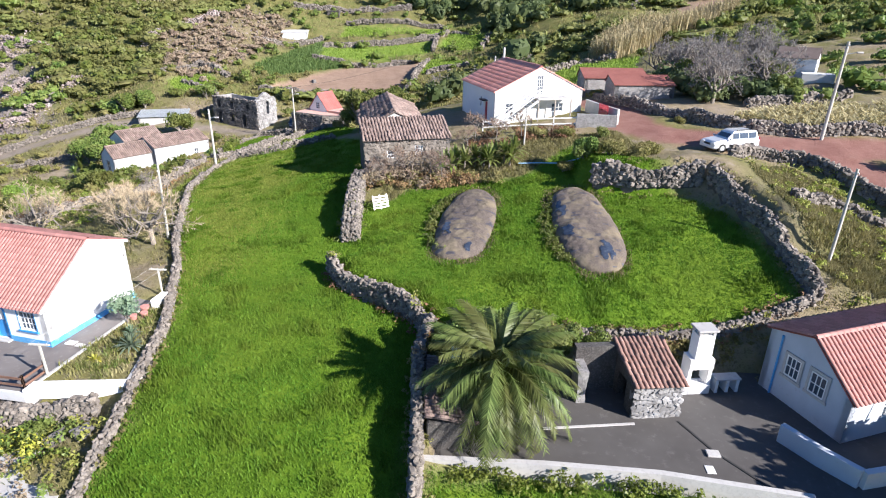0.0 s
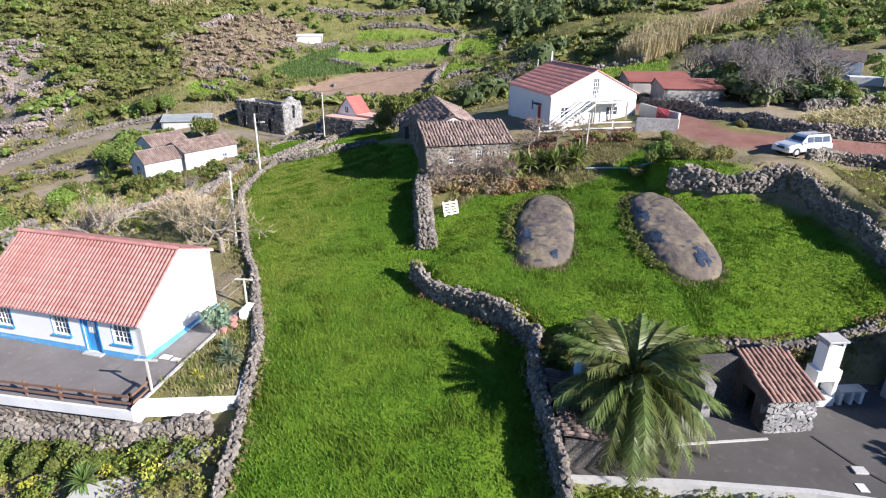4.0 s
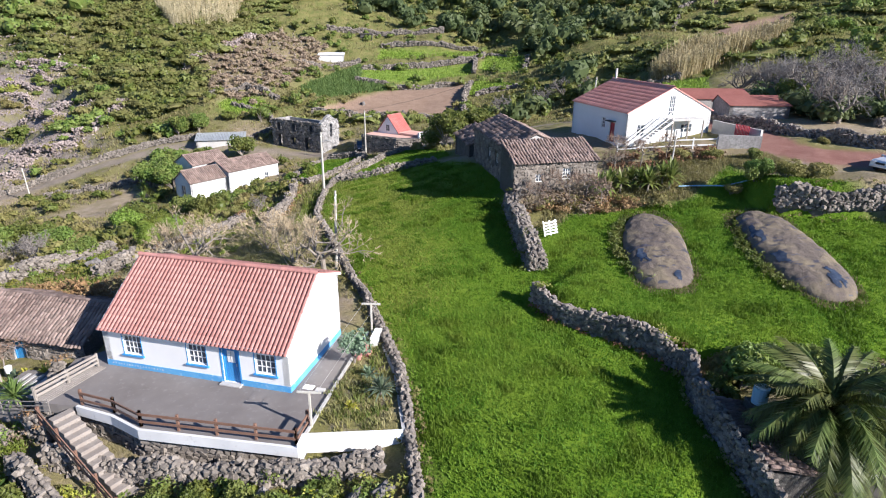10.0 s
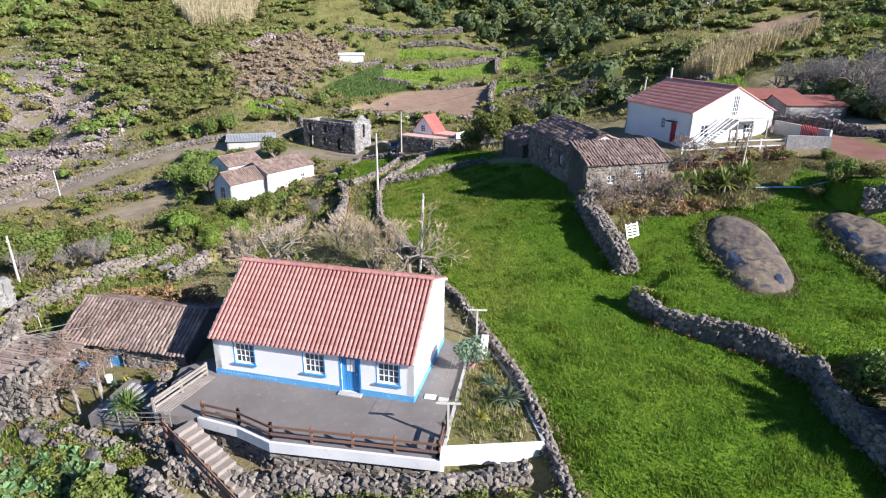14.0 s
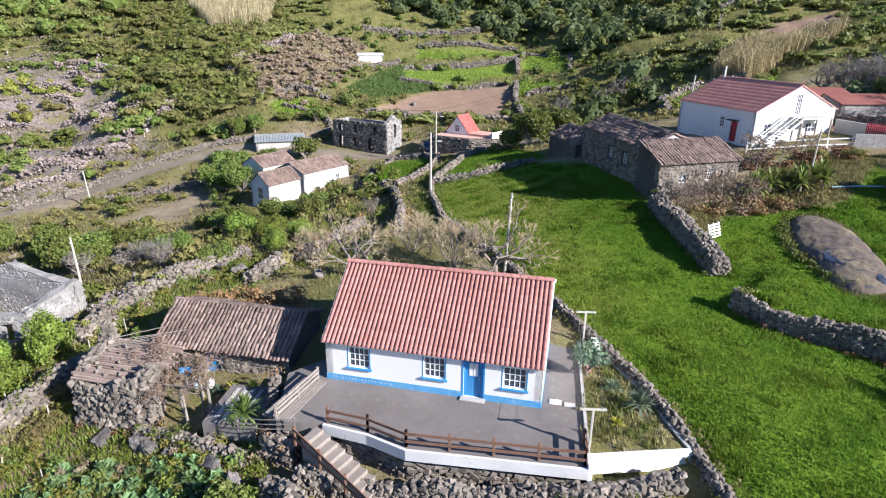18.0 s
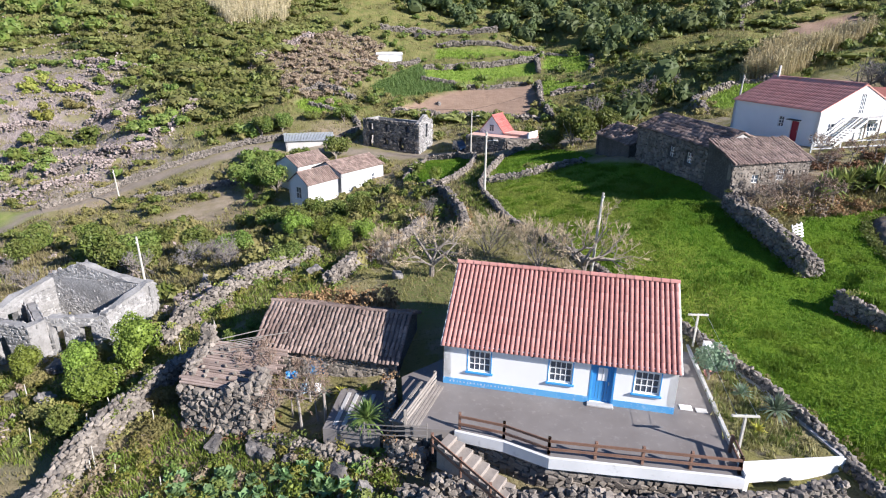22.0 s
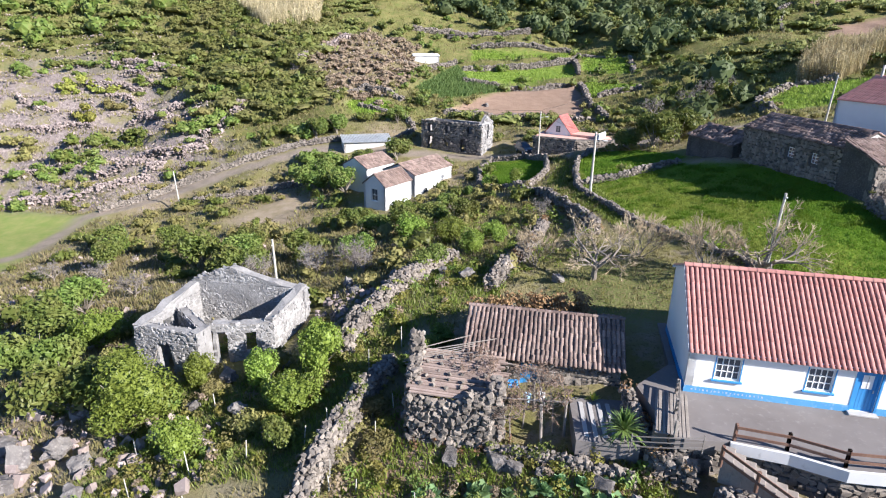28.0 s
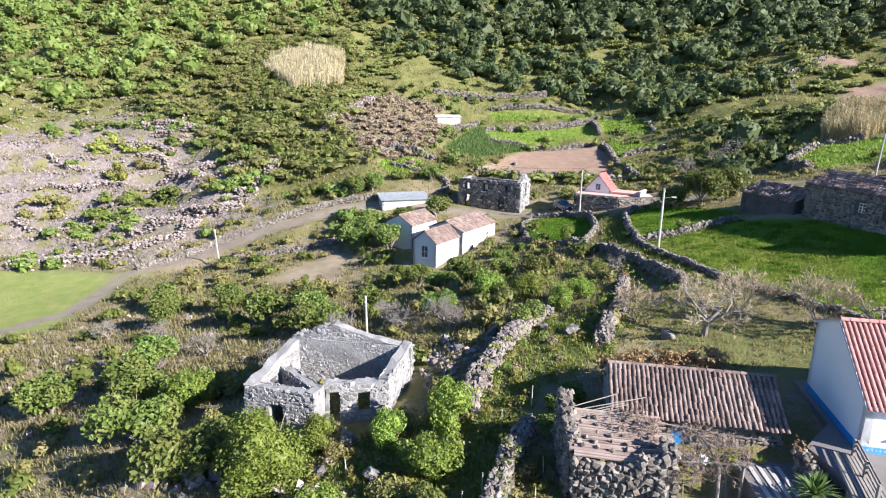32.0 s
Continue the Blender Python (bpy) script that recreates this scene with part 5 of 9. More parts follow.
oven = thing("stone_shed", pose(8.6, 25.35, -1.3, 0, 0, 10), "small rubble stone shed with weathered tile roof", "shed")
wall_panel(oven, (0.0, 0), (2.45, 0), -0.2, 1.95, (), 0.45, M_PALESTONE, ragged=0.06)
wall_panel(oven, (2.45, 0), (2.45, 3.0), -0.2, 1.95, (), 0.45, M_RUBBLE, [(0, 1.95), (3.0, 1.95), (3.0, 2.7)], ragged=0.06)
# Back wall and the wall with the opening: shade put in as darker rubble.
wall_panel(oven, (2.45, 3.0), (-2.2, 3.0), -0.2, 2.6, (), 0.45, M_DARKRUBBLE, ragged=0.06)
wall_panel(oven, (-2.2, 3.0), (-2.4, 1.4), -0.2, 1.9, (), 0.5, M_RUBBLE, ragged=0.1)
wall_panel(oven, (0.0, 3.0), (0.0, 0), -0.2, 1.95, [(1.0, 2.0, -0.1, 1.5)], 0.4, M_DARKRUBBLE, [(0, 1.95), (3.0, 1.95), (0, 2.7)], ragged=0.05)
tile_roof(oven, (-0.15, -0.25, 1.95), (1, 0, 0), (0, 3.3, 0.85), 2.75, 3.4, 0.24, 0.42, M_OLDTILE, surface("mossy_red_tiles", (0.21, 0.12, 0.095), (0.28, 0.17, 0.135), (0.37, 0.30, 0.25), 0.6, 8, 0.9, 0.4, 0.01, 0.25, True), M_OLDDECK, 0, 0.05)

bbq = thing("barbecue", pose(12.0, 27.6, -1.3, 0, 0, 10), "whitewashed masonry barbecue with tall chimney", "barbecue")
part("base", boxes((-1.0, 0, 0, 0.0, 0.7, 0.95), (0.0, 0, 0, 1.2, 0.7, 0.55), bevel=0.02), M_OLDWHITE, bbq)
part("worktop", boxes((1.5, 0, 0.75, 2.9, 0.65, 0.85), bevel=0.02), M_GREYCONC, bbq)
for s in (1.6, 2.2, 2.75):
    part("leg", boxes((s - 0.08, 0.05, 0, s + 0.08, 0.6, 0.75)), M_OLDWHITE, bbq)
part("hood", (lambda bm: (bm.transform(Matrix.Identity(4)), bm)[1])(prism([(-0.1, 0.05), (1.2, 0.05), (1.2, 0.9), (-0.1, 0.9)], 1.5, 2.1)), M_WHITE, bbq)
part("cheek", boxes((-0.1, 0.1, 0.55, 0.1, 0.9, 1.5)), M_WHITE, bbq)
part("cheek", boxes((1.0, 0.1, 0.55, 1.2, 0.9, 1.5)), M_WHITE, bbq)
part("chimney", boxes((0.1, 0.1, 2.1, 1.0, 0.85, 3.5), bevel=0.02), M_WHITE, bbq)
for q in ((0.1, 0.1), (0.85, 0.1), (0.1, 0.7), (0.85, 0.7)):
    part("chimney_leg", boxes((q[0], q[1], 3.5, q[0] + 0.15, q[1] + 0.15, 3.72)), M_GREYCONC, bbq)
part("chimney_cap", boxes((0.0, 0.0, 3.72, 1.1, 0.95, 3.83), bevel=0.02), M_GREYCONC, bbq)

# white house with brown roofs in the hollow
gable_house("house", pose(-54.5, 81.95, -7.8, 0, 0, 57.3), 5.8, 3.9, -1.0, 3.85, 5.3, "white house end with brown tile roof in the hollow", M_OLDWHITE, mats=OLD, tile=(0.3, 0.5), left=[(1.4, 2.5, 1.6, 3.3, 2, 2)], sill=M_WINDOW)
gable_house("house", pose(-50.9, 87.0, -7.6, 0, 0, 56.5), 9.2, 6.0, -1.0, 4.2, 5.4, "long whitewashed house with brown tile roof", M_OLDWHITE, mats=OLD, tile=(0.3, 0.5), front=[(2.2, 3.2, 0.6, 1.8, 2, 2), (6.5, 7.3, 1.9, 3.1, 2, 2)])
gable_house("house_wing", pose(-58.6, 91.6, -7.2, 0, 0, 57), 6.5, 5.0, -1.0, 3.6, 4.9, "back wing with brown tile roof", M_OLDWHITE, mats=OLD, tile=(0.3, 0.5))
# two-storey stone ruin at the village road
ruin = thing("ruin", pose(-51.7, 110.4, -3.5, 0, 0, -26.6), "roofless two-storey stone ruin with darker front and empty windows", "ruin")
RL, RD = 11.85, 4.6
# Front wall in darker rubble than the other three.
wall_panel(ruin, (0, 0), (RL, 0), -1.5, 4.8, [(1.4, 2.2, 0, 2.0), (4.6, 5.5, 0.7, 1.8), (7.9, 8.8, 0, 2.0), (1.5, 2.2, 3.0, 4.1), (5.0, 5.8, 3.0, 4.1), (9.2, 9.9, 3.2, 4.1)], 0.6, M_DARKRUBBLE, ragged=0.12)
wall_panel(ruin, (RL, 0), (RL, RD), -1.5, 4.8, [(2.2, 2.9, 2.2, 4.5)], 0.6, M_RUBBLE, [(0, 4.8), (RD, 4.8), (RD - 0.9, 5.3), (2.3, 6.2), (1.2, 5.6)], ragged=0.12)
wall_panel(ruin, (RL, RD), (0, RD), -1.5, 4.6, (), 0.6, M_RUBBLE, ragged=0.15)
wall_panel(ruin, (0, RD), (0, 0), -1.5, 4.8, (), 0.6, M_RUBBLE, ragged=0.12)
# little pink house
pink = gable_house("house", pose(-28.85, 105.5, -1.6, 0, 0, -121), 3.4, 4.3, -1.5, 2.5, 5.0, "small white house with red roof and pink yard", M_WHITE, mats=(M_REDTILE, M_REDTILE, M_DECK), tile=(0.4, 0.6), rise=0.5, right=[(1.7, 2.6, 2.5, 3.6, 2, 3)])
part("annex", boxes((0.2, 4.3, -1.0, 3.2, 8.8, 2.2)), M_PINK, pink)
part("annex_roof", boxes((0.1, 4.3, 2.2, 3.4, 9.0, 2.45)), M_PINK, pink)
part("annex_end", boxes((1.0, 9.0, -1.0, 4.2, 9.3, 3.0)), M_WHITE, pink)
pink_bank = low_wall("terrace_bank", [(-32.8, 100.0), (-26.5, 96.9), (-20.6, 97.2), (-14, 98)], -4.5, 0.55, 0.6, M_DARKRUBBLE, "dark stone bank below the pink yard")
tagged(part("pink_yard", prism([(-32.6, 100.2), (-26.5, 97.1), (-20.8, 97.4), (-20.6, 101), (-25, 103), (-30.5, 106)], -4.0, 0.5), M_PINK, None), "faded pink cement yard before the small house", "yard", kind="structure")
# tin-roofed shed
tin = thing("tin_shed", pose(-65.2, 107.3, -5.0, 0, 0, 18), "low shed with grey sheet-metal roof", "shed")
wall_panel(tin, (0, 0), (8.5, 0), -0.5, 2.4, (), 0.3, M_GREYCONC)
wall_panel(tin, (8.5, 0), (8.5, 3.6), -0.5, 2.4, (), 0.3, M_GREYCONC)
wall_panel(tin, (8.5, 3.6), (0, 3.6), -0.5, 3.0, (), 0.3, M_GREYCONC)
wall_panel(tin, (0, 3.6), (0, 0), -0.5, 2.4, (), 0.3, M_GREYCONC)
bm = bmesh.new()
for i in range(34):
    beam(bm, (i * 0.265 - 0.1, -0.4, 2.5), (i * 0.265 - 0.1, 4.0, 3.25), 0.2, 0.06)
part("roof", bm, M_METAL, tin)["kind"] = "stuff"
# old tiled shed beside the cottage
shed = thing("shed", pose(-43.5, 31.4, -1.6, 0, 0, -8.6), "old rubble shed with weathered brown tile roof", "shed")
SL = 8.0
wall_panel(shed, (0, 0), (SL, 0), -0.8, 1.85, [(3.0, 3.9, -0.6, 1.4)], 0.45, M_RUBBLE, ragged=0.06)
# Right and back walls take the darker rubble.
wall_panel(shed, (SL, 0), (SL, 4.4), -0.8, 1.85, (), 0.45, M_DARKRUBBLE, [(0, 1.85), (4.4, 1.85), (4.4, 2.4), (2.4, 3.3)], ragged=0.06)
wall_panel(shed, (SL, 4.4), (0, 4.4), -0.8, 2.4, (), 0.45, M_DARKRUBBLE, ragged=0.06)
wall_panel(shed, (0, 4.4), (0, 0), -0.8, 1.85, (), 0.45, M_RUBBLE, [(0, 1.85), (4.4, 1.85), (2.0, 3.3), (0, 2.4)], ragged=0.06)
plank_door(shed, (0, 0), (SL, 0), 3.0, 3.9, -0.6, 1.4, M_BLUE)
tile_roof(shed, (-0.1, -0.35, 1.72), (1, 0, 0), (0, 2.75, 1.55), SL + 0.3, 3.2, 0.24, 0.42, *OLD, 300, 0.07, "weathered brown barrel tile slope")
tile_roof(shed, (SL + 0.2, 4.7, 2.28), (-1, 0, 0), (0, -2.3, 1.0), SL + 0.3, 2.5, 0.24, 0.42, *OLD, 0, 0.07)
ridge_row(shed, (-0.1, 2.4, 3.3), (SL + 0.2, 2.4, 3.3), M_OLDTILES, 0.12)
# lean-to before it
lean2 = thing("lean_to", pose(-45.7, 28.1, -1.6, 0, 0, -9), "rickety lean-to roof of grey boards and sheets on stone", "lean-to")
for i in range(24):
    bm = bmesh.new()
    y = -0.35 + i * 0.145
    beam(bm, (-0.25 + rng.normal() * 0.12, y + rng.normal() * 0.02, 1.62 + 0.02 * (i % 3) + y * 0.1), (3.95 + rng.normal() * 0.2, y + rng.normal() * 0.04, 1.60 + 0.02 * (i % 2) + y * 0.1), rng.uniform(0.09, 0.14), sides=6)
    part("log", bm, M_DECKLOG, lean2)
for i in range(7):
    bm = bmesh.new()
    beam(bm, (-1.0 + rng.normal() * 0.3, 1.6 + i * 0.16, 1.80 + i * 0.02), (2.6 + rng.normal() * 0.6, 2.7 + i * 0.25 + rng.normal() * 0.3, 2.2 + i * 0.03), 0.035, sides=5)
    part("pole", bm, M_GREYWOOD, lean2)
for x, y in ((3.9, 0.0), (3.9, 2.7), (6.0, -0.2), (5.6, 1.8), (7.0, 0.3)):
    bm = bmesh.new()
    beam(bm, (x, y, -1.0), (x + rng.normal() * 0.1, y, 1.66), 0.1, sides=6)
    part("prop", bm, M_GREYWOOD, lean2)
for a_, b_ in (((3.9, 0.0, 1.6), (7.1, 0.3, 1.62)), ((3.9, 2.7, 1.85), (6.4, 2.4, 1.8)), ((6.0, -0.2, 1.6), (5.6, 2.0, 1.75))):
    bm = bmesh.new()
    beam(bm, a_, b_, 0.06, sides=6)
    part("rail", bm, M_GREYWOOD, lean2)
for i in range(30):
    q = rng.uniform(0.12, 0.22)
    o = tagged(new("weight_stone", stone_mesh(i % 12, M_STONE)), "small dark stone weighing down the log roof", "stone", "stones on the log roof")
    u, w_ = 0.15 + 0.62 * (i % 6) + rng.normal() * 0.1, 0.1 + 0.55 * (i // 6) + rng.normal() * 0.08
    o.matrix_world = pose(-45.7, 28.1, -1.6, 0, 0, -9) @ Matrix.LocRotScale((u, w_, 1.70 + w_ * 0.1 + q * 0.25), Euler(rng.uniform(0, 6, 3)), Vector((q * 1.3, q, q)))
# roofless ruin in the gardens
ruin3 = thing("ruin", pose(0, 0, 0), "roofless grey rubble ruin with gable and doorway", "ruin")
wall_panel(ruin3, (-64.0, 36.2), (-59.6, 35.2), -6.5, -1.55, [(1.6, 2.5, -5.0, -2.6)], 0.55, M_LIMEMORTAR, ragged=0.14)
wall_panel(ruin3, (-59.6, 35.2), (-59.2, 36.3), -6.0, -1.5, (), 0.5, M_LIMEMORTAR, ragged=0.1)
wall_panel(ruin3, (-59.2, 36.4), (-55.5, 36.9), -5.5, -1.45, [(0.2, 0.85, -4.4, -1.9), (1.9, 2.7, -3.6, -2.0)], 0.55, M_LIMEMORTAR, ragged=0.12)
wall_panel(ruin3, (-55.5, 36.9), (-54.3, 41.0), -5.5, -1.25, (), 0.6, M_LIMEMORTAR, [(0, -1.25), (4.27, -1.25), (4.27, -0.45), (2.2, -0.9)], ragged=0.12)
wall_panel(ruin3, (-54.3, 41.0), (-62.6, 42.2), -6.0, -0.75, (), 0.6, M_LIMEMORTAR, [(0, -0.75), (8.4, -0.75), (7.2, -0.4), (5.3, 0.5), (3.2, -0.2), (1.6, -0.45)], ragged=0.12)
wall_panel(ruin3, (-62.6, 42.2), (-64.0, 36.2), -6.5, -1.5, [(3.6, 4.4, -3.2, -2.0)], 0.6, M_LIMEMORTAR, [(0, -1.5), (6.16, -1.5), (3.5, -1.15), (0, -0.75)], ragged=0.14)
wall_panel(ruin3, (-59.3, 36.4), (-62.2, 39.4), -6.0, -1.7, [(1.2, 2.1, -5, -2.9)], 0.45, M_LIMEMORTAR, ragged=0.12)
# far huts, sheds by the red road, ruined white house
hut = thing("hut", pose(-58.5, 171.6, 8.4, 0, 0, 10), "cream flat-roofed hut among the fields", "hut")
wall_panel(hut, (0, 0), (7, 0), -1.5, 1.6, (), 0.3, M_OLDWHITE)
wall_panel(hut, (7, 0), (7, 3.6), -1.5, 1.6, (), 0.3, M_GREYCONC)
wall_panel(hut, (7, 3.6), (0, 3.6), -1.5, 1.9, (), 0.3, M_GREYCONC)
wall_panel(hut, (0, 3.6), (0, 0), -1.5, 1.6, (), 0.3, M_GREYCONC)
bm = boxes((-0.2, 0, 0, 7.2, 4.2, 0.12))
bm.transform(Matrix.Translation((0, -0.2, 1.6)) @ Matrix.Rotation(0.12, 4, "X"))
part("roof", bm, M_OLDWHITE, hut)
hut2 = thing("hut", pose(-50, 189, 13.2, 0, 0, 5), "small dark stone hut on the terraces", "hut")
wall_panel(hut2, (0, 0), (3.6, 0), -1, 2.2, [(0.8, 2.6, -0.5, 1.5)], 0.4, M_DARKRUBBLE)
wall_panel(hut2, (3.6, 0), (3.6, 3), -1, 2.2, (), 0.4, M_DARKRUBBLE)
wall_panel(hut2, (3.6, 3), (0, 3), -1, 2.2, (), 0.4, M_DARKRUBBLE)
wall_panel(hut2, (0, 3), (0, 0), -1, 2.2, (), 0.4, M_DARKRUBBLE)
part("roof", boxes((-0.2, -0.2, 2.2, 3.8, 3.2, 2.45)), M_DARKRUBBLE, hut2)
gable_house("shed", pose(15.3, 73.2, 7.3, 0, 0, 4), 7.0, 4.5, -1.2, 1.9, 2.7, "stone shed with red painted roof beside the dry lot", M_RUBBLE, sheet=M_REDSHEET, yr=3.4, thick=0.45, category="shed", group="red-roofed sheds")
gable_house("shed", pose(12.6, 79.0, 7.0, 0, 0, 4), 8.0, 4.5, -1.2, 2.3, 3.2, "stone shed with red painted roof behind the white house", M_RUBBLE, sheet=M_REDSHEET, yr=3.4, thick=0.45, category="shed", group="red-roofed sheds")
gable_house("ruined_house", pose(37.0, 83.0, 8.6, 0, 0, -30), 4.6, 4.4, -1.5, 3.4, 4.5, "ruined whitewashed house with dark broken roof", M_OLDWHITE, sheet=M_OLDDECK, right=[(1.2, 2.2, 1.4, 2.8, 2, 2)], ragged=0.05, category="house")
bm = boxes((0, 0, -1, 3.5, 2.5, 1.8))
bm.transform(pose(38.6, 78.6, 8.6, 0, 0, -20))
tagged(part("plaster_block", bm, M_OLDWHITE, None), "whitewashed block wall beside the ruined house", "wall")

def face_stones(parent, a, b, z0, z1, size, mat, seed, holes=(), both=True, top=None, depth=0.5):
    """Rubble stones half sunk into the faces of a wall from a to b; top: height profile function of s."""
    r = np.random.default_rng(seed)
    a, b = np.array(a, float), np.array(b, float)
    l = np.linalg.norm(b - a)
    d = (b - a) / l
    nrm = np.array([-d[1], d[0]])
    bat = Batch()
    yaw = math.atan2(d[1], d[0])
    for face in ((-0.02, 0.57) if both else (-0.02,)):
        for z in np.arange(z0 + size * 0.4, z1 + 2.5, size * 0.74):
            for s_ in np.arange(size * r.uniform(0.1, 0.9), l, size * 0.93):
                zz = z + r.normal() * size * 0.1
                if zz > (top(s_) if top else z1) + 0.05 or any(h[0] - 0.1 < s_ < h[1] + 0.1 and h[2] - 0.1 < zz < h[3] + 0.1 for h in holes):
                    continue
                p = a + d * s_ + nrm * face
                k = size * r.uniform(0.6, 1.3, 3) * np.array([1.15, depth, 0.95])
                bat.add(*ROUGH_STONES[int(r.integers(0, 12))], rot3(r.normal() * 0.12, r.normal() * 0.35, yaw + r.normal() * 0.12) * k[None, :], (p[0], p[1], zz))
    tagged(child(new("rubble_facing", bat.mesh("rubble_facing", mat)), parent), kind="stuff")


face_stones(ruin3, (-64.0, 36.2), (-59.6, 35.2), -6.0, -1.6, 0.29, M_PALESTONE, 1, [(1.6, 2.5, -5.0, -2.6)], depth=0.3)
face_stones(ruin3, (-59.2, 36.4), (-55.5, 36.9), -5.2, -1.5, 0.29, M_PALESTONE, 2, [(0.2, 0.85, -4.4, -1.9), (1.9, 2.7, -3.6, -2.0)], depth=0.3)
face_stones(ruin3, (-55.5, 36.9), (-54.3, 41.0), -5.0, -1.2, 0.29, M_PALESTONE, 3, depth=0.3)
face_stones(ruin3, (-54.3, 41.0), (-62.6, 42.2), -5.5, -0.8, 0.29, M_PALESTONE, 4, (), True, lambda q: -0.75 + max(0, 1.15 * (1 - abs(q - 5.3) / 3.1)), depth=0.3)
face_stones(ruin3, (-62.6, 42.2), (-64.0, 36.2), -6.0, -1.5, 0.29, M_PALESTONE, 5, [(3.6, 4.4, -3.2, -2.0)], depth=0.3)
face_stones(ruin3, (-59.3, 36.4), (-62.2, 39.4), -5.5, -1.75, 0.29, M_PALESTONE, 6, [(1.2, 2.1, -5, -2.9)], depth=0.3)
face_stones(ruin, (0, 0), (RL, 0), -1.2, 4.75, 0.46, M_STONES, 31, [(1.4, 2.2, 0, 2.0), (4.6, 5.5, 0.7, 1.8), (7.9, 8.8, 0, 2.0), (1.5, 2.2, 3.0, 4.1), (5.0, 5.8, 3.0, 4.1), (9.2, 9.9, 3.2, 4.1)], False)
face_stones(ruin, (RL, 0), (RL, RD), -1.2, 4.75, 0.44, M_PALESTONE, 32, [(2.2, 2.9, 2.2, 4.5)], False, lambda q: 4.8 + 1.3 * max(0, 1 - abs(q - 2.3) / 2.2))
face_stones(oven, (0, 0), (2.45, 0), -0.1, 1.9, 0.3, M_PALESTONE, 7, (), False)
face_stones(shed, (0, 0), (SL, 0), -0.6, 1.75, 0.3, M_STONES, 8, [(2.9, 4.0, -0.8, 1.5)], False)
face_stones(farm, (0, 0), (13, 0), -1.2, 3.8, 0.42, M_STONES, 10, [(6.5, 7.5, 1.8, 3.0), (9.5, 10.5, 1.8, 3.0)], False)
face_stones(lean, (0, 0), (8.05, 0), -0.8, 3.2, 0.36, M_STONES, 9, [(2.0, 2.9, 1.4, 2.3), (4.6, 5.6, 1.5, 2.7)], False)

for i, (a_, b_) in enumerate(zip(FOOTING[:5], FOOTING[1:5])):
    face_stones(terrace_footing, a_, b_, -3.4, -0.55, 0.36, M_STONES, 20 + i, (), False)
face_stones(terrace_footing, FOOTING[11], FOOTING[12], -3.2, -0.55, 0.36, M_STONES, 27, (), False)
face_stones(terrace_footing, FOOTING[12], FOOTING[0], -3.4, -0.55, 0.36, M_STONES, 28, (), False)

face_stones(pink_bank, (-32.95, 99.72), (-26.64, 96.6), -3.5, 0.45, 0.45, M_STONES, 41, (), False)
face_stones(pink_bank, (-26.5, 96.6), (-20.6, 96.88), -3.5, 0.45, 0.45, M_STONES, 42, (), False)
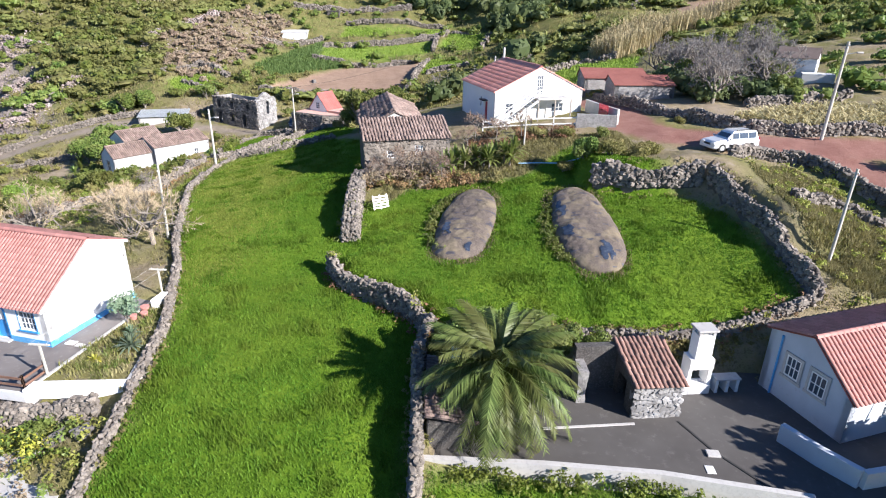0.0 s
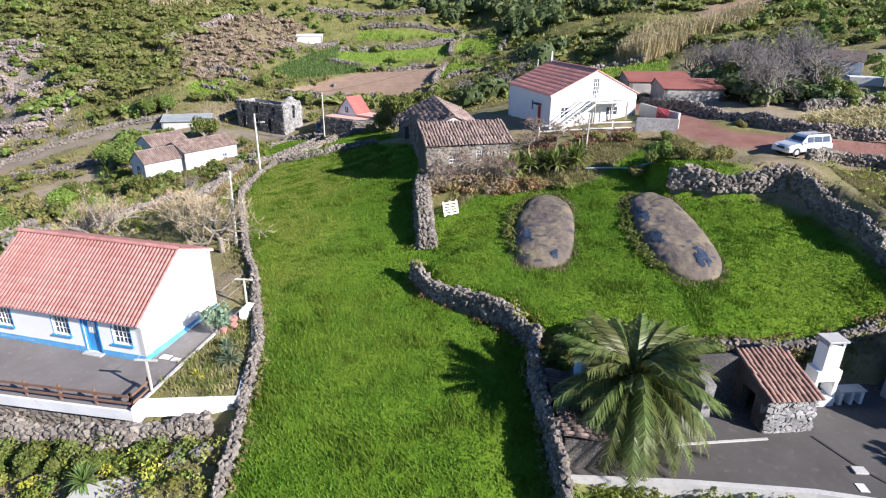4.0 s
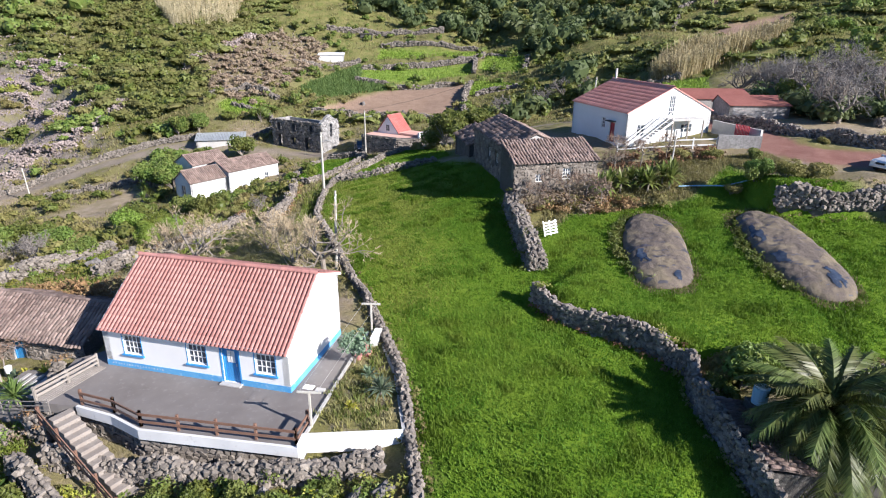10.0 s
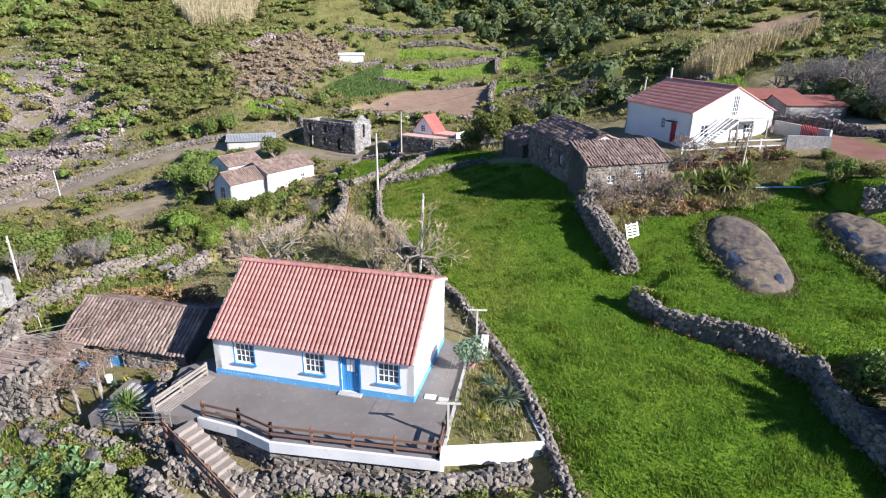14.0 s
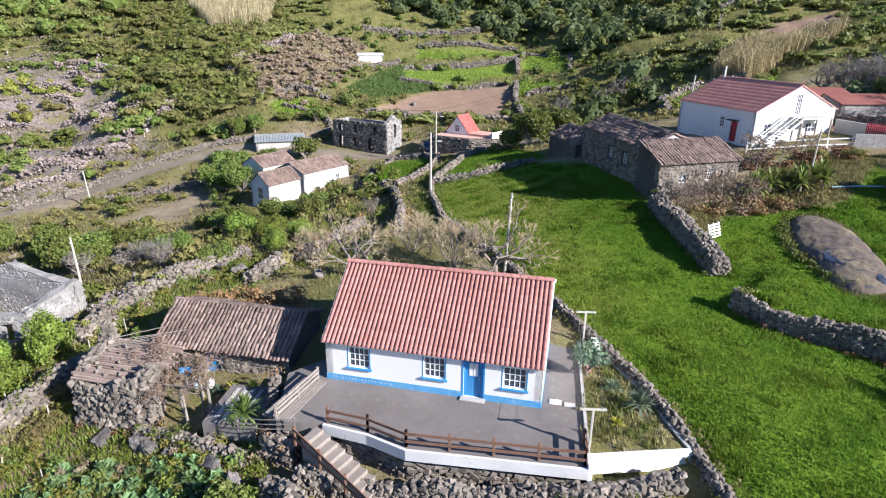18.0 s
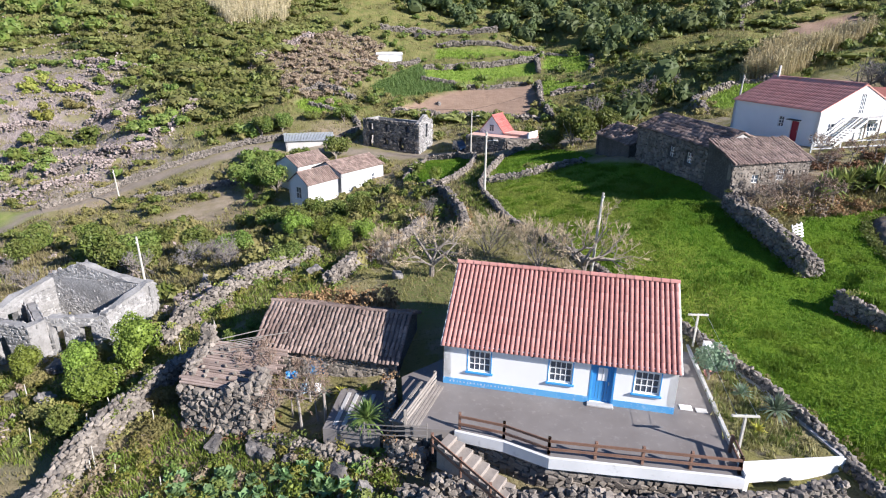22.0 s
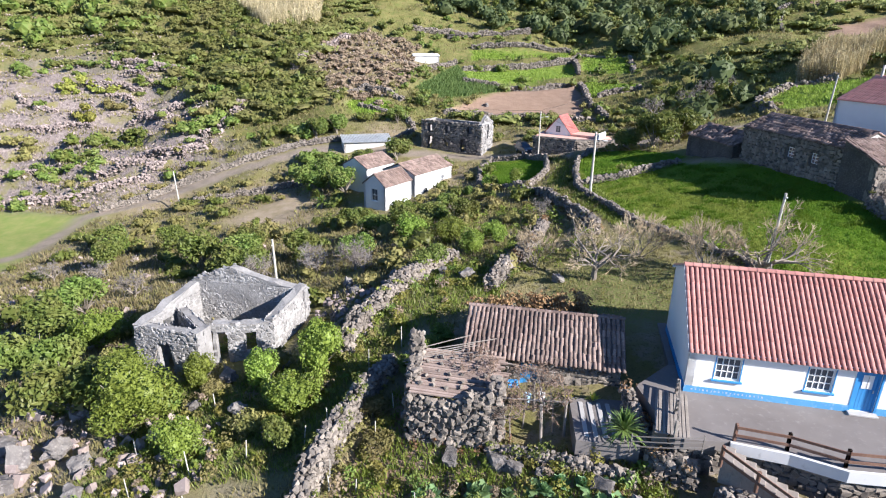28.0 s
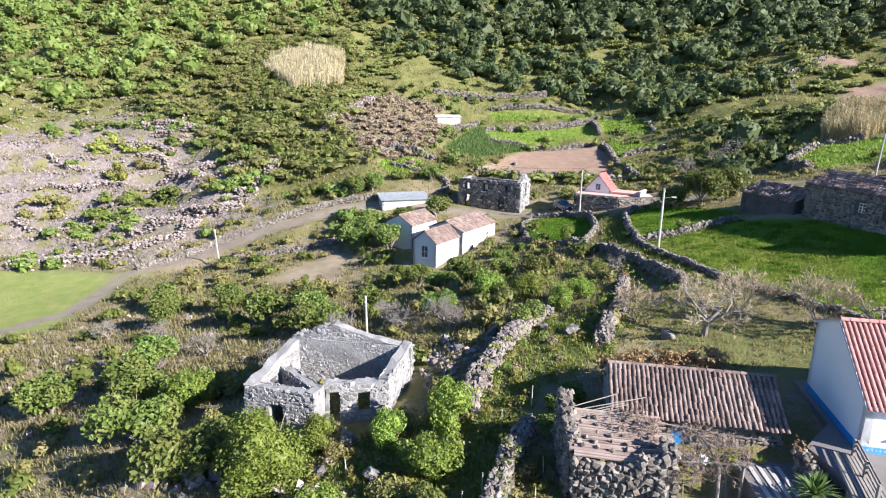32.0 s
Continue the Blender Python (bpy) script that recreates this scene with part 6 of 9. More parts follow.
# ---- dry stone walls ----
def stone_wall(line, h, w, stone, label, pieces=0, sink=0.25, seed=1, tilt=0.0, mats=(M_STONE, M_STONES), core=True, tumble=0.0):
    """A drystone wall along a line on the ground: an earth core, courses of stones on both faces, and a top row."""
    ob = thing("stone_wall", pose(0, 0, 0), label, "wall", "drystone walls", "structure")
    pts = along(line, stone * 0.92)
    r = np.random.default_rng(seed)
    xs, ys = np.array([p[0] for p in pts]), np.array([p[1] for p in pts])
    zs = height(xs, ys)
    hs = h * (1 + 0.45 * vnoise(xs + seed * 31, ys, 2.3, seed) + 0.4 * vnoise(xs, ys, 0.8, seed + 1))
    if core:
        bm = bmesh.new()
        prev = None
        for (x, y, dx, dy), z, hh in zip(pts, zs, hs):
            nx_, ny_ = -dy, dx
            k = w * 0.36
            cur = [bm.verts.new((x + nx_ * k, y + ny_ * k, z - 0.6)), bm.verts.new((x + nx_ * k * 0.8, y + ny_ * k * 0.8, z + hh - stone * 0.45)),
                   bm.verts.new((x - nx_ * k * 0.8, y - ny_ * k * 0.8, z + hh - stone * 0.45)), bm.verts.new((x - nx_ * k, y - ny_ * k, z - 0.6))]
            if prev:
                for a in range(3):
                    bm.faces.new((prev[a], prev[a + 1], cur[a + 1], cur[a]))
            else:
                bm.faces.new(cur)
            prev = cur
        bm.faces.new(prev[::-1])
        part("core", bm, M_CORE, ob)
    bat = Batch()
    places = []
    for (x, y, dx, dy), z, hh in zip(pts, zs, hs):
        yaw = math.atan2(dy, dx)
        courses = max(1, round(hh / (stone * 0.72)))
        for c in range(courses):
            zz = z - sink * 0.3 + (c + 0.5) * hh / courses
            half = w * 0.5 - 0.12 * w * c / courses
            for sgn in (-1, 1):
                off = sgn * (half - stone * 0.3)
                places.append((x - dy * off, y + dx * off, zz, yaw))
        across = max(1, round(w * 0.75 / stone))
        for c in range(across):
            off = ((c + 0.5) / across - 0.5) * w * 0.78
            places.append((x - dy * off, y + dx * off, z + hh - abs(off) * 0.12, yaw))
    for (x, y, dx, dy), z, hh in ((pts[0], zs[0], hs[0]), (pts[-1], zs[-1], hs[-1])):
        for c in range(max(1, round(hh / (stone * 0.72)))):
            for off in np.arange(-w * 0.35, w * 0.36, stone * 0.8):
                places.append((x - dy * off, y + dx * off, z + (c + 0.4) * stone * 0.72, math.atan2(dy, dx)))
    r.shuffle(places)
    for i, (x, y, z, yaw) in enumerate(places):
        s = stone * r.uniform(0.85, 1.25, 3) * np.array([1.1, 1.0, 0.92]) * r.choice([0.75, 1.0, 1.0, 1.3])
        x, y, z = x + r.normal() * stone * (0.12 + tumble), y + r.normal() * stone * (0.10 + tumble), z + r.normal() * stone * 0.08
        e = (r.normal() * 0.35, r.normal() * 0.35, yaw + r.normal() * 0.35)
        k = int(r.integers(0, 12))
        if i < pieces:
            t = child(new("stone", stone_mesh(k, mats[0])), ob)
            t.matrix_basis = Matrix.LocRotScale((x, y, z), Euler(e), Vector(s))
        else:
            bat.add(*(STONES if pieces else ROUGH_STONES)[k], rot3(*e) * s[None, :], (x, y, z))
    if bat.n:
        tagged(child(new("stones", bat.mesh("stones", mats[1])), ob), kind="stuff")
    return ob


D1 = "grey lava drystone wall along the meadow"
WALLS = [
    ([(-15.2, 17.5), (-15.6, 20.8), (-16.2, 23.9), (-17.3, 29), (-19.2, 33.6), (-20.6, 37), (-22.4, 40.3)], 0.45, 0.48, 0.30, D1 + " beside the planter", 300),
    ([(-22.4, 40.3), (-25.5, 47.5), (-28.8, 55.3), (-30.4, 64.9), (-30.9, 71)], 0.5, 0.5, 0.32, D1 + " beside the lane", 200),
    ([(-9.6, 37.1), (-8.0, 34.6), (-5.1, 32.9), (-3.2, 31.7), (-1.9, 30.1)], 1.4, 0.6, 0.34, "broad tumbled drystone wall end in the meadow", 200),
    ([(-1.9, 30.1), (-2.2, 28.5), (-2.3, 27.0), (-2.05, 25.0)], 1.45, 0.5, 0.34, "high dark drystone wall between meadow and yard", 150),
    ([(-2.05, 25.0), (-1.95, 24.2), (-1.6, 21.0), (-1.25, 17)], 1.5, 0.42, 0.34, "dark drystone wall along the yard", 150),
    ([(-9.1, 41.0), (-9.7, 44.5), (-10.1, 47.6), (-10.6, 52.0)], 1.3, 1.35, 0.36, "thick drystone wall end below the farmhouse", 300),
    ([(4.2, 30.0), (9.9, 30.4), (15.7, 31.7), (20.2, 33.1)], 0.45, 0.6, 0.32, "drystone retaining wall above the yard", 260),
    ([(20.4, 33.2), (20.0, 37.6), (18.9, 42.6), (17.6, 45.2)], 1.15, 0.65, 0.36, "high drystone wall at the field's edge", 300),
    ([(9.3, 46.8), (12, 45.8), (15.2, 45.5), (17.2, 45.6)], 1.45, 0.7, 0.42, "high drystone wall below the red road", 260),
    ([(-30.9, 71), (-25.2, 71.3), (-18.6, 73.6)], 0.8, 0.7, 0.4, "drystone wall across the top of the meadow", 0),
    ([(-30.8, 71), (-29.6, 79), (-27.5, 89), (-24.4, 94.2)], 1.0, 0.7, 0.42, "curving drystone wall beside the lane", 0),
    ([(-41.2, 98.3), (-41.7, 87.3), (-39.5, 80), (-35.7, 76.8), (-32.3, 85.1), (-31.4, 94.2), (-33.9, 99.5), (-39.3, 101.3), (-41.2, 98.3)], 0.9, 0.7, 0.42, "rounded drystone wall round the small green", 0),
    ([(-37.2, 75.6), (-34.4, 66), (-32.9, 58), (-32.4, 52)], 1.3, 0.8, 0.42, "dark drystone wall on the lane's lower side", 0),
    ([(-47.5, 32.4), (-48.5, 30.3), (-49.4, 27.7), (-50.1, 25.2), (-51, 20)], 1.2, 0.9, 0.36, "tumbled drystone wall between the gardens", 220),
    ([(-44.4, 47.5), (-46.2, 45.5), (-48.5, 40.6), (-50.0, 37.4), (-50.8, 34.6)], 1.0, 1.2, 0.40, "broken rubble wall beside the ruin", 220),
    ([(-36.4, 56), (-38.1, 49.9), (-40.3, 44.8), (-41.8, 41.0)], 0.9, 1.0, 0.40, "pale rubble wall in the garden", 150),
    ([(-45.9, 31.2), (-45.9, 27.9), (-44.0, 27.4), (-42.0, 27.1), (-41.9, 28.2)], 2.55, 0.7, 0.40, "rubble enclosure wall of the lean-to", 300),
    ([(-42.2, 26.6), (-40, 26.0), (-37.5, 25.2), (-36, 24.6)], 0.5, 0.5, 0.34, "low rubble wall above the kale bed", 120),
    ([(-34.4, 22.8), (-31.5, 20.9), (-28.6, 18.9)], 1.4, 0.7, 0.34, "dark drystone bank below the steps", 150),
    ([(-35.7, 28.4), (-35.2, 25.0), (-33.6, 24.4)], 1.2, 0.5, 0.34, "dark drystone bank beside the timber landing", 100),
    ([(-33.2, 23.3), (-29.2, 22.6), (-25, 22.2), (-21, 22.0), (-17.2, 22.6)], 1.0, 0.6, 0.36, "dark drystone footing below the white terrace wall", 260),
    ([(15.6, 70), (17.5, 65.7), (19.7, 61.8), (22.4, 59.2), (25.1, 57.2), (30, 56.5), (40, 56.6), (60, 57)], 1.0, 0.7, 0.42, "drystone wall along the upper side of the red road", 160),
    ([(13.6, 76), (15.6, 70)], 1.0, 0.7, 0.42, "drystone wall along the red road", 0),
    ([(20.4, 49.2), (23.4, 50.6), (26.3, 49.9), (27.9, 46.8), (29.6, 43.2), (33, 38)], 0.9, 0.7, 0.40, "drystone wall along the lower side of the red road", 140),
    ([(21.8, 41), (25, 42), (28, 40.6)], 0.8, 0.8, 0.4, "low rubble wall across the dry garden", 0),
    ([(-104, 95.7), (-94.7, 103.2), (-84.1, 108), (-73.9, 111.2), (-66, 112)], 1.2, 0.9, 0.5, "drystone wall above the village track", 0),
    ([(-88, 96.5), (-80, 96.8), (-74, 97.6), (-70, 98.4)], 1.2, 0.8, 0.5, "drystone wall beside the trodden yard", 0),
    ([(-58, 111.5), (-53.5, 117), (-57, 122.5), (-66, 127)], 1.0, 0.9, 0.55, "pale drystone wall above the ruin", 0),
    ([(28, 66.6), (33, 67.5), (40, 70)], 1.2, 0.9, 0.5, "dark drystone wall behind the dry lot", 0),
]
for i, (line, h, w, s, lab, k) in enumerate(WALLS):
    stone_wall(line, h * (1 if k else 0.8), w * (1 if k else 0.72), s * (0.64 if k else 0.66), lab, k, seed=i + 3, tumble=0.14)
FAR = [
    ([(-44.9, 165.9), (-30, 170), (-15, 173.9)], 1.6), ([(-44.5, 153.9), (-33, 151), (-17, 155.8)], 1.5), ([(-15.2, 163.7), (-14.8, 174), (-12.5, 180.6)], 1.4), ([(-16.5, 123), (-17, 139), (-15.6, 157)], 1.5),
    ([(-42.7, 184.2), (-28, 185.5), (-13, 186)], 1.3), ([(-11.7, 181.2), (-0.5, 175)], 1.3), ([(-2.5, 157.8), (-0.3, 174)], 1.3), ([(-47, 171.5), (-57, 166), (-62, 160)], 1.5), ([(-60, 190), (-46, 194), (-25, 196)], 1.6),
    ([(5, 101.4), (7, 112), (17, 121.5), (24, 119)], 1.5), ([(-48, 125.3), (-34.5, 124.2), (-18, 122)], 1.2), ([(-14, 141.6), (-4.6, 142.2)], 1.2), ([(36, 168), (42, 184), (60, 198)], 1.5), ([(38, 149), (46, 149), (60, 158)], 1.5),
    ([(-71, 129), (-66, 136), (-57, 131)], 1.2), ([(-140, 115), (-126, 113)], 0.9), ([(-128, 125), (-110, 121)], 1.0), ([(-145, 137), (-134, 133)], 1.0), ([(-112, 131), (-100, 129)], 1.2),
    ([(-132, 143), (-119, 142)], 1.1), ([(-128, 153), (-112, 151)], 1.3), ([(-128, 100.5), (-116, 101.5), (-107, 104.5), (-100, 110)], 1.6), ([(-97, 112), (-92, 120), (-90, 130)], 1.5), ([(-84, 146), (-80, 158), (-76, 172)], 1.6),
]
# broken terrace walls on the stony slope
for i in range(13):
    x, y = rng.uniform(-165, -96), rng.uniform(106, 160)
    if inside(np.array([x]), np.array([y]), STEPS)[0] > 6 and inside(np.array([x]), np.array([y]), PASTURE)[0] < -6:
        q, l_ = rng.normal() * 0.25 - 0.12, rng.uniform(7, 20)
        FAR.append(([(x, y), (x + l_ * 0.5, y + l_ * 0.5 * math.tan(q) + rng.normal() * 0.8), (x + l_, y + l_ * math.tan(q))], rng.uniform(0.9, 1.6)))
for i, (line, h) in enumerate(FAR):
    stone_wall(line, h * 0.8, 0.9, 0.42 if i < 15 else 0.38, "grey drystone terrace wall on the hillside", 0, seed=i + 60, tumble=0.25 if i < 15 else 0.8, mats=(M_STONE, M_STONES if i < 15 else M_SCREE))
# ---- plants ----
def tube(bm, a, b, r0, r1, sides=5):
    beam(bm, a, b, r0 * 1.414, None, sides, r1 / r0)


def bush_thing(name, radii, n, leaf, mat, label, seed, lobes=9, trunk=0.0, category="shrub", flat=0.2, long=1.6, low=-0.5):
    """A shrub or small tree: stems or a trunk with limbs, and a lumpy crown of single leaves."""
    ob = thing(name, pose(0, 0, 0), label, category)
    r = np.random.default_rng(seed)
    bm = bmesh.new()
    zc = trunk + radii[2] * 0.75
    if trunk:
        tube(bm, (0, 0, -0.4), (0.05, 0, trunk), 0.06 * radii[0] + 0.03, 0.045 * radii[0] + 0.02, 7)
    for i in range(8):
        q = r.uniform(0, 6.28)
        e = Vector((math.cos(q) * radii[0] * r.uniform(0.3, 0.75), math.sin(q) * radii[1] * r.uniform(0.3, 0.75), zc + radii[2] * r.uniform(-0.3, 0.6)))
        s = Vector((r.normal() * 0.1, r.normal() * 0.1, -0.2)) if not trunk else Vector((0.03, 0, trunk * r.uniform(0.6, 1)))
        tube(bm, s, e, 0.03 * radii[0] + 0.01, 0.008)
    part("trunk" if trunk else "branchwork", bm, M_BARK, ob)
    p, d = crown_points(n, radii, lobes, seed, 0.72, low)
    p[:, 2] += zc
    keep = p[:, 2] > -0.15
    v, f = leaves_at(p[keep], leaf, flat, long, d[keep], 0.8)
    cv, cf = crown_core(radii, lobes, seed, low, CAGE_FINE, 0.66)
    cv[:, 2] += zc
    f = np.concatenate([np.stack([f[:, 0], f[:, 1], f[:, 2]], 1), np.stack([f[:, 0], f[:, 2], f[:, 3]], 1), cf + len(v)])
    child(new("crown" if trunk else "foliage", fast_mesh("foliage", np.concatenate([v, cv]), f, mat)), ob)
    return ob


def placed(lib, spots, group="", rnd=None):
    """Copies of the library plants at (x, y, scale[, which])."""
    r = rnd or np.random.default_rng(5)
    for q in spots:
        src = lib[q[3]] if len(q) > 3 else lib[int(r.integers(0, len(lib)))]
        s = q[2] * r.uniform(0.9, 1.1)
        c = copy_thing(src, Matrix.LocRotScale((q[0], q[1], hz(q[0], q[1]) - 0.08), Euler((0, 0, r.uniform(0, 6.28))), Vector((s, s, s * r.uniform(0.85, 1.1)))))
        c.matrix_basis = Matrix.LocRotScale((q[0], q[1], hz(q[0], q[1]) - 0.08), Euler((0, 0, r.uniform(0, 6.28))), Vector((s, s, s * r.uniform(0.85, 1.1))))
        if group:
            c["group"] = group


def remove_sources(lib):
    for o in lib:
        for k in (*o.children_recursive, o):
            bpy.data.objects.remove(k)


SHRUBS = [bush_thing("shrub", (1.1, 1.0, 0.8), 2200, 0.10, M_LEAF, "dense green garden shrub among stones", 11),
          bush_thing("shrub", (1.2, 1.1, 0.75), 2200, 0.10, M_OLIVE, "olive green scrub bush on the rough ground", 12, 11),
          bush_thing("shrub", (1.0, 1.1, 0.95), 2200, 0.10, M_LEAF, "dense green garden shrub among stones", 13, 7),
          bush_thing("shrub", (1.3, 1.0, 0.6), 1900, 0.10, M_OLIVE, "olive green scrub bush on the rough ground", 14, 12)]
CITRUS = [bush_thing("citrus_tree", (1.2, 1.15, 1.15), 4600, 0.075, M_BRIGHT, "bright green citrus tree with rounded crown", 21, 12, 0.25, "tree", low=-0.95),
          bush_thing("citrus_tree", (1.0, 1.1, 1.3), 4000, 0.078, M_BRIGHT, "bright green citrus tree with rounded crown", 22, 11, 0.25, "tree", low=-0.95),
          bush_thing("citrus_tree", (1.1, 1.1, 1.4), 8200, 0.05, M_BRIGHT, "large bright green citrus tree before the roofless ruin", 23, 14, 0.2, "tree", low=-0.95)]
EVERGREEN = [bush_thing("tree", (1.6, 1.5, 1.3), 2800, 0.13, M_LEAF, "dark green broadleaf tree in the gardens", 31, 12, 0.4, "tree"),
             bush_thing("tree", (1.5, 1.7, 1.2), 2800, 0.13, M_LEAF, "leafy evergreen tree beside the stone walls", 32, 12, 0.4, "tree")]
# named places: by the ruin, the gardens, the lane and the yard
placed(CITRUS, [(-61.2, 30.6, 2.25, 2), (-55.0, 33.2, 1.0, 1), (-51.6, 33.6, 1.25, 1), (-52.6, 30.4, 1.3, 0), (-59.0, 33.9, 0.9, 1), (-45.0, 55.5, 1.3, 0), (-43.0, 50.5, 1.0, 1), (-41.0, 51.8, 1.0, 0), (-48.5, 57, 1.4, 0),
                (-36.8, 82.5, 0.9, 1), (-40.4, 84, 1.0, 0), (-70, 41, 1.4, 0), (-57.5, 27.6, 1.1, 1)], "citrus trees")
placed(EVERGREEN, [(-66, 32, 1.5), (-71.5, 37, 1.6), (-75, 44, 1.7), (-66, 59, 1.6), (-71, 61, 1.7), (-64, 54, 1.4), (-68, 66, 1.5), (-60, 60, 1.2), (-62, 91, 1.7), (-64.5, 96, 1.8), (-60.5, 99.5, 1.5), (-55.5, 104.0, 1.7), (-67.5, 99, 1.6), (-68, 95, 1.6),
                   (-49, 60, 1.2), (-53, 63, 1.1), (-56, 71, 1.2), (-51, 73, 1.1), (-47, 66, 1.1), (-45.5, 72, 1.0), (-43.5, 63, 1.1), (-18, 86, 1.9), (-14, 88, 1.9), (-20, 90.5, 1.5), (-68, 115, 1.5), (-71.5, 113.5, 1.6), (-57, 119, 1.4),
                   (-46, 45.5, 0.8), (-53.0, 52, 1.1), (-79, 70, 1.6), (-85, 66, 1.5), (-88, 74, 1.4), (-77, 50, 1.6), (-83, 45, 1.5)], "garden trees")
placed(SHRUBS, [(-52.5, 27.5, 1.0), (-54.5, 29, 1.0), (-58, 33, 0.8), (-63.5, 33.5, 1.2), (-66, 37, 1.2), (-69, 34, 1.0), (-45.7, 33.6, 1.0, 0), (-46.3, 32.2, 0.8), (-44.6, 35, 0.9), (-50, 22.5, 1.0), (-53, 22, 1.0), (-56, 23, 1.1), (-47.5, 27, 0.9, 3), (-48.0, 29.5, 0.8, 3),
                (-35.5, 21.5, 1.3, 0), (-33.2, 20.6, 1.1, 2), (-26.8, 21.2, 0.8, 0), (-25, 20.8, 0.9, 2), (-23, 20.6, 0.85, 0), (-21.5, 20.3, 0.8, 2), (-19.2, 21.4, 0.6, 0), (-27.5, 18.5, 1.0), (-24, 18, 1.0), (-30.6, 17.5, 1.1), (-38.2, 19.5, 1.0),
                (9, 50.2, 1.2), (11, 49.5, 1.3), (13, 49.3, 1.2), (10.5, 51.8, 1.0), (14.5, 51, 1.0), (7.5, 50.5, 0.9), (-1.0, 28.3, 1.2, 0), (-0.8, 29.6, 1.3, 1), (0.3, 29.2, 1.5, 2), (2.5, 29.9, 1.6, 0), (4, 29.8, 1.5, 2), (6, 29.9, 0.9, 0), (1.2, 29.4, 1.7, 2), (7.5, 29.8, 0.8), (5.2, 28.9, 1.0, 0),
                (-38.3, 36.2, 0.7), (-31, 74.5, 0.7), (-39, 60, 0.9), (-37, 64, 0.8), (-36, 70, 0.9), (-40.5, 68, 1.0), (-42, 76, 1.0), (-46, 79, 1.1), (-49, 78.5, 1.0), (-52, 77.5, 1.2), (-56, 78, 1.2), (-59.5, 80, 1.1), (-43, 82, 0.9),
                (12.5, 62.2, 0.6), (19.4, 60.6, 0.6, 1), (8, 57.5, 0.9), (5.5, 58.5, 1.0), (11.5, 56.5, 0.8), (-5.2, 60.2, 0.9), (14, 78, 0.9)], "garden shrubs")

# scattered scrub
BUILT = [[(-34.8, 22), (-34.8, 37), (-15, 37), (-15, 22)], [(-15, 49), (-18, 82), (-8, 82), (-1, 60), (-2, 52)], [(-5, 58), (-5, 76), (10, 80), (14, 66), (14, 58)], [(-66, 33), (-66, 43), (-53, 43), (-53, 35)], [(-47, 26), (-47, 36.5), (-34, 36), (-34, 26)],
         [(-60, 79), (-62, 97), (-50, 101), (-43, 95), (-52, 79)], [(-53, 108), (-52, 116), (-36, 111), (-39, 103)], [(-33, 99), (-30, 110), (-17, 106), (-19, 95)], [(-67, 105), (-67, 113), (-55, 116), (-55, 108)], [(11, 70), (11, 86), (24, 86), (24, 70)],
         YARD_HOLLOW, RUIN_GARDEN, KITCHEN_GARDEN]
OPEN = [MEADOW, UPPER_GREEN, LOOP, SOIL_FIELD, CROP, GREEN_1, GREEN_2, GREEN_3, GREEN_4, GREEN_5, GREEN_6, PASTURE, TAN_YARD, DRY_LOT, BROWN_FIELD, BROWN_STRIP, BACK_LAWN]


def scatter(poly, n, gap, seed, avoid=(), roads=True):
    r = np.random.default_rng(seed)
    px, py = [p[0] for p in poly], [p[1] for p in poly]
    x, y = r.uniform(min(px), max(px), n * 4), r.uniform(min(py), max(py), n * 4)
    ok = inside(x, y, poly) > 0
    for p in avoid:
        ok &= inside(x, y, p) < gap * 0.5
    if roads:
        for line in (VILLAGE_ROAD, LANE, RED_ROAD, RED_ROAD_EAST):
            ok &= near_line(x, y, line) > 2.6 + gap * 0.3
    x, y = x[ok][:n], y[ok][:n]
    return x, y


def far_plants(name, x, y, size, n_leaf, leaf, mat, label, seed, tall=1.0, sink=0.2):
    """A stand of far trees or scrub, each a lumpy crown of leaf clumps on a trunk."""
    r = np.random.default_rng(seed)
    z = height(x, y)
    V, F, k = [], [], 0
    trunks = Batch()
    for i in range(len(x)):
        s = size * r.uniform(0.6, 1.35)
        rad = np.array([s * r.uniform(0.8, 1.2), s * r.uniform(0.8, 1.2), s * tall * r.uniform(0.8, 1.2)])
        lob, sd = int(r.integers(5, 10)), int(r.integers(0, 10 ** 6))
        p, d = crown_points(n_leaf, rad, lob, sd, 0.86)
        up = d[:, 2] > -0.4
        p, d = p[up], d[up]
        at = np.array([x[i], y[i], z[i] + rad[2] * (0.75 - sink)])
        if size > 0.9:
            v, f = crown_core(rad, lob, sd)
            V.append(v + at)
            F.append(f + k)
            k += len(v)
        v, f = blades_at(p + at, leaf * s ** 0.3 * (1.25 if size > 0.9 else 1.1), d, 0.4)
        V.append(v)
        F.append(f + k)
        k += len(v)
    return tagged(new(name, fast_mesh(name, np.concatenate(V), np.concatenate(F), mat)), label, "trees", kind="stuff")


wx, wy = scatter(WOOD, 3000, 3, 71, OPEN + BUILT[:4])
lobe = (wy < 168) & (np.random.default_rng(77).uniform(0, 1, len(wx)) < 0.72)
wx, wy = wx[~lobe], wy[~lobe]
near_w = wy < 235
far_plants("far_woods", wx[near_w], wy[near_w], 3.5, 120, 0.36, M_DARKLEAF, "dark evergreen woods on the slope", 72, 1.0)
far_plants("far_woods", wx[~near_w], wy[~near_w], 5.0, 110, 0.62, M_DARKLEAF, "dark evergreen woods high on the slope", 73, 1.0)
sx, sy = scatter(WOOD, 480, 3, 74, OPEN + BUILT[:4])
far_plants("far_scrub", sx, sy, 2.4, 110, 0.32, M_LEAF, "lighter green trees among the woods", 75, 1.2)
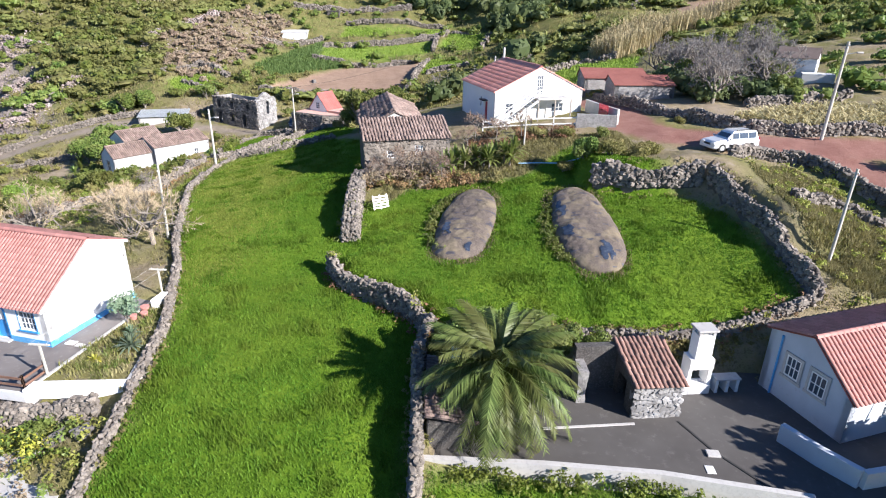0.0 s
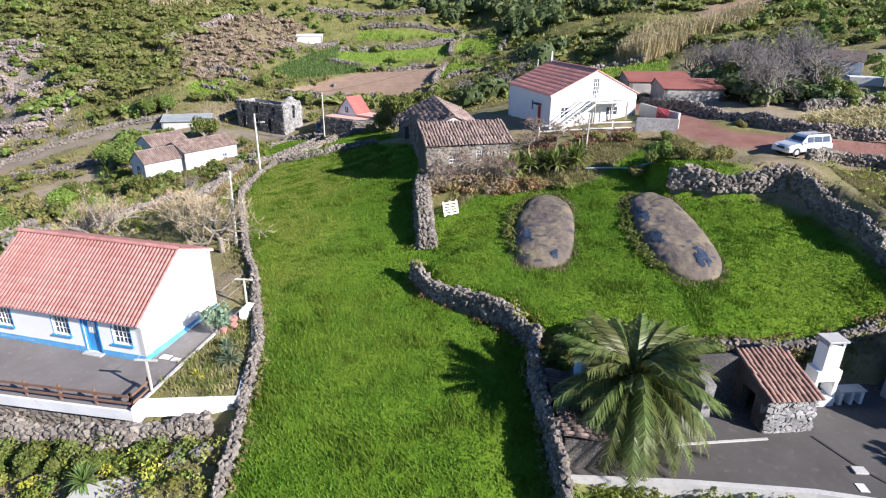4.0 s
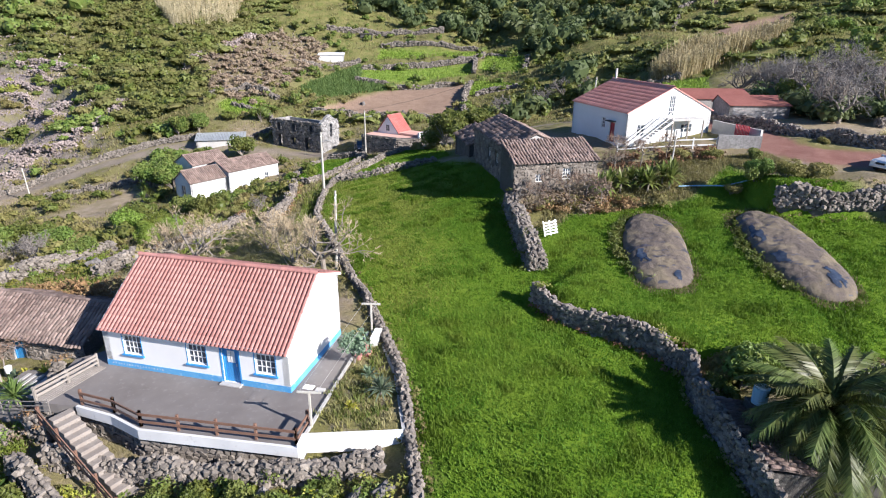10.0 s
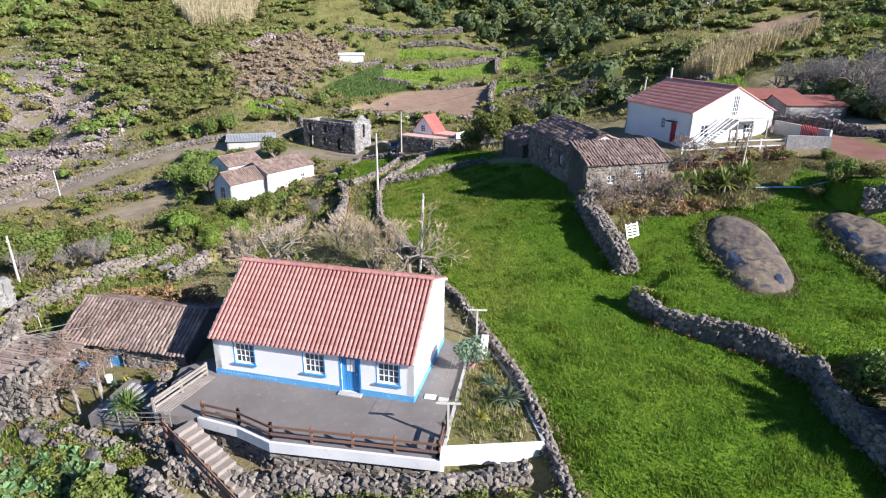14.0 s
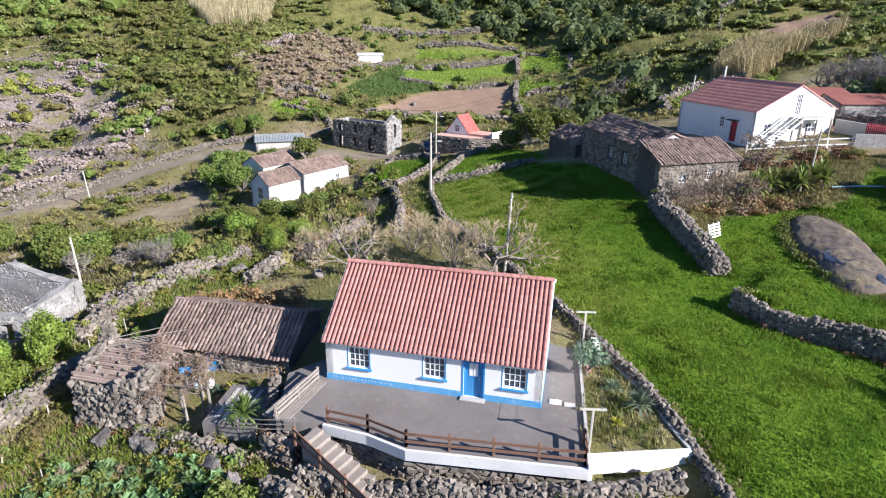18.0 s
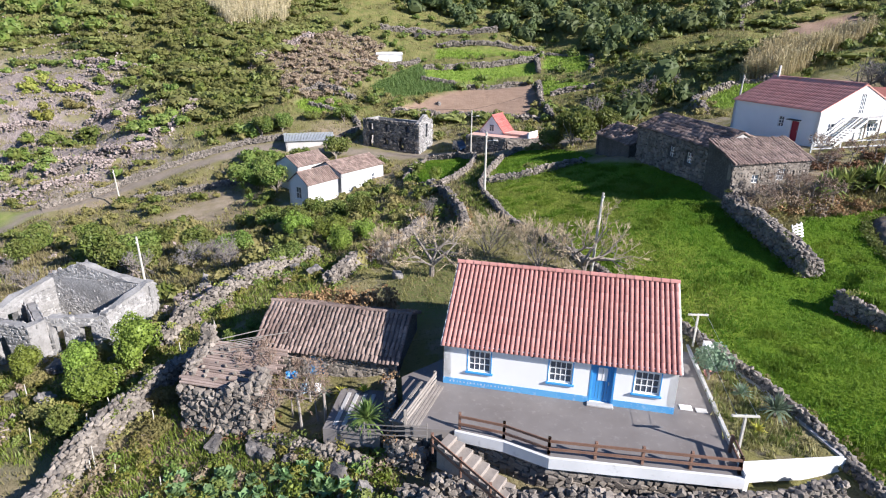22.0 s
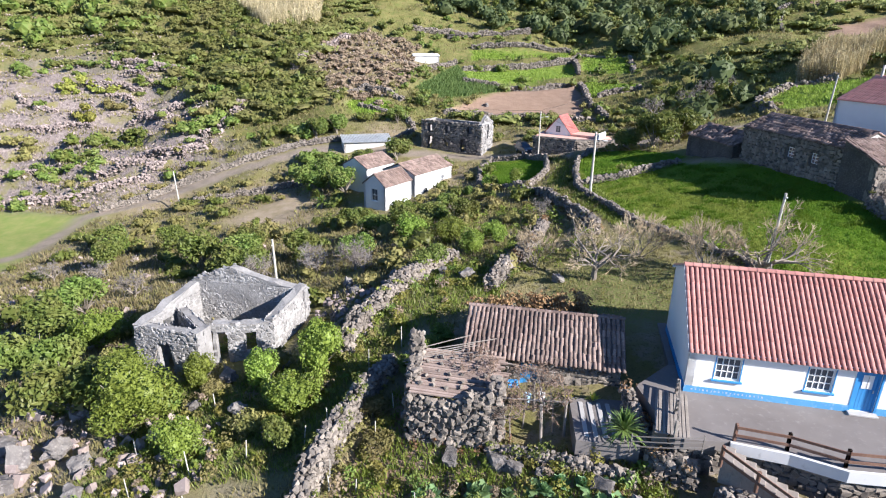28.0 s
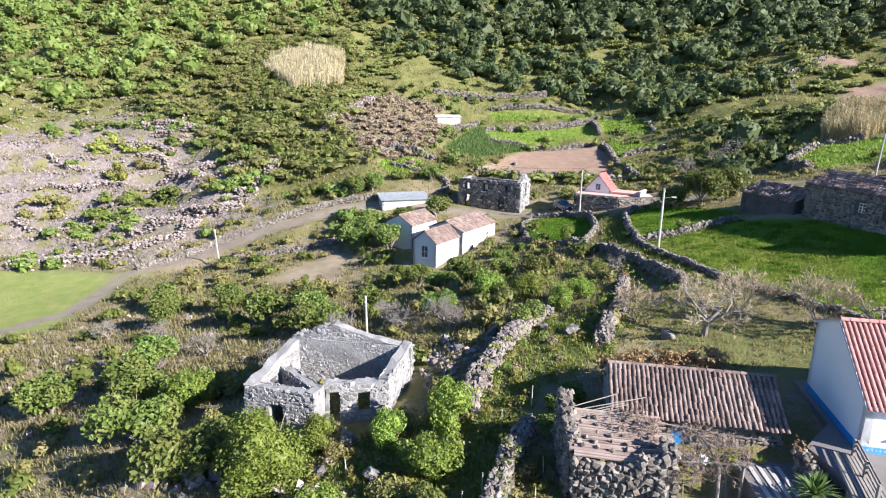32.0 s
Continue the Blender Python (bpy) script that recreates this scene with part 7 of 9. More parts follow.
sx, sy = scatter(SLOPE, 420, 2, 76)
far_plants("slope_scrub", sx, sy, 2.9, 130, 0.27, M_SLOPELEAF, "olive green scrub covering the slope", 77, 0.42)
sx, sy = scatter(SLOPE, 150, 2, 78)
far_plants("slope_scrub", sx, sy, 2.3, 120, 0.27, M_LEAF, "green bushes on the slope", 79, 0.7)
sx, sy = scatter(UPPER, 800, 3, 80)
far_plants("upper_scrub", sx, sy, 3.9, 110, 0.42, M_LEAF, "green bushes and trees high on the hill", 81, 0.9)
sx, sy = scatter(UPPER, 900, 3, 82)
far_plants("upper_scrub", sx, sy, 3.6, 100, 0.40, M_SLOPELEAF, "olive scrub high on the hill", 83, 0.42)
TERRACES = [(-60, 158), (-58, 205), (-20, 205), (0, 190), (0, 156), (-18, 120), (-60, 122)]
CLEAR = [(-76, 116), (-76, 138), (-50, 138), (-50, 114)]
sx, sy = scatter(HILL_NEAR, 2200, 2.5, 184, OPEN + [GULLY, SCREE, TERRACES, CLEAR])
mass = vnoise(sx, sy, 16, 301) + 0.6 * vnoise(sx, sy, 7, 302) > -0.12
far_plants("hill_scrub", sx[mass], sy[mass], 3.1, 95, 0.32, M_SLOPELEAF, "olive scrub scattered over the hill", 185, 0.36)
sx, sy = scatter(HILL_NEAR, 800, 2.5, 186, OPEN + [GULLY, SCREE, TERRACES, CLEAR])
far_plants("hill_scrub", sx, sy, 1.9, 75, 0.30, M_LEAF, "green bushes scattered over the hill", 187, 0.85)
sx, sy = scatter(STEPS, 1500, 2, 84, OPEN)
thick = vnoise(sx * 0.45, sy, 7, 63) + 0.5 * vnoise(sx, sy, 4, 64) > 0.22
sx, sy = sx[thick], sy[thick]
far_plants("scree_scrub", sx, sy, 1.7, 110, 0.26, M_LEAF, "clumps of olive scrub on the stony terraces", 85, 0.7)
r_ = np.random.default_rng(501)
for cx, cy, lx, ly, n_, mat_ in ((-118, 122, 9, 2.5, 26, M_LEAF), (-114, 142, 7, 1.5, 15, M_LEAF), (-131, 142.5, 7, 1.5, 14, M_LIME), (-118, 151.5, 8, 1.5, 16, M_LEAF), (-121, 136.5, 4, 1, 7, M_OLIVE), (-119.5, 115.5, 3, 1.5, 8, M_LEAF),
                                 (-97, 117, 2, 1, 4, M_LEAF), (-135, 162, 5, 2, 10, M_DARKLEAF), (-137, 119, 6, 2, 12, M_OLIVE), (-72.5, 115, 4, 1.5, 12, M_LEAF), (-69, 104, 4, 3, 14, M_LEAF), (-128, 132, 4, 1, 6, M_LIME), (-100, 124, 5, 2, 9, M_OLIVE)):
    far_plants("terrace_hedge", cx + r_.uniform(-lx, lx, n_), cy + r_.uniform(-ly, ly, n_), 1.7, 130, 0.26, mat_, "green hedge clumps along the stony terraces", int(cx * -7), 0.75)
VALLEY = [(-140, 62), (-150, 100), (-108, 108), (-60, 140), (-10, 140), (20, 100), (12, 92), (-10, 92), (-30, 60), (-44, 38), (-60, 30), (-90, 25), (-120, 40)]
sx, sy = scatter(VALLEY, 420, 2.2, 86, OPEN + BUILT)
open_ = (inside(sx, sy, BARE_SLOPE) < 1) | (vnoise(sx, sy, 8, 91) > 0.27)
sx, sy = sx[open_], sy[open_]
far_plants("valley_scrub", sx, sy, 1.15, 130, 0.2, M_OLIVE, "olive scrub on the rough valley ground", 87, 0.7)
sx, sy = scatter(VALLEY, 170, 2.2, 88, OPEN + BUILT)
far_plants("valley_scrub", sx, sy, 1.35, 150, 0.2, M_LEAF, "green bushes on the rough valley ground", 89, 0.8)
sx, sy = scatter(TERRACES, 110, 2.5, 90, OPEN)
far_plants("terrace_scrub", sx, sy, 1.5, 110, 0.26, M_LEAF, "hedges and bushes between the terraced fields", 91, 0.8)
sx, sy = scatter(GULLY, 230, 2, 92)
far_plants("gully_scrub", sx, sy, 1.4, 90, 0.26, M_DRYSCRUB, "brown dry scrub in the gully", 93, 0.6)
EAST = [(27, 60), (30, 72), (40, 78), (48, 100), (40, 140), (75, 175), (140, 160), (140, 40), (60, 20), (30, 20), (27, 32), (31, 40), (36, 52), (60, 50), (70, 62)]
sx, sy = scatter(EAST, 330, 2.5, 94, OPEN + BUILT)
far_plants("east_scrub", sx, sy, 1.9, 140, 0.26, M_LEAF, "green bushes on the slope above the road", 95, 0.8)


# grass
def tufts(name, x, y, h, blades, mat, label, seed, spread=0.09, z=None, wide=1.0):
    r = np.random.default_rng(seed)
    n = len(x)
    z = height(x, y) if z is None else z
    b = np.stack([x, y, z - 0.03], 1)[:, None, :].repeat(blades, 1).reshape(-1, 3)
    hh = (h * r.uniform(0.6, 1.5, n))[:, None].repeat(blades, 1).reshape(-1)
    m = n * blades
    q = r.uniform(0, 6.283, m)
    lean = r.uniform(0.1, 0.8, m) * hh
    b[:, :2] += r.normal(size=(m, 2)) * spread
    w = (hh * 0.085 + 0.014)[:, None] * wide
    side = np.stack([-np.sin(q), np.cos(q), np.zeros(m)], 1)
    tip = b + np.stack([np.cos(q) * lean, np.sin(q) * lean, hh], 1)
    v = np.stack([b - side * w, b + side * w, tip], 1).reshape(-1, 3)
    return tagged(new(name, fast_mesh(name, v, np.arange(3 * m).reshape(m, 3), mat)), label, "grass", kind="stuff")


def area_points(polys, n, seed, avoid=(), line_gap=None):
    r = np.random.default_rng(seed)
    xs, ys = [], []
    for poly in polys:
        px, py = [p[0] for p in poly], [p[1] for p in poly]
        x, y = r.uniform(min(px), max(px), n), r.uniform(min(py), max(py), n)
        ok = inside(x, y, poly) > 0.1
        for p in avoid:
            ok &= inside(x, y, p) < 0
        xs.append(x[ok])
        ys.append(y[ok])
    return np.concatenate(xs), np.concatenate(ys)


MOUND_A = [(-0.1, 47.6), (-2.0, 46.2), (-2.9, 40), (-2.1, 37.4), (0, 37.3), (1.5, 40.4), (1.6, 46.4)]
MOUND_B = [(7, 45), (6.2, 42.7), (6.7, 37.4), (8, 35.9), (10.1, 37), (10.2, 41.4), (9.4, 44.2)]
gx_, gy_ = area_points([MEADOW], 190000, 101, (MOUND_A, MOUND_B))
keep = np.random.default_rng(3).uniform(0, 1, len(gx_)) < np.clip(1.25 - (gy_ - 15) / 60, 0.25, 1)
clump = vnoise(gx_, gy_, 1.3, 61) + 0.7 * vnoise(gx_, gy_, 0.6, 62)
low = keep & (clump < 0.25)
high = (~low) & (clump > 0.2)
tufts("meadow_grass", gx_[high], gy_[high], 0.19, 4, M_BLADE, "taller tufts in the meadow grass", 110, 0.14, wide=1.0)
worn = low & (inside(gx_, gy_, WORN_MEADOW) + vnoise(gx_, gy_, 5, 44) * 5 + np.random.default_rng(8).normal(size=len(gx_)) * 1.5 > 1)
tufts("meadow_grass", gx_[worn], gy_[worn], 0.11, 4, M_FIELDBLADE, "paler grazed grass in the upper meadow", 111, 0.13, wide=2.0)
keep = low & ~worn
tufts("meadow_grass", gx_[keep], gy_[keep], 0.11, 4, M_BLADE, "lush bright green meadow grass", 102, 0.16, wide=1.45)
gx_, gy_ = area_points([UPPER_GREEN, LOOP, FRONT_GRASS], 9000, 103)
tufts("lawn_grass", gx_, gy_, 0.14, 4, M_BLADE, "green grass on the small lawns", 104, 0.12)
WILD = [(-75, 15), (-75, 75), (-33, 75), (-31, 58), (-22, 39), (-18, 32), (-14.5, 15)]
gx_, gy_ = area_points([WILD, GARDEN_EAST, [(20, 20), (20, 33), (36, 50), (60, 50), (60, 20)], [(-9, 47), (-6, 53), (6, 60), (13, 58), (15, 50), (9, 55), (4, 50)]], 20000, 105, BUILT[:5] + [TERRACE_HOLLOW, MEADOW])
half = np.random.default_rng(4).uniform(0, 1, len(gx_)) < 0.5
tufts("rough_grass", gx_[half], gy_[half], 0.22, 5, M_DRYBLADE, "straw-coloured rough grass", 106, 0.14)
tufts("rough_grass", gx_[~half], gy_[~half], 0.2, 5, M_OLIVE, "green rough grass and weeds", 107, 0.14)
gx_, gy_ = area_points([VALLEY], 60000, 205, BUILT + OPEN)
keep = near_line(gx_, gy_, VILLAGE_ROAD) > 2.2
half = np.random.default_rng(6).uniform(0, 1, len(gx_)) < 0.55
tufts("valley_grass", gx_[half & keep], gy_[half & keep], 0.4, 4, M_DRYBLADE, "straw-coloured rough grass in the valley", 206, 0.25)
tufts("valley_grass", gx_[~half & keep], gy_[~half & keep], 0.36, 4, M_OLIVE, "green rough grass in the valley", 207, 0.25)
gx_, gy_ = area_points([CROP], 9000, 231)
tufts("crop_leaves", gx_, gy_, 0.7, 4, M_CROP, "dense dark green crop in the terraced field", 232, 0.25, wide=1.4)
gx_, gy_ = area_points([GREEN_1, GREEN_2, GREEN_3, GREEN_4, GREEN_5, GREEN_6], 1800, 233)
tufts("field_grass", gx_, gy_, 0.35, 4, M_FIELDBLADE, "short grass in the terraced fields", 234, 0.4, wide=2.0)
gx_, gy_ = area_points([BARE_SLOPE], 3000, 221, BUILT)
tufts("dry_twigs", gx_, gy_, 0.5, 7, M_DRYBLADE, "straw-coloured dead stalks on the bare slope", 222, 0.3)
gx_, gy_ = area_points([HILL_NEAR], 60000, 215, OPEN + BUILT[:4])
near = gy_ < 215
gx_, gy_ = gx_[near], gy_[near]
half = vnoise(gx_, gy_, 8, 66) + np.random.default_rng(7).normal(size=len(gx_)) * 0.2 < -0.05
tufts("hill_grass", gx_[half], gy_[half], 0.6, 4, M_DRYBLADE, "straw-coloured rough grass over the hill", 216, 0.5)
tufts("hill_grass", gx_[~half], gy_[~half], 0.55, 4, M_OLIVE, "olive rough grass over the hill", 217, 0.5)
gx_, gy_ = area_points([RUIN_GARDEN, KITCHEN_GARDEN, LANE[:-1] + [(-29, 60), (-28.5, 90)]], 9000, 108)
tufts("garden_weeds", gx_, gy_, 0.22, 5, M_BRIGHT, "fresh green weeds in the gardens", 109, 0.14)


# cane stands
def cane(name, poly, n, h, seed, label, mat=M_CANE):
    x, y = area_points([poly], n, seed)
    r = np.random.default_rng(seed)
    z = height(x, y)
    bat = []
    k = len(x)
    q = r.uniform(0, 6.28, k)
    hh = h * r.uniform(0.75, 1.15, k)
    b = np.stack([x, y, z - 0.2], 1)
    tip = b + np.stack([np.cos(q) * hh * 0.12, np.sin(q) * hh * 0.12, hh], 1)
    s = np.stack([-np.sin(q), np.cos(q), 0 * q], 1) * 0.07
    v = [np.stack([b - s, b + s, tip + s * 0.4, tip - s * 0.4], 1).reshape(-1, 3)]
    for t in (0.45, 0.6, 0.75, 0.9):
        c = b + (tip - b) * t
        a = r.uniform(0, 6.28, k)
        d = np.stack([np.cos(a) * 0.55, np.sin(a) * 0.55, 0.25 + 0 * a], 1)
        w = np.stack([-np.sin(a), np.cos(a), 0 * a], 1) * 0.07
        v.append(np.stack([c - w, c + w, c + d + w * 0.3, c + d - w * 0.3], 1).reshape(-1, 3))
    v = np.concatenate(v)
    return tagged(new(name, fast_mesh(name, v, np.arange(len(v)).reshape(-1, 4), mat)), label, "cane", kind="stuff")


cane("cane_stand", [(19, 124), (24, 133), (36, 142), (50, 148), (53, 140), (36, 129), (24, 118)], 9000, 4.2, 111, "tall stand of dry giant cane behind the white house")
cane("cane_stand", [(-112, 188), (-104, 212), (-90, 207), (-86, 180), (-97, 168)], 7500, 4.2, 112, "pale dry cane on the hillside", M_PALECANE)
cane("reed_bed", [(24, 60.5), (27, 63), (36, 66), (48, 62), (48, 57.5), (30, 57.4)], 2600, 1.1, 113, "pale reeds behind the roadside wall")


# bare trees
def bare_tree(name, h, seed, mat, label, spread=0.9, depth=6, r0=0.16, n0=5, trunk=0.28):
    ob = thing(name, pose(0, 0, 0), label, "tree")
    r = np.random.default_rng(seed)
    bm = bmesh.new()
    twigs = []

    def grow(p, d, l, rad, k):
        e = p + d * l
        if k >= 2:
            tube(bm, p, e, rad, rad * 0.65, 6 if k > 3 else 4)
        else:
            twigs.append((p, e, rad))
        if k == 0:
            return
        for _ in range(int(r.integers(2, 4)) + (k <= 2)):
            nd = (d + Vector(r.normal(size=3)) * spread * 0.62 + Vector((0, 0, 0.12))).normalized()
            grow(p + (e - p) * r.uniform(0.55, 1.0), nd, l * r.uniform(0.62, 0.85), rad * 0.6, k - 1)
    top = Vector((0.1 * h * r.normal() * 0.3, 0.0, trunk * h))
    tube(bm, (0, 0, -0.3), top, r0, r0 * 0.8, 8)
    for i in range(n0):
        q = 6.28 * i / n0 + r.normal() * 0.3
        grow(top - Vector((0, 0, r.uniform(0, 0.15) * h)), Vector((math.cos(q) * spread, math.sin(q) * spread, r.uniform(0.5, 1.1))).normalized(), h * 0.26, r0 * 0.55, depth - 1)
    part("trunk", bm, M_BARK, ob)
    v, f = [], []
    for p, e, rad in twigs:
        s = (e - p).cross(Vector(r.normal(size=3))).normalized() * max(rad, 0.014)
        t = (e - p).cross(s).normalized() * max(rad, 0.014)
        k = len(v)
        v += [p + s, p - s * 0.5 + t, p - s * 0.5 - t, e]
        f += [(k, k + 1, k + 3), (k + 1, k + 2, k + 3), (k + 2, k, k + 3)]
    tagged(child(new("fine_branching", fast_mesh("fine_branching", np.array([w[:] for w in v]), np.array(f), mat)), ob), kind="stuff")
    return ob


BARE = [bare_tree("bare_tree", 4.6, 5, M_TWIG, "leafless spreading fig tree beside the lane"), bare_tree("bare_tree", 4.8, 6, M_TWIG, "leafless thicket of thin upright stems", 0.55, 6, 0.07, 8, 0.05), bare_tree("bare_tree", 4.0, 7, M_GREYTWIG, "silvery leafless thicket tree", 1.0),
        bare_tree("grape_vine", 2.6, 8, M_VINE, "tangled leafless brown vine before the shed", 1.4, 5, 0.045, 5, 0.6)]
placed(BARE, [(-40.6, 28.0, 1.0, 3), (-39.2, 27.6, 1.0, 3), (-41.2, 27.2, 0.9, 3), (-40.0, 29.4, 1.0, 3), (-42.6, 29.8, 1.1, 3)], "leafless vines")
placed(BARE, [(-8.6, 50.6, 1.0, 3), (-7.2, 51.2, 1.1, 3), (-5.6, 50.8, 1.0, 3), (-4.2, 51.4, 1.1, 3), (-3.0, 50.6, 0.9, 3), (-1.0, 55.5, 1.1, 3), (1.5, 57, 1.1, 3), (4.0, 57.6, 1.0, 3), (-0.5, 58.5, 1.1, 3)], "leafless vines")
placed(BARE, [(-34.6, 42.3, 1.25, 0), (-27.2, 42.3, 1.15, 1), (-24.2, 40.4, 1.25, 0), (-30.4, 46.5, 1.1, 1), (-38.4, 45.5, 0.9, 1)], "bare trees")
placed(BARE, [(-56, 50, 0.75, 2), (-52.5, 49, 0.8, 2), (-61, 50, 0.8, 2), (-66, 47.5, 0.7, 2), (-74, 53, 0.8, 2), (-58, 55, 0.7, 2), (-82, 60, 0.8, 2), (-90, 64, 0.8, 2), (-36, 60, 0.6, 2), (-51.5, 47.2, 0.6, 2), (-7.8, 51.2, 0.55, 1), (-5.6, 52.3, 0.55, 1), (-9, 49.8, 0.5, 1)], "bare thickets")
r_ = np.random.default_rng(12)
placed(BARE, [(x, y, s, 2) for x, y, s in zip(r_.uniform(25, 41, 26), r_.uniform(68, 100, 26), r_.uniform(1.3, 1.9, 26)) if not (x > 33 and y < 88)], "grey bare trees above the road")
far_plants("thicket", r_.uniform(23.5, 33.5, 44), r_.uniform(68, 90, 44), 1.7, 150, 0.24, M_DARKLEAF, "dark evergreen scrub under the bare thicket", 188, 1.0)
placed(BARE, [(-1, 122, 1.3, 2), (3, 124, 1.3, 2), (-9, 117, 1.2, 2), (7, 127, 1.2, 2)], "grey bare trees in the wood")
# The first two trees are unseen, added to shade the yard and small house.
placed(EVERGREEN, [(25.5, 20.5, 2.8), (22.8, 18.6, 2.4), (34, 78, 1.7), (38, 86, 1.6), (30, 92, 1.7), (27, 84, 1.5), (42, 95, 1.7), (33, 70.5, 1.2)], "evergreens above the road")
remove_sources(SHRUBS + CITRUS + EVERGREEN + BARE)


# palm
def frond_mesh(l, n, droop, seed, mat, leaflet=0.42):
    r = np.random.default_rng(seed)
    v, f = [], []
    pts = []
    for i in range(n + 1):
        t = i / n
        pts.append(np.array([l * (t - 0.25 * droop * t * t), 0, l * (0.42 * t - droop * t * t)]))
    for i in range(1, n):
        p, d = pts[i], pts[min(i + 1, n)] - pts[i - 1]
        d /= np.linalg.norm(d)
        t = i / n
        ll = leaflet * (0.35 + 1.3 * math.sin(math.pi * min(1, t * 0.9 + 0.08)) ** 0.7) * l / 2.6
        for sgn in (-1, 1):
            w = np.array([0, sgn, 0])
            tip = p + (w * 0.72 + d * 0.62 + np.array([0, 0, -0.48 + r.normal() * 0.16])) * ll * r.uniform(0.85, 1.1)
            k = len(v)
            v += [p - d * 0.055, p + d * 0.055, tip]
            f.append((k, k + 1, k + 2))
    for i in range(n):
        k = len(v)
        w = 0.035 * (1 - 0.8 * i / n)
        v += [pts[i] + (0, w, 0), pts[i] - (0, w, 0), pts[i + 1]]
        f.append((k, k + 1, k + 2))
    return fast_mesh("frond", np.array(v), np.array(f), mat)


palm = thing("palm_tree", pose(1.9, 24.3, -1.5), "feathery date palm with arching green fronds", "palm")
bm = bmesh.new()
for i in range(13):
    z0 = i * 0.26 - 0.4
    tube(bm, (0, 0, z0), (0, 0, z0 + 0.3), 0.34 + 0.03 * (i % 2), 0.28, 9)
part("trunk", bm, M_BARK, palm)
FR = [frond_mesh(4.4, 52, d, i + 1, M_PALM, 0.27) for i, d in enumerate((0.6, 0.85, 1.1, 1.35))]
for i in range(124):
    t = i / 124
    k = min(3, int(t * 4))
    o = child(new("frond", FR[k]), palm)
    o.matrix_basis = Matrix.LocRotScale((0, 0, 3.25 - 0.3 * t), Euler((0, radians(-58 + 84 * t + rng.normal() * 6), i * 2.39996 + rng.normal() * 0.1), "XYZ"), Vector((1, 1, 1)) * rng.uniform(0.85, 1.1))


# sword-leaved plants
def sword_plant(name, x, y, l, n, w, mat, label, trunk=0.0, seed=1, z=None, up=0.2):
    z = hz(x, y) if z is None else z
    ob = thing(name, pose(x, y, z), label, "plant")
    r = np.random.default_rng(seed)
    if trunk:
        bm = bmesh.new()
        tube(bm, (0, 0, -0.3), (0.05, 0.03, trunk), 0.09, 0.07, 7)
        part("trunk", bm, M_BARK, ob)
    v, f = [], []
    for i in range(n):
        q, e = i * 2.39996, radians(r.uniform(-15, 85))
        d = np.array([math.cos(q) * math.cos(e), math.sin(q) * math.cos(e), math.sin(e)])
        s = np.array([-math.sin(q), math.cos(q), 0]) * w
        ll = l * r.uniform(0.8, 1.1)
        p = np.array([0.05, 0.03, trunk])
        m_, t_ = p + d * ll * 0.55, p + d * ll + np.array([0, 0, -0.22 * ll * math.cos(e)])
        k = len(v)
        v += [p - s * 0.6, p + s * 0.6, m_ + s, m_ - s, t_]
        f += [(k, k + 1, k + 2), (k, k + 2, k + 3), (k + 3, k + 2, k + 4)]
    child(new("leaves", fast_mesh("leaves", np.array(v), np.array(f), mat)), ob)
    return ob


sword_plant("yucca", -18.0, 26.7, 0.95, 70, 0.05, M_YUCCA, "spiky blue-green yucca in the planter", 0.35, 2, 0.05)
sword_plant("agave", -18.9, 28.2, 0.7, 40, 0.05, M_YUCCA, "smaller spiky plant in the planter", 0.15, 3, 0.05)
sword_plant("dragon_tree", -36.5, 25.9, 1.15, 130, 0.045, M_DRACAENA, "small dragon tree with spiky green rosette", 1.5, 4)
sword_plant("bromeliad", -19.3, 25.5, 0.5, 26, 0.06, M_YELLOW, "yellow-green leafy plant in the planter", 0.05, 5, 0.08)
sword_plant("bromeliad", -37.2, 28.9, 0.55, 26, 0.06, M_YELLOW, "yellow-green pot plant beside the shed", 0.2, 6)
sword_plant("bromeliad", -38.3, 28.9, 0.55, 26, 0.06, M_YELLOW, "yellow-green pot plant beside the shed", 0.2, 7)
sword_plant("agave", -39.3, 29.2, 0.55, 26, 0.07, M_YUCCA, "grey-green agave beside the shed", 0.2, 8)
sword_plant("dragon_tree", -21.4, 19.3, 0.9, 80, 0.04, M_DRACAENA, "spiky green rosette below the terrace", 0.8, 9)
for i, (x, y) in enumerate(((-34.6, 21.6), (-33.6, 21.0), (-35.2, 20.4), (-34.0, 19.8))):
    sword_plant("ginger_lily", x, y, 0.9, 40, 0.06, M_YELLOW if i % 2 else M_DRACAENA, "arching yellow-green strap-leaved clump", 0.3, 10 + i)
for i, (x, y) in enumerate(((-3.0, 52.5), (-2.0, 52.9), (-1.2, 52.3), (-0.3, 53), (0.5, 52.6), (1.4, 53.1), (2.3, 52.6), (3.2, 53.2), (-2.4, 51.9), (1.0, 51.9), (2.8, 52.0), (-66, 90), (-68, 93), (-64.5, 86.5), (-66.5, 95.5))):
    sword_plant("ginger_clump", x, y, 1.5, 34, 0.12, M_LEAF, "tall broad-leaved ginger clump", 0.9, 20 + i)
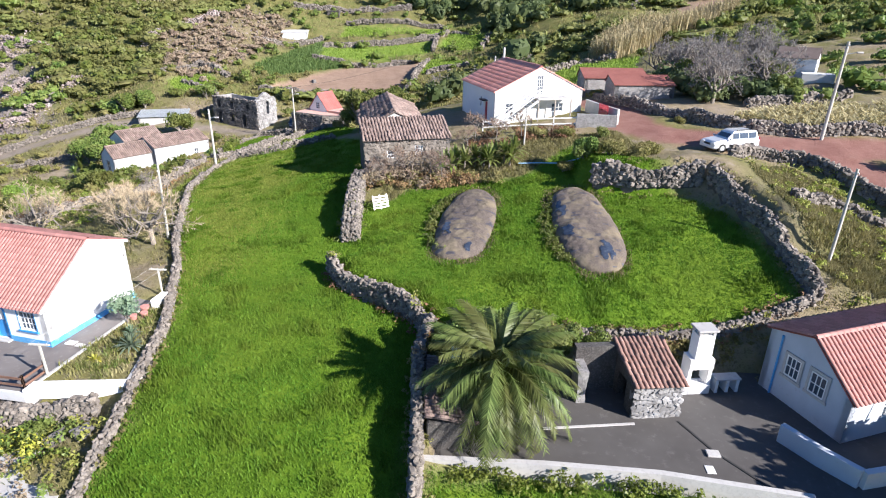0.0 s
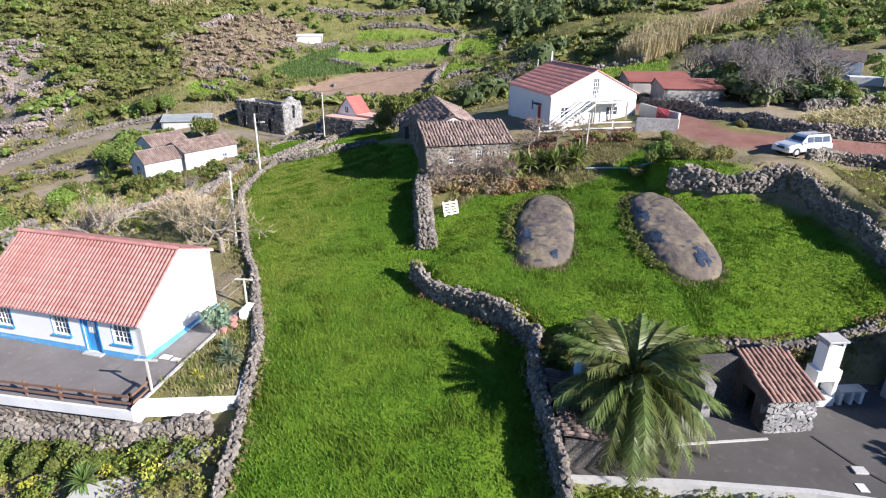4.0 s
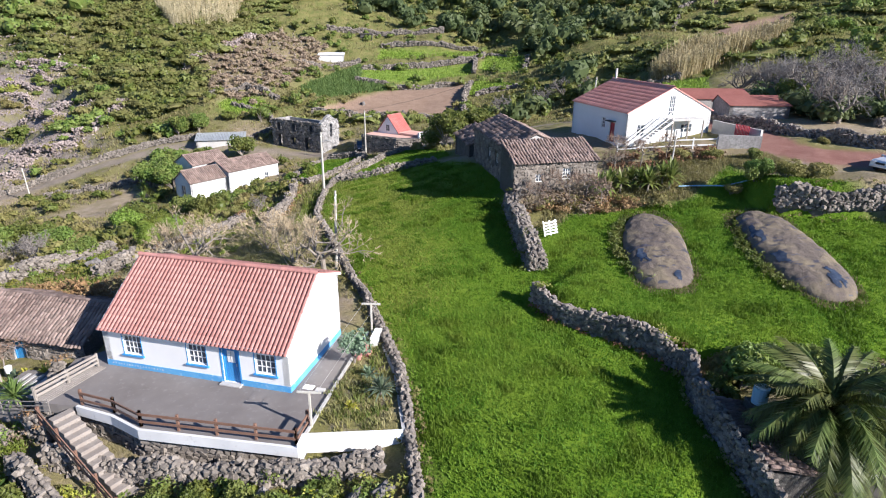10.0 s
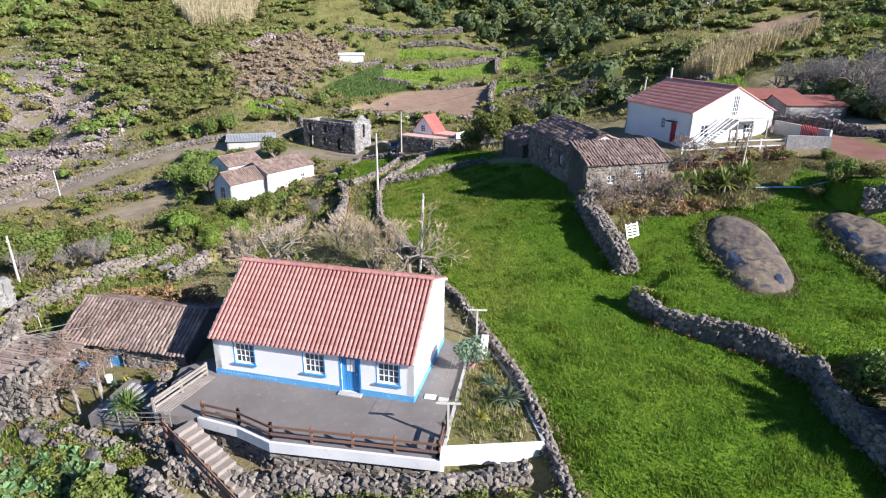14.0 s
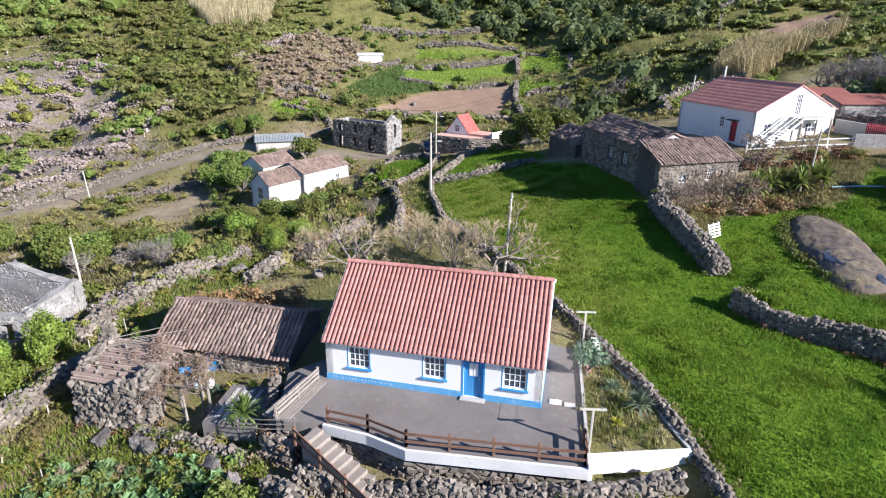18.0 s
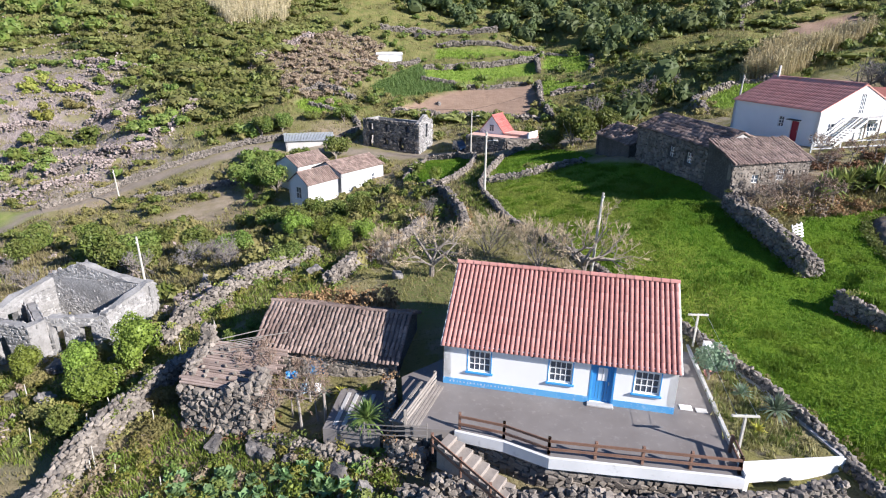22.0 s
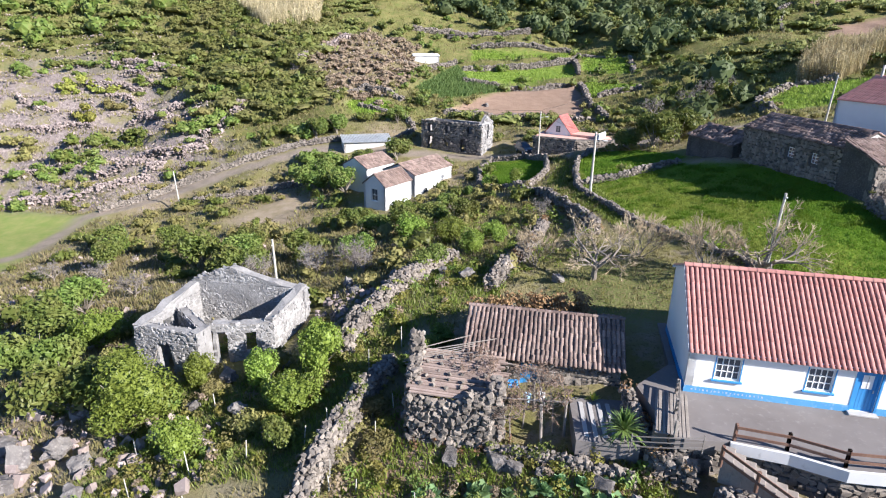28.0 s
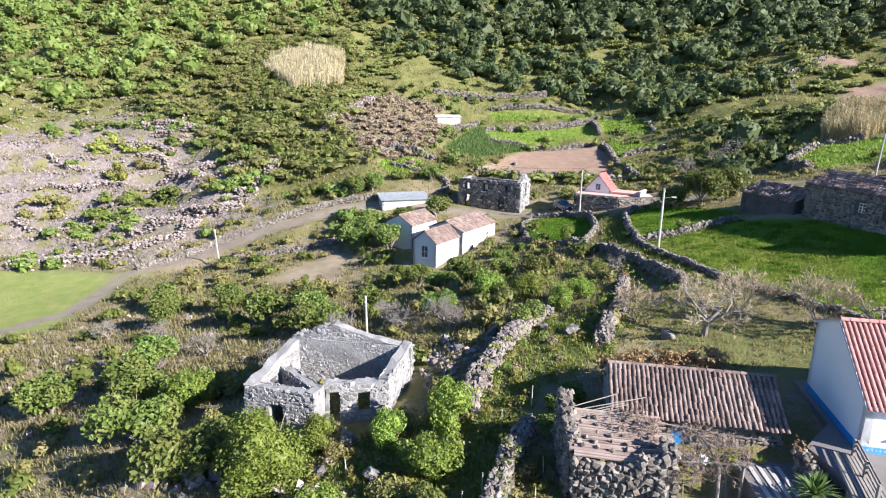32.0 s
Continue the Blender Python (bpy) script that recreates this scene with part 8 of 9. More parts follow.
# kale
kale = [sword_plant("kale", 0, 0, 0.42, 18, 0.14, M_KALE, "grey-green kale plant in the kitchen garden", 0.15, 40, 0), sword_plant("kale", 0, 0, 0.5, 22, 0.16, M_KALE, "grey-green kale plant in the kitchen garden", 0.2, 41, 0)]
placed(kale, [(x + r_.normal() * 0.12, y + r_.normal() * 0.12, 1.15) for x in np.arange(-45.5, -36.5, 0.8) for y in np.arange(18.5, 25.2, 0.85) if inside(np.array([x]), np.array([y]), KITCHEN_GARDEN)[0] > 0.3 and y < 27 - (x + 45) * 0.25], "kale rows")
remove_sources(kale)
# ---- loose things and small details ----
def heap(name, cx, cy, yaw, length, width, h, label, seed, bare):
    """A long flat-topped silage heap: soil over dark plastic, with a ragged foot. bare: where the plastic lies open."""
    n, k = 120, 60
    ii, jj = np.meshgrid(np.arange(n + 1), np.arange(k + 1), indexing="ij")
    a, b = (2 * ii / n - 1).ravel(), (2 * jj / k - 1).ravel()
    x = a * length / 2 * (1 + 0.04 * np.sin(3 * b + seed))
    y = b * width / 2 * (1 + 0.06 * np.sin(4 * a + seed) - 0.10 * a)
    z = h * np.maximum(0, 1 - (np.abs(a) ** 4.5 + np.abs(b) ** 2.8)) ** 0.62
    c, s_ = math.cos(yaw), math.sin(yaw)
    v = np.stack([cx + x * c - y * s_, cy + x * s_ + y * c, z], 1)
    lump = vnoise(v[:, 0], v[:, 1], 0.8, seed) * 0.07 + vnoise(v[:, 0], v[:, 1], 0.3, seed + 1) * 0.07
    rim = v[:, 2] <= 0
    v[:, 2] += height(v[:, 0], v[:, 1]) + np.where(rim, -0.25, lump)
    q = (np.arange(n)[:, None] * (k + 1) + np.arange(k)[None, :]).ravel()
    f = np.stack([q, q + k + 1, q + k + 2, q + 1], 1)
    ob = tagged(new(name, fast_mesh(name, v, f, M_HEAP, True)), label, "heap", "silage heaps")
    for i0, i1, j0, j1 in bare:
        i0, i1, j0, j1 = 2 * i0, 2 * i1, 2 * j0, 2 * j1
        keep = []
        for i in range(i0, i1):
            for j in range(j0, j1):
                e = ((2 * (i - i0 + 0.5) / (i1 - i0) - 1) ** 2 + (2 * (j - j0 + 0.5) / (j1 - j0) - 1) ** 2) ** 0.5
                if e + 1.1 * noise.noise(Vector((i * 0.16, j * 0.2, seed * 3.1))) < 0.85:
                    keep.append(f[i * k + j])
        if keep:
            used, inv = np.unique(np.array(keep), return_inverse=True)
            child(new("plastic_sheet", fast_mesh("plastic_sheet", v[used] + np.array([0, 0, 0.03]), inv.reshape(-1, 4), M_TARP, True)), ob)
    r = np.random.default_rng(seed + 70)
    e = r.uniform(0, 6.283, 900)
    k_ = r.uniform(0.96, 1.14, 900)
    x, y = np.sign(np.cos(e)) * np.abs(np.cos(e)) ** 0.6 * length / 2 * k_, np.sign(np.sin(e)) * np.abs(np.sin(e)) ** 0.7 * width / 2 * k_
    tufts("heap_fringe", cx + x * c - y * s_, cy + x * s_ + y * c, 0.16, 4, M_DRYBLADE, "yellowed grass round the foot of the heaps", seed + 80, 0.14)
    return ob


M_HEAP, nt, b = nodes_of("soil_over_plastic")
geo = nt.nodes.new("ShaderNodeNewGeometry").outputs["Position"]
stretch = nt.nodes.new("ShaderNodeMapping")
stretch.inputs["Scale"].default_value = (0.8, 1.9, 0.5)
nt.links.new(geo, stretch.inputs["Vector"])
e1, e2 = noise_node(nt, 1.3, 3, 0.55, stretch.outputs[0]), noise_node(nt, 11, 6, 0.8)
soilc = blend(nt, ramp(nt, e2, 0.35, 0.65), (0.09, 0.073, 0.06), (0.16, 0.132, 0.11))
soilc = blend(nt, ramp(nt, noise_node(nt, 0.7, 3), 0.45, 0.65), soilc, blend(nt, 0.5, soilc, (0.27, 0.225, 0.13)))
sheetf = ramp(nt, e1, 0.60, 0.62)
nt.links.new(blend(nt, sheetf, soilc, (0.075, 0.07, 0.08)), b.inputs["Base Color"])
nt.links.new(ramp2(nt, sheetf, 0.95, 0.4), b.inputs["Roughness"])
relief(nt, b, e2, 0.7, 0.05)
heap("silage_clamp", -0.5, 43.0, radians(84), 11.0, 4.2, 0.72, "long soil-covered silage heap in the meadow", 1, ((14, 24, 20, 26), (3, 8, 8, 12)))
heap("silage_clamp", 8.0, 41.4, radians(97), 11.2, 4.2, 0.8, "long soil-covered silage heap with bare black plastic", 2, ((2, 14, 8, 15), (34, 46, 22, 28), (18, 26, 22, 27)))
wx_, wy_ = [], []
r2 = np.random.default_rng(20)
for cx, cy, w in ((-0.5, 43.0, 2.5), (8.0, 41.4, 2.5)):
    q = r2.uniform(2.1, 4.2, 130)
    wx_.append(cx + np.cos(q) * w * 1.06 + r2.normal(size=130) * 0.25)
    wy_.append(cy + np.sin(q) * 5.3 + r2.normal(size=130) * 0.2)
far_plants("heap_weeds", np.concatenate(wx_), np.concatenate(wy_), 0.28, 26, 0.13, M_LEAF, "dark weeds growing along the heaps", 21, 0.9)
weed_spots = [((-62, -47), (22, 36), 150), ((-35, -16), (16.5, 21.8), 160), ((0, 13), (20.0, 20.9), 60), ((2, 19), (29.4, 30.9), 120), ((21, 29), (32, 48), 130), ((-46, -33), (44, 66), 200), ((-72, -50), (44, 60), 160)]
for i, (xr, yr, n) in enumerate(weed_spots):
    far_plants("weeds", r2.uniform(*xr, n), r2.uniform(*yr, n), 0.42, 60, 0.12, (M_OLIVE, M_LIME, M_BRIGHT)[i % 3], "leafy weeds on the rough ground", 30 + i, 0.8)
far_plants("vine_tangle", r2.uniform(-43, -36.5, 170), r2.uniform(34.4, 36.6, 170), 0.55, 60, 0.12, M_RUST, "rusty vines behind the shed roof", 40, 0.6, -3.6)
far_plants("ruin_weeds", r2.uniform(-60.5, -57, 22), r2.uniform(38, 40.6, 22), 0.4, 60, 0.12, M_LIME, "yellow-green weeds growing inside the ruin", 47, 0.7)
for i, m_ in enumerate((M_LEAF, M_LIME, M_DRYSCRUB, M_BRIGHT, M_LIME)):
    ux, uy = area_points([KITCHEN_GARDEN, RUIN_GARDEN, [(-35, 17), (-34, 21.8), (-24, 20.5), (-17, 21), (-16, 15)]], 300, 500 + i, BUILT[:5])
    k_ = r2.permutation(len(ux))[:90]
    far_plants("garden_growth", ux[k_], uy[k_], 0.5, 110, 0.11, m_, "mixed leafy growth over the neglected gardens", 510 + i, 0.8)
far_plants("vine_tangle", r2.uniform(-10, 0, 90), r2.uniform(49.2, 51.8, 90), 0.55, 70, 0.13, M_RUST, "brown vines below the farmhouse", 41, 0.8)
far_plants("vine_tangle", r2.uniform(-1, 9, 70), r2.uniform(57.0, 59.6, 70), 0.5, 70, 0.13, M_RUST, "red-brown scrub below the white house", 42, 0.8)
for i, (line, h_, w_, *_rest) in enumerate(WALLS[:10] + WALLS[12:20]):
    pts = along(line, 0.45)
    ex, ey = [], []
    for x, y, dx, dy in pts:
        for sgn in (-1, 1):
            if r2.uniform() < 0.75:
                o_ = sgn * (w_ * 0.5 + r2.uniform(0.0, 0.45))
                ex.append(x - dy * o_)
                ey.append(y + dx * o_)
    far_plants("wall_weeds", np.array(ex), np.array(ey), 0.3, 26, 0.13, (M_OLIVE, M_LEAF, M_RUST, M_OLIVE)[i % 4], "weeds growing along the foot of the walls", 400 + i, 0.9)
for i in (12, 13, 14, 15, 16, 17, 19, 2, 3, 5, 6):
    line, h_, w_ = WALLS[i][:3]
    pts = [p for p in along(line, 0.5) if vnoise(np.array([p[0]]), np.array([p[1]]), 2.5, 320 + i)[0] > 0.02]
    if len(pts) > 3:
        cx_, cy_ = np.array([p[0] + r2.normal() * w_ * 0.25 for p in pts]), np.array([p[1] + r2.normal() * w_ * 0.25 for p in pts])
        far_plants("wall_creeper", cx_, cy_, 0.42, 70, 0.1, (M_OLIVE, M_LEAF, M_LIME, M_RUST)[i % 4], "creepers growing over the drystone walls", 420 + i, 0.55, 0.6 - h_ / 0.27)
far_plants("vine_tangle", r2.uniform(-10, -2.6, 34), r2.uniform(49.6, 51.9, 34), 0.85, 120, 0.12, M_DRYSCRUB, "dry brown vines before the farmhouse wing", 43, 1.0)
far_plants("vine_tangle", r2.uniform(-10, 2, 24), r2.uniform(49.3, 51.6, 24), 0.6, 110, 0.12, M_OLIVE, "olive weeds before the farmhouse wing", 44, 0.9)
far_plants("bank_growth", r2.uniform(-30, -16.5, 26), r2.uniform(20.2, 21.9, 26), 0.6, 170, 0.11, M_LEAF, "green shrubs on the bank below the terrace", 45, 0.9)
far_plants("bank_growth", r2.uniform(-35, -18, 16), r2.uniform(19.6, 21.6, 16), 0.55, 150, 0.11, M_YELLOW, "yellow-green shrubs on the bank below the terrace", 46, 0.9)
px_, py_ = r2.uniform(-20.3, -17.2, 150), r2.uniform(24.0, 31.5, 150)
ok_ = inside(px_, py_, PLANTER) > 0.15
for i, m_ in enumerate((M_OLIVE, M_DRYBLADE, M_LEAF)):
    k_ = np.nonzero(ok_)[0][i::3]
    tufts("planter_weeds", px_[k_].repeat(8) + r2.normal(size=len(k_) * 8) * 0.2, py_[k_].repeat(8) + r2.normal(size=len(k_) * 8) * 0.2, 0.22, 5, m_, "weeds in the planter bed", 50 + i, 0.1, z=np.full(len(k_) * 8, 0.08))


def pole(name, x, y, h, lean=(0, 0), r=0.11, label="pale weathered timber pole", arm=False, lamp=False):
    ob = thing(name, pose(x, y, hz(x, y) - 0.4), label, "pole", "poles")
    bm = bmesh.new()
    tube(bm, (0, 0, 0), (lean[0], lean[1], h + 0.4), r, r * 0.72, 10)
    part("shaft", bm, M_POLE, ob)
    if arm:
        bm = bmesh.new()
        beam(bm, (lean[0] - 0.5, lean[1], h + 0.1), (lean[0] + 0.5, lean[1], h + 0.1), 0.08)
        part("crossarm", bm, M_GREYWOOD, ob)
    for i in range(2):
        part("insulator", boxes((lean[0] - 0.06 + i * 0.1, lean[1] - 0.15, h - 0.1 + i * 0.2, lean[0] + i * 0.1, lean[1] - 0.07, h + i * 0.2), bevel=0.01), M_WINDOW, ob)
    if lamp:
        bm = bmesh.new()
        beam(bm, (lean[0], lean[1], h - 0.6), (lean[0] + 0.9, lean[1] - 0.3, h - 0.4), 0.05, sides=6)
        part("lamp_arm", bm, M_METAL, ob)
        part("lamp_head", boxes((lean[0] + 0.7, lean[1] - 0.42, h - 0.5, lean[0] + 1.2, lean[1] - 0.2, h - 0.36), bevel=0.03), M_GREYCONC, ob)
    return ob


pole("utility_pole", -23.6, 41.4, 5.9, (0.25, -0.1))
pole("utility_pole", -30.5, 65.0, 6.9, (0.0, 0.0), 0.14, lamp=True)
pole("utility_pole", -58.2, 46.3, 5.0, (-0.1, 0))
pole("utility_pole", -90.7, 96.4, 5.6, (-0.3, 0), 0.13)
pole("street_lamp", 30.2, 55.2, 8.2, (0.2, 0), 0.15, "tall pale lamp pole beside the red road", lamp=True)
pole("utility_pole", 22.7, 36.8, 6.0, (0.3, 0.2))
pole("utility_pole", 0.9, 80.5, 6.2, (0.3, 0), 0.13)
pole("street_lamp", -32.1, 98.6, 7.2, (0, 0), 0.13, "tall pale lamp pole at the village road", lamp=True)
pole("utility_pole", 4.2, 56.6, 3.4, (0.1, 0), 0.09)
for a, b_, s in (((-32.1, 98.6, 4.7), (-8, 128, 10.0), 1.0), ((-32.1, 98.6, 4.7), (-52, 116, 4.0), 0.6), ((-30.5, 65, 6.6), (-32.1, 98.6, 4.7), 0.7)):
    bm = bmesh.new()
    a, b_ = Vector(a), Vector(b_)
    q = [a + (b_ - a) * i / 10 - Vector((0, 0, 4 * s * (i / 10) * (1 - i / 10))) for i in range(11)]
    for u, w in zip(q, q[1:]):
        beam(bm, u, w, 0.03, sides=3)
    bmesh.ops.remove_doubles(bm, verts=bm.verts, dist=0.02)
    tagged(part("overhead_cable", bm, M_BLACK, None), "thin black overhead cable between the poles", "cable")


def t_post(x, y, z, h, label, yaw=0):
    ob = thing("clothesline_post", pose(x, y, z, 0, 0, yaw), label, "post", "clothesline posts")
    part("shaft", boxes((-0.05, -0.05, -0.3, 0.05, 0.05, h), bevel=0.01), M_POLE, ob)
    part("crossbar", boxes((-0.55, -0.05, h, 0.55, 0.05, h + 0.09), bevel=0.01), M_POLE, ob)
    for i in (-0.4, 0, 0.4):
        part("hook", boxes((i - 0.015, -0.015, h + 0.09, i + 0.015, 0.015, h + 0.15)), M_METAL, ob)


t_post(-20.72, 24.0, 0.1, 1.8, "pale T-shaped clothesline post at the planter")
t_post(-19.5, 32.9, 0.0, 2.0, "pale T-shaped clothesline post behind the cottage")
for i in (-0.4, 0.4):
    bm = bmesh.new()
    beam(bm, (-20.72 + i, 24.0, 2.04), (-19.5 + i, 32.9, 2.14), 0.012, sides=3)
    tagged(part("clothesline", bm, M_GREYCONC, None), "thin clothesline between the T-posts", "line")

# pots, slabs and the grey-leaved shrub beside the cottage
for i, (x, y, s) in enumerate(((-19.6, 31.0, 0.25), (-19.3, 30.4, 0.2), (-19.75, 30.0, 0.2))):
    bm = bmesh.new()
    tube(bm, (x, y, 0.05), (x, y, 0.05 + s * 1.4), s * 0.75, s, 12)
    ob = tagged(part("flower_pot", bm, M_TILE, None), "terracotta flower pot beside the planter", "pot", "flower pots")
    part("rim", (lambda q: (tube(q, (x, y, 0.05 + s * 1.25), (x, y, 0.08 + s * 1.45), s * 1.1, s * 1.12, 12), q)[1])(bmesh.new()), M_TILE, ob)
oleander = bush_thing("oleander", (1.0, 0.9, 1.0), 900, 0.11, M_YUCCA, "grey-leaved oleander shrub with red flowers", 61, 8, 0.4, "shrub")
oleander.matrix_world = pose(-19.9, 29.6, 0.05)
low_wall("planter_bench", [(-19.1, 31.2), (-19.0, 32.4)], 0.0, 0.75, 0.4, M_WHITE, "white masonry bench at the planter's end")
for x, y, w in ((-21.75, 27.2, 0.55), (-21.1, 27.0, 0.5)):
    bm = boxes((-w / 2, -w * 0.35, 0.0, w / 2, w * 0.35, 0.05), bevel=0.01)
    bm.transform(pose(x, y, 0.004, 0, 0, -8))
    tagged(part("slab", bm, M_WHITE if w > 0.52 else M_GREYCONC, None), "pale cover slab lying on the terrace", "slab")

# pallet gate, pipe, tank, trough, flat roof
pallet = thing("pallet_gate", pose(-7.6, 46.0, hz(-7.6, 46.0) + 0.02, -18, 0, 35), "white slatted pallet used as a gate", "gate")
for i in range(5):
    part("slat", boxes((-0.7, -0.02, 0.1 + i * 0.22, 0.7, 0.02, 0.22 + i * 0.22), bevel=0.005), M_WINDOW, pallet)
for i in (-0.6, 0, 0.6):
    part("batten", boxes((i - 0.05, 0.022, 0.0, i + 0.05, 0.08, 1.2)), M_WINDOW, pallet)
bm = bmesh.new()
hose = [Vector((x, y, hz(x, y) + 0.25)) for x, y in ((3.6, 52.0), (5.4, 51.8), (7.2, 51.4), (9.2, 51.2))]
for u, w in zip(hose, hose[1:]):
    beam(bm, u, w, 0.08, sides=6)
tagged(part("water_pipe", bm, M_PLASTICBLUE, None), "pale blue-green plastic pipe lying over the grass", "pipe")
cist = thing("cistern", pose(-0.4, 24.6, -1.3, 0, 0, 5), "stone cistern with weathered tile cover beside the palm", "cistern")
part("body", boxes((-1.1, -2.4, 0, 1.1, 2.4, 1.5), bevel=0.05), M_DARKRUBBLE, cist)
tile_roof(cist, (1.2, -2.5, 1.5), (0, 1, 0), (-2.4, 0, 0.45), 5.0, 2.44, 0.26, 0.42, *OLD, 0, 0.06)
tank = thing("water_drum", pose(-0.1, 26.2, 0.95), "light blue plastic drum beside the cistern", "drum")
bm = bmesh.new()
tube(bm, (0, 0, 0), (0, 0, 0.85), 0.34, 0.36, 16)
part("body", bm, M_PLASTICBLUE, tank)
bm = bmesh.new()
tube(bm, (0, 0, 0.85), (0, 0, 0.92), 0.3, 0.26, 16)
part("lid", bm, M_WHITE, tank)
part("stand", boxes((-0.45, -0.45, -2.0, 0.45, 0.45, 0.0)), M_DARKRUBBLE, tank)
tagged(part("flat_roof", prism([(-21.6, 19.2), (-19.0, 20.3), (-16.0, 19.4), (-16.0, 15), (-21.6, 15)], -3.2, -1.15), M_GREYCONC, None), "grey cement flat roof below the terrace", "roof", kind="structure")
cloth = bmesh.new()
bmesh.ops.create_grid(cloth, x_segments=8, y_segments=6, size=0.5)
for v_ in cloth.verts:
    v_.co.z += 0.12 * noise.noise(v_.co * 3)
cloth.transform(pose(-41.0, 29.5, -0.5, 55, 10, 20) @ Matrix.Diagonal((0.6, 0.4, 1, 1)))
tagged(part("blue_cloth", cloth, M_BLUE, None), "crumpled blue tarp under the lean-to", "tarp")
for i, (x, y, z) in enumerate(((-39.6, 29.3, -1.3), (-40.3, 29.2, -1.3))):
    bm = bmesh.new()
    tube(bm, (x, y, z), (x, y, z + 0.4), 0.16, 0.2, 12)
    tagged(part("bucket", bm, M_PLASTICBLUE if i else M_WHITE, None), "small plastic bucket beside the shed", "bucket", "buckets")

# stakes and boulders
for i in range(34):
    x, y = r2.uniform(-60, -44), r2.uniform(23, 38)
    if inside(np.array([x]), np.array([y]), BUILT[3])[0] > -0.5 or (x > -46.5 and y > 26):
        continue
    bm = bmesh.new()
    z = hz(x, y)
    tube(bm, (x, y, z - 0.2), (x + r2.normal() * 0.08, y + r2.normal() * 0.08, z + r2.uniform(0.7, 1.4)), 0.035, 0.025, 6)
    tagged(part("stake", bm, M_POLE, None), "thin pale garden stake stuck in the ground", "stake", "garden stakes")


def boulder(x, y, s, seed):
    v, f = hull_stone(seed, 12)
    bm = bmesh.new()
    vs = [bm.verts.new(q) for q in v]
    for t in f:
        bm.faces.new([vs[i] for i in t])
    bmesh.ops.subdivide_edges(bm, edges=bm.edges[:], cuts=3, use_grid_fill=True)
    for q in bm.verts:
        q.co *= 1 + 0.30 * noise.noise(q.co * 2.6 + Vector((seed, 0, 0))) + 0.16 * noise.noise(q.co * 7 + Vector((0, seed, 0)))
    bm.verts.index_update()
    v, f = np.array([q.co[:] for q in bm.verts]), np.array([[w.index for w in t.verts] for t in bm.faces])
    bm.free()
    ob = tagged(new("boulder", fast_mesh("boulder", v, f, M_ROCK)), "rough grey lava boulder among the weeds", "boulder", "boulders")
    ob.matrix_world = Matrix.LocRotScale((x, y, hz(x, y) + s * 0.2), Euler((r2.normal() * 0.4, r2.normal() * 0.4, r2.uniform(0, 6))), Vector((s * 1.1, s * 0.85, s * 0.8)))


for i, (x, y, s) in enumerate(((-57.5, 34.2, 1.3), (-58.6, 31.5, 0.9), (-55.5, 30.5, 1.0), (-54.2, 34.8, 0.8), (-42.0, 26.0, 1.2), (-41.2, 25.5, 0.9), (-40.0, 25.2, 0.7), (-64.5, 28.8, 1.4), (-66.4, 28.2, 1.3), (-68, 29, 1.5), (-62.6, 27.6, 1.1), (-66, 26.5, 1.2),
                               (-46.2, 47.2, 1.0), (-45.1, 44.2, 0.8), (-43.4, 43.2, 0.9), (-37.6, 24.3, 0.9), (-36.2, 23.4, 0.8), (-19.6, 21.0, 0.9), (-18.2, 20.6, 1.0), (-17.0, 20.9, 0.9), (-22.2, 21.2, 0.7), (-61.5, 25.2, 1.0), (-48.8, 44.5, 0.9), (3.2, 30.4, 0.9),
                               (-39.5, 136, 1.2), (-30, 132, 0.8), (-52.2, 44.4, 0.9), (-51.2, 42.0, 0.8), (-37.0, 42.2, 0.9), (-44.0, 26.4, 1.0))):
    boulder(x, y, s, 200 + i)
rock = Batch()
for poly, n, s in ((STEPS, 10500, 0.36), (GULLY, 500, 0.4), (BARE_SLOPE, 250, 0.45), ([(-70, 22), (-70, 34), (-56, 30), (-54, 20)], 260, 0.5), ([(-54.5, 43.5), (-48.5, 44), (-49, 36), (-53, 37)], 220, 0.32)):
    x, y = area_points([poly], n * 2, 300 + n)
    x, y = x[:n], y[:n]
    z = height(x, y)
    for i in range(len(x)):
        k = s * r2.uniform(0.4, 1.5)
        rock.add(*ROUGH_STONES[int(r2.integers(0, 12))], rot3(*r2.uniform(0, 6, 3)) * (k * r2.uniform(0.6, 1.3, 3))[None, :], (x[i], y[i], z[i] + k * 0.12))
tagged(new("scree_stones", rock.mesh("scree_stones", M_SCREE)), "loose grey lava stones strewn over the slopes", "stones", kind="stuff")


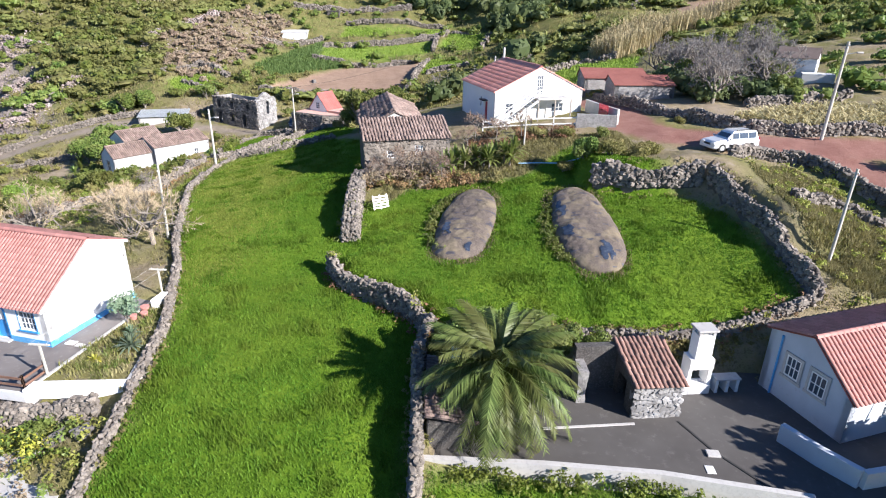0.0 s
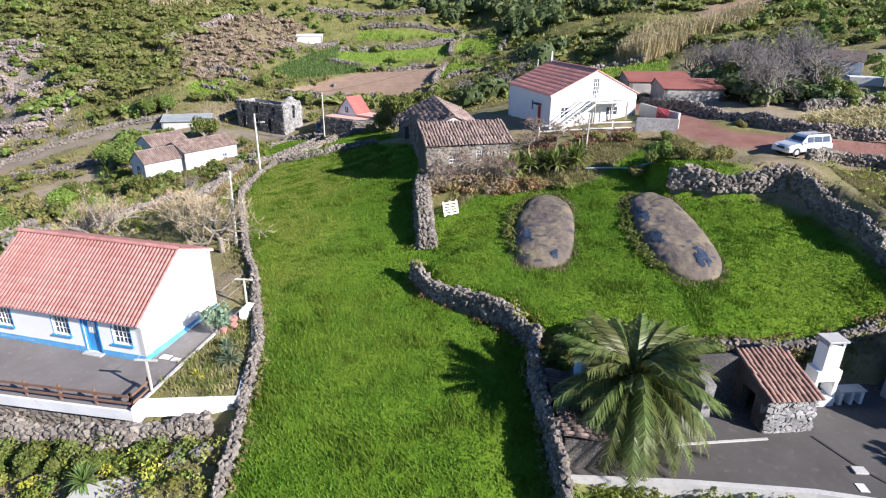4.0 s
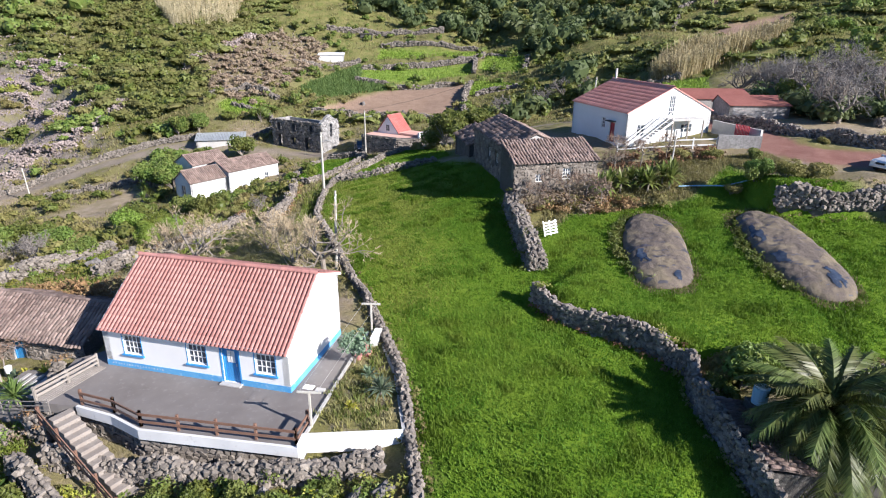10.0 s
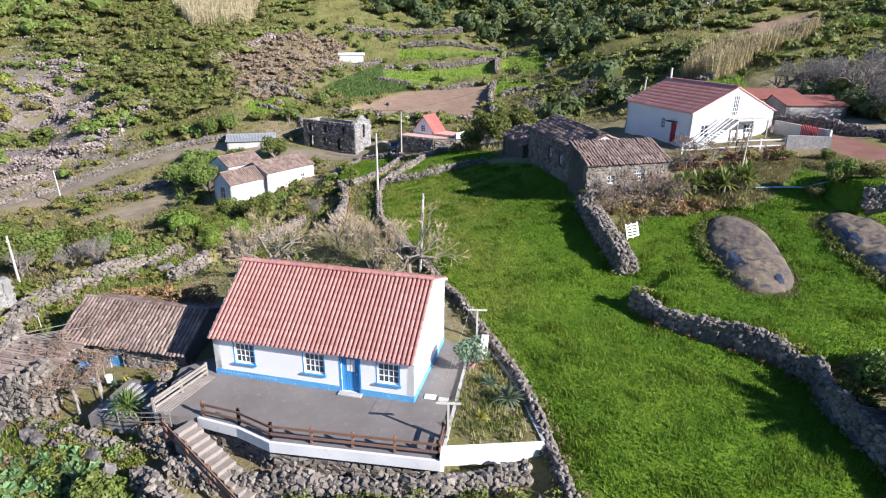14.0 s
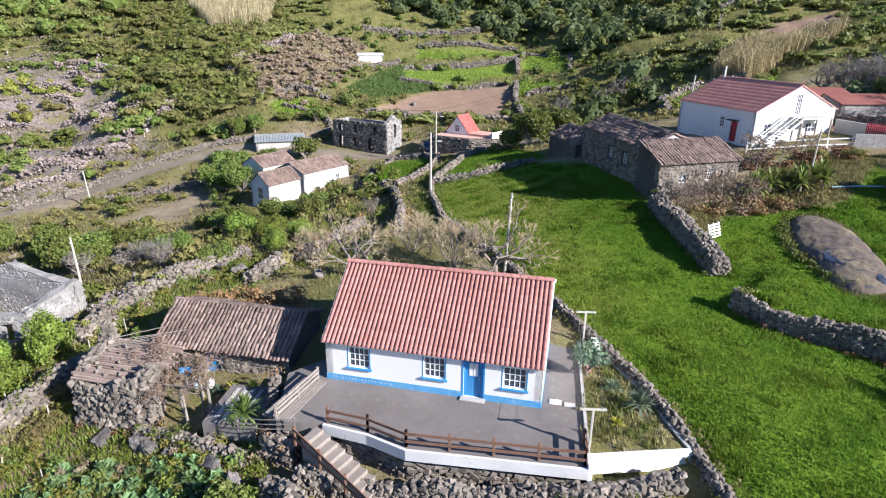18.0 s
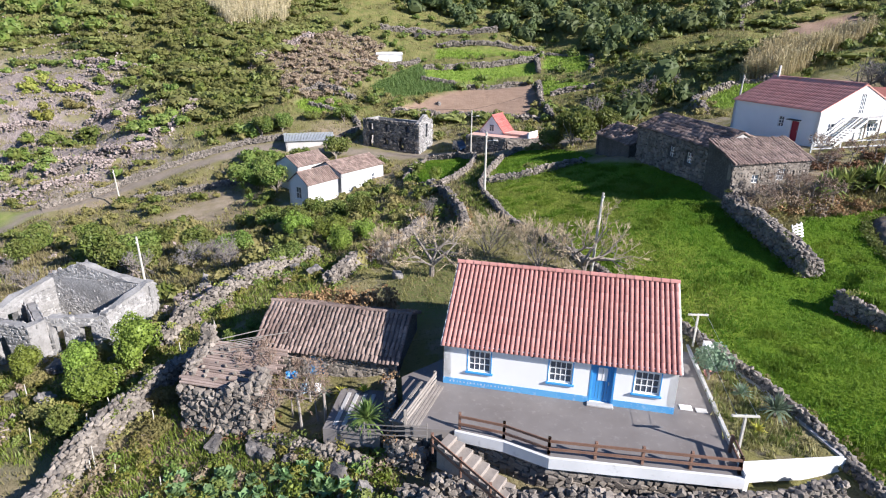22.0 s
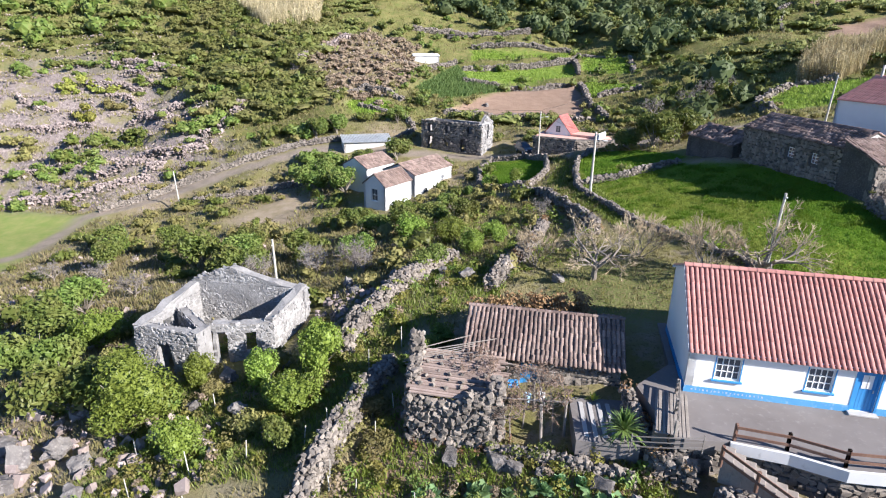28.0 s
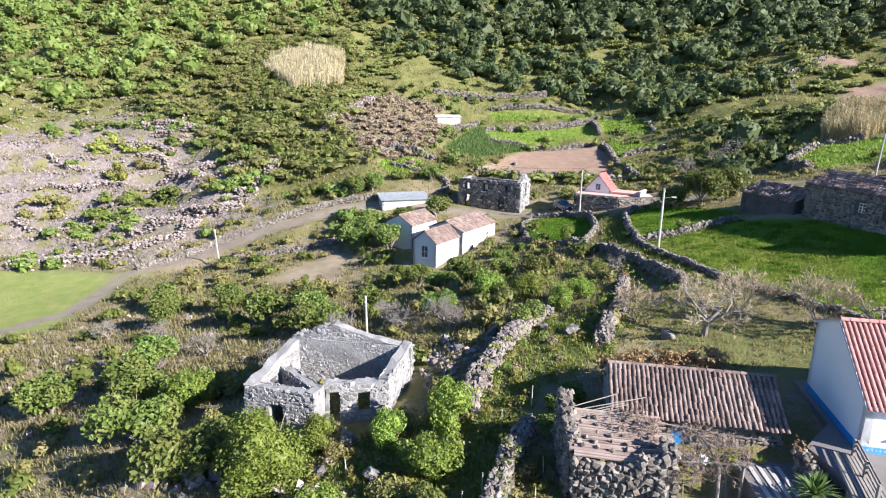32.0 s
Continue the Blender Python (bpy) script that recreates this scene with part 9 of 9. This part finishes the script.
# cars
def car(name, m, paint, label, long=4.6, wide=1.8):
    ob = thing(name, m, label, "car")
    h, hw = long / 2, wide / 2

    def loft(profile, w0, w1, z_mid):
        bm = bmesh.new()
        lo = [bm.verts.new((x, -(w0 if z < z_mid else w1), z)) for x, z in profile]
        hi = [bm.verts.new((x, (w0 if z < z_mid else w1), z)) for x, z in profile]
        n = len(profile)
        bm.faces.new(lo)
        bm.faces.new(hi[::-1])
        for i in range(n):
            bm.faces.new((lo[(i + 1) % n], lo[i], hi[i], hi[(i + 1) % n]))
        bmesh.ops.recalc_face_normals(bm, faces=bm.faces)
        bmesh.ops.bevel(bm, geom=list(bm.edges), offset=0.05, segments=2, affect="EDGES")
        return bm
    part("body", loft([(-h, 0.35), (-h, 0.95), (-h + 0.15, 1.02), (h - 1.2, 1.05), (h - 0.2, 0.92), (h, 0.75), (h, 0.35)], hw, hw - 0.04, 0.9), paint, ob)
    part("cabin", loft([(-h + 0.1, 1.0), (-h + 0.3, 1.62), (-h + 0.6, 1.7), (h - 2.25, 1.7), (h - 2.0, 1.62), (h - 1.25, 1.02)], hw - 0.06, hw - 0.22, 1.3), paint, ob)
    bm = boxes((0, -hw + 0.28, 0, 0.02, hw - 0.28, 0.62))
    bm.transform(Matrix.Translation((h - 1.33, 0, 1.05)) @ Matrix.Rotation(radians(-49), 4, "Y"))
    part("windscreen", bm, M_GLASS, ob)
    for sgn in (-1, 1):
        for x0, x1 in ((-h + 0.45, -h + 1.15), (-h + 1.25, -h + 2.05), (-h + 2.15, h - 1.85)):
            bm = boxes((x0, 0, 0, x1, 0.02, 0.46))
            bm.transform(Matrix.Translation((0, sgn * (hw - 0.06), 1.1)) @ Matrix.Rotation(radians(sgn * 15), 4, "X"))
            part("side_window", bm, M_GLASS, ob)
        bm = bmesh.new()
        beam(bm, (-h + 0.6, sgn * (hw - 0.3), 1.75), (h - 2.3, sgn * (hw - 0.3), 1.75), 0.05)
        part("roof_rail", bm, M_BLACK, ob)
        part("headlight", boxes((h - 0.12, sgn * (hw - 0.3) - 0.2, 0.68, h + 0.01, sgn * (hw - 0.3) + 0.2, 0.86), bevel=0.03), M_WINDOW, ob)
        part("tail_light", boxes((-h - 0.01, sgn * (hw - 0.14) - 0.1, 0.75, -h + 0.1, sgn * (hw - 0.14) + 0.1, 1.1), bevel=0.03), M_REDPAINT, ob)
        part("mirror", boxes((h - 1.55, sgn * (hw + 0.1) - 0.1, 1.05, h - 1.4, sgn * (hw + 0.1) + 0.1, 1.2), bevel=0.03), paint, ob)
        for x in (-h + 0.85, h - 0.85):
            bm = bmesh.new()
            tube(bm, (x, sgn * (hw - 0.2), 0.36), (x, sgn * (hw + 0.02), 0.36), 0.36, 0.36, 20)
            wheel = part("wheel", bm, M_BLACK, ob)
            bm = bmesh.new()
            tube(bm, (x, sgn * (hw + 0.0), 0.36), (x, sgn * (hw + 0.035), 0.36), 0.23, 0.21, 14)
            part("rim", bm, M_METAL, wheel)
    bm = boxes((h - 0.05, -hw + 0.5, 0.6, h + 0.012, hw - 0.5, 0.78), bevel=0.02)
    part("grille", bm, M_BLACK, ob)
    part("bumper", boxes((h - 0.1, -hw + 0.05, 0.36, h + 0.06, hw - 0.05, 0.56), bevel=0.04), paint, ob)
    part("bumper", boxes((-h - 0.06, -hw + 0.05, 0.4, -h + 0.1, hw - 0.05, 0.6), bevel=0.04), M_BLACK, ob)
    return ob


car("car", pose(21.3, 52.3, hz(21.3, 52.3) + 0.03, 0, 0, 201), M_CARPAINT, "silver off-road car parked on the red road")
car("car", pose(-33.9, 103.2, hz(-33.9, 103.2) + 0.05, 0, 0, -70), M_DARKCAR, "dark blue-grey car parked beside the stone ruin", 4.2, 1.7)
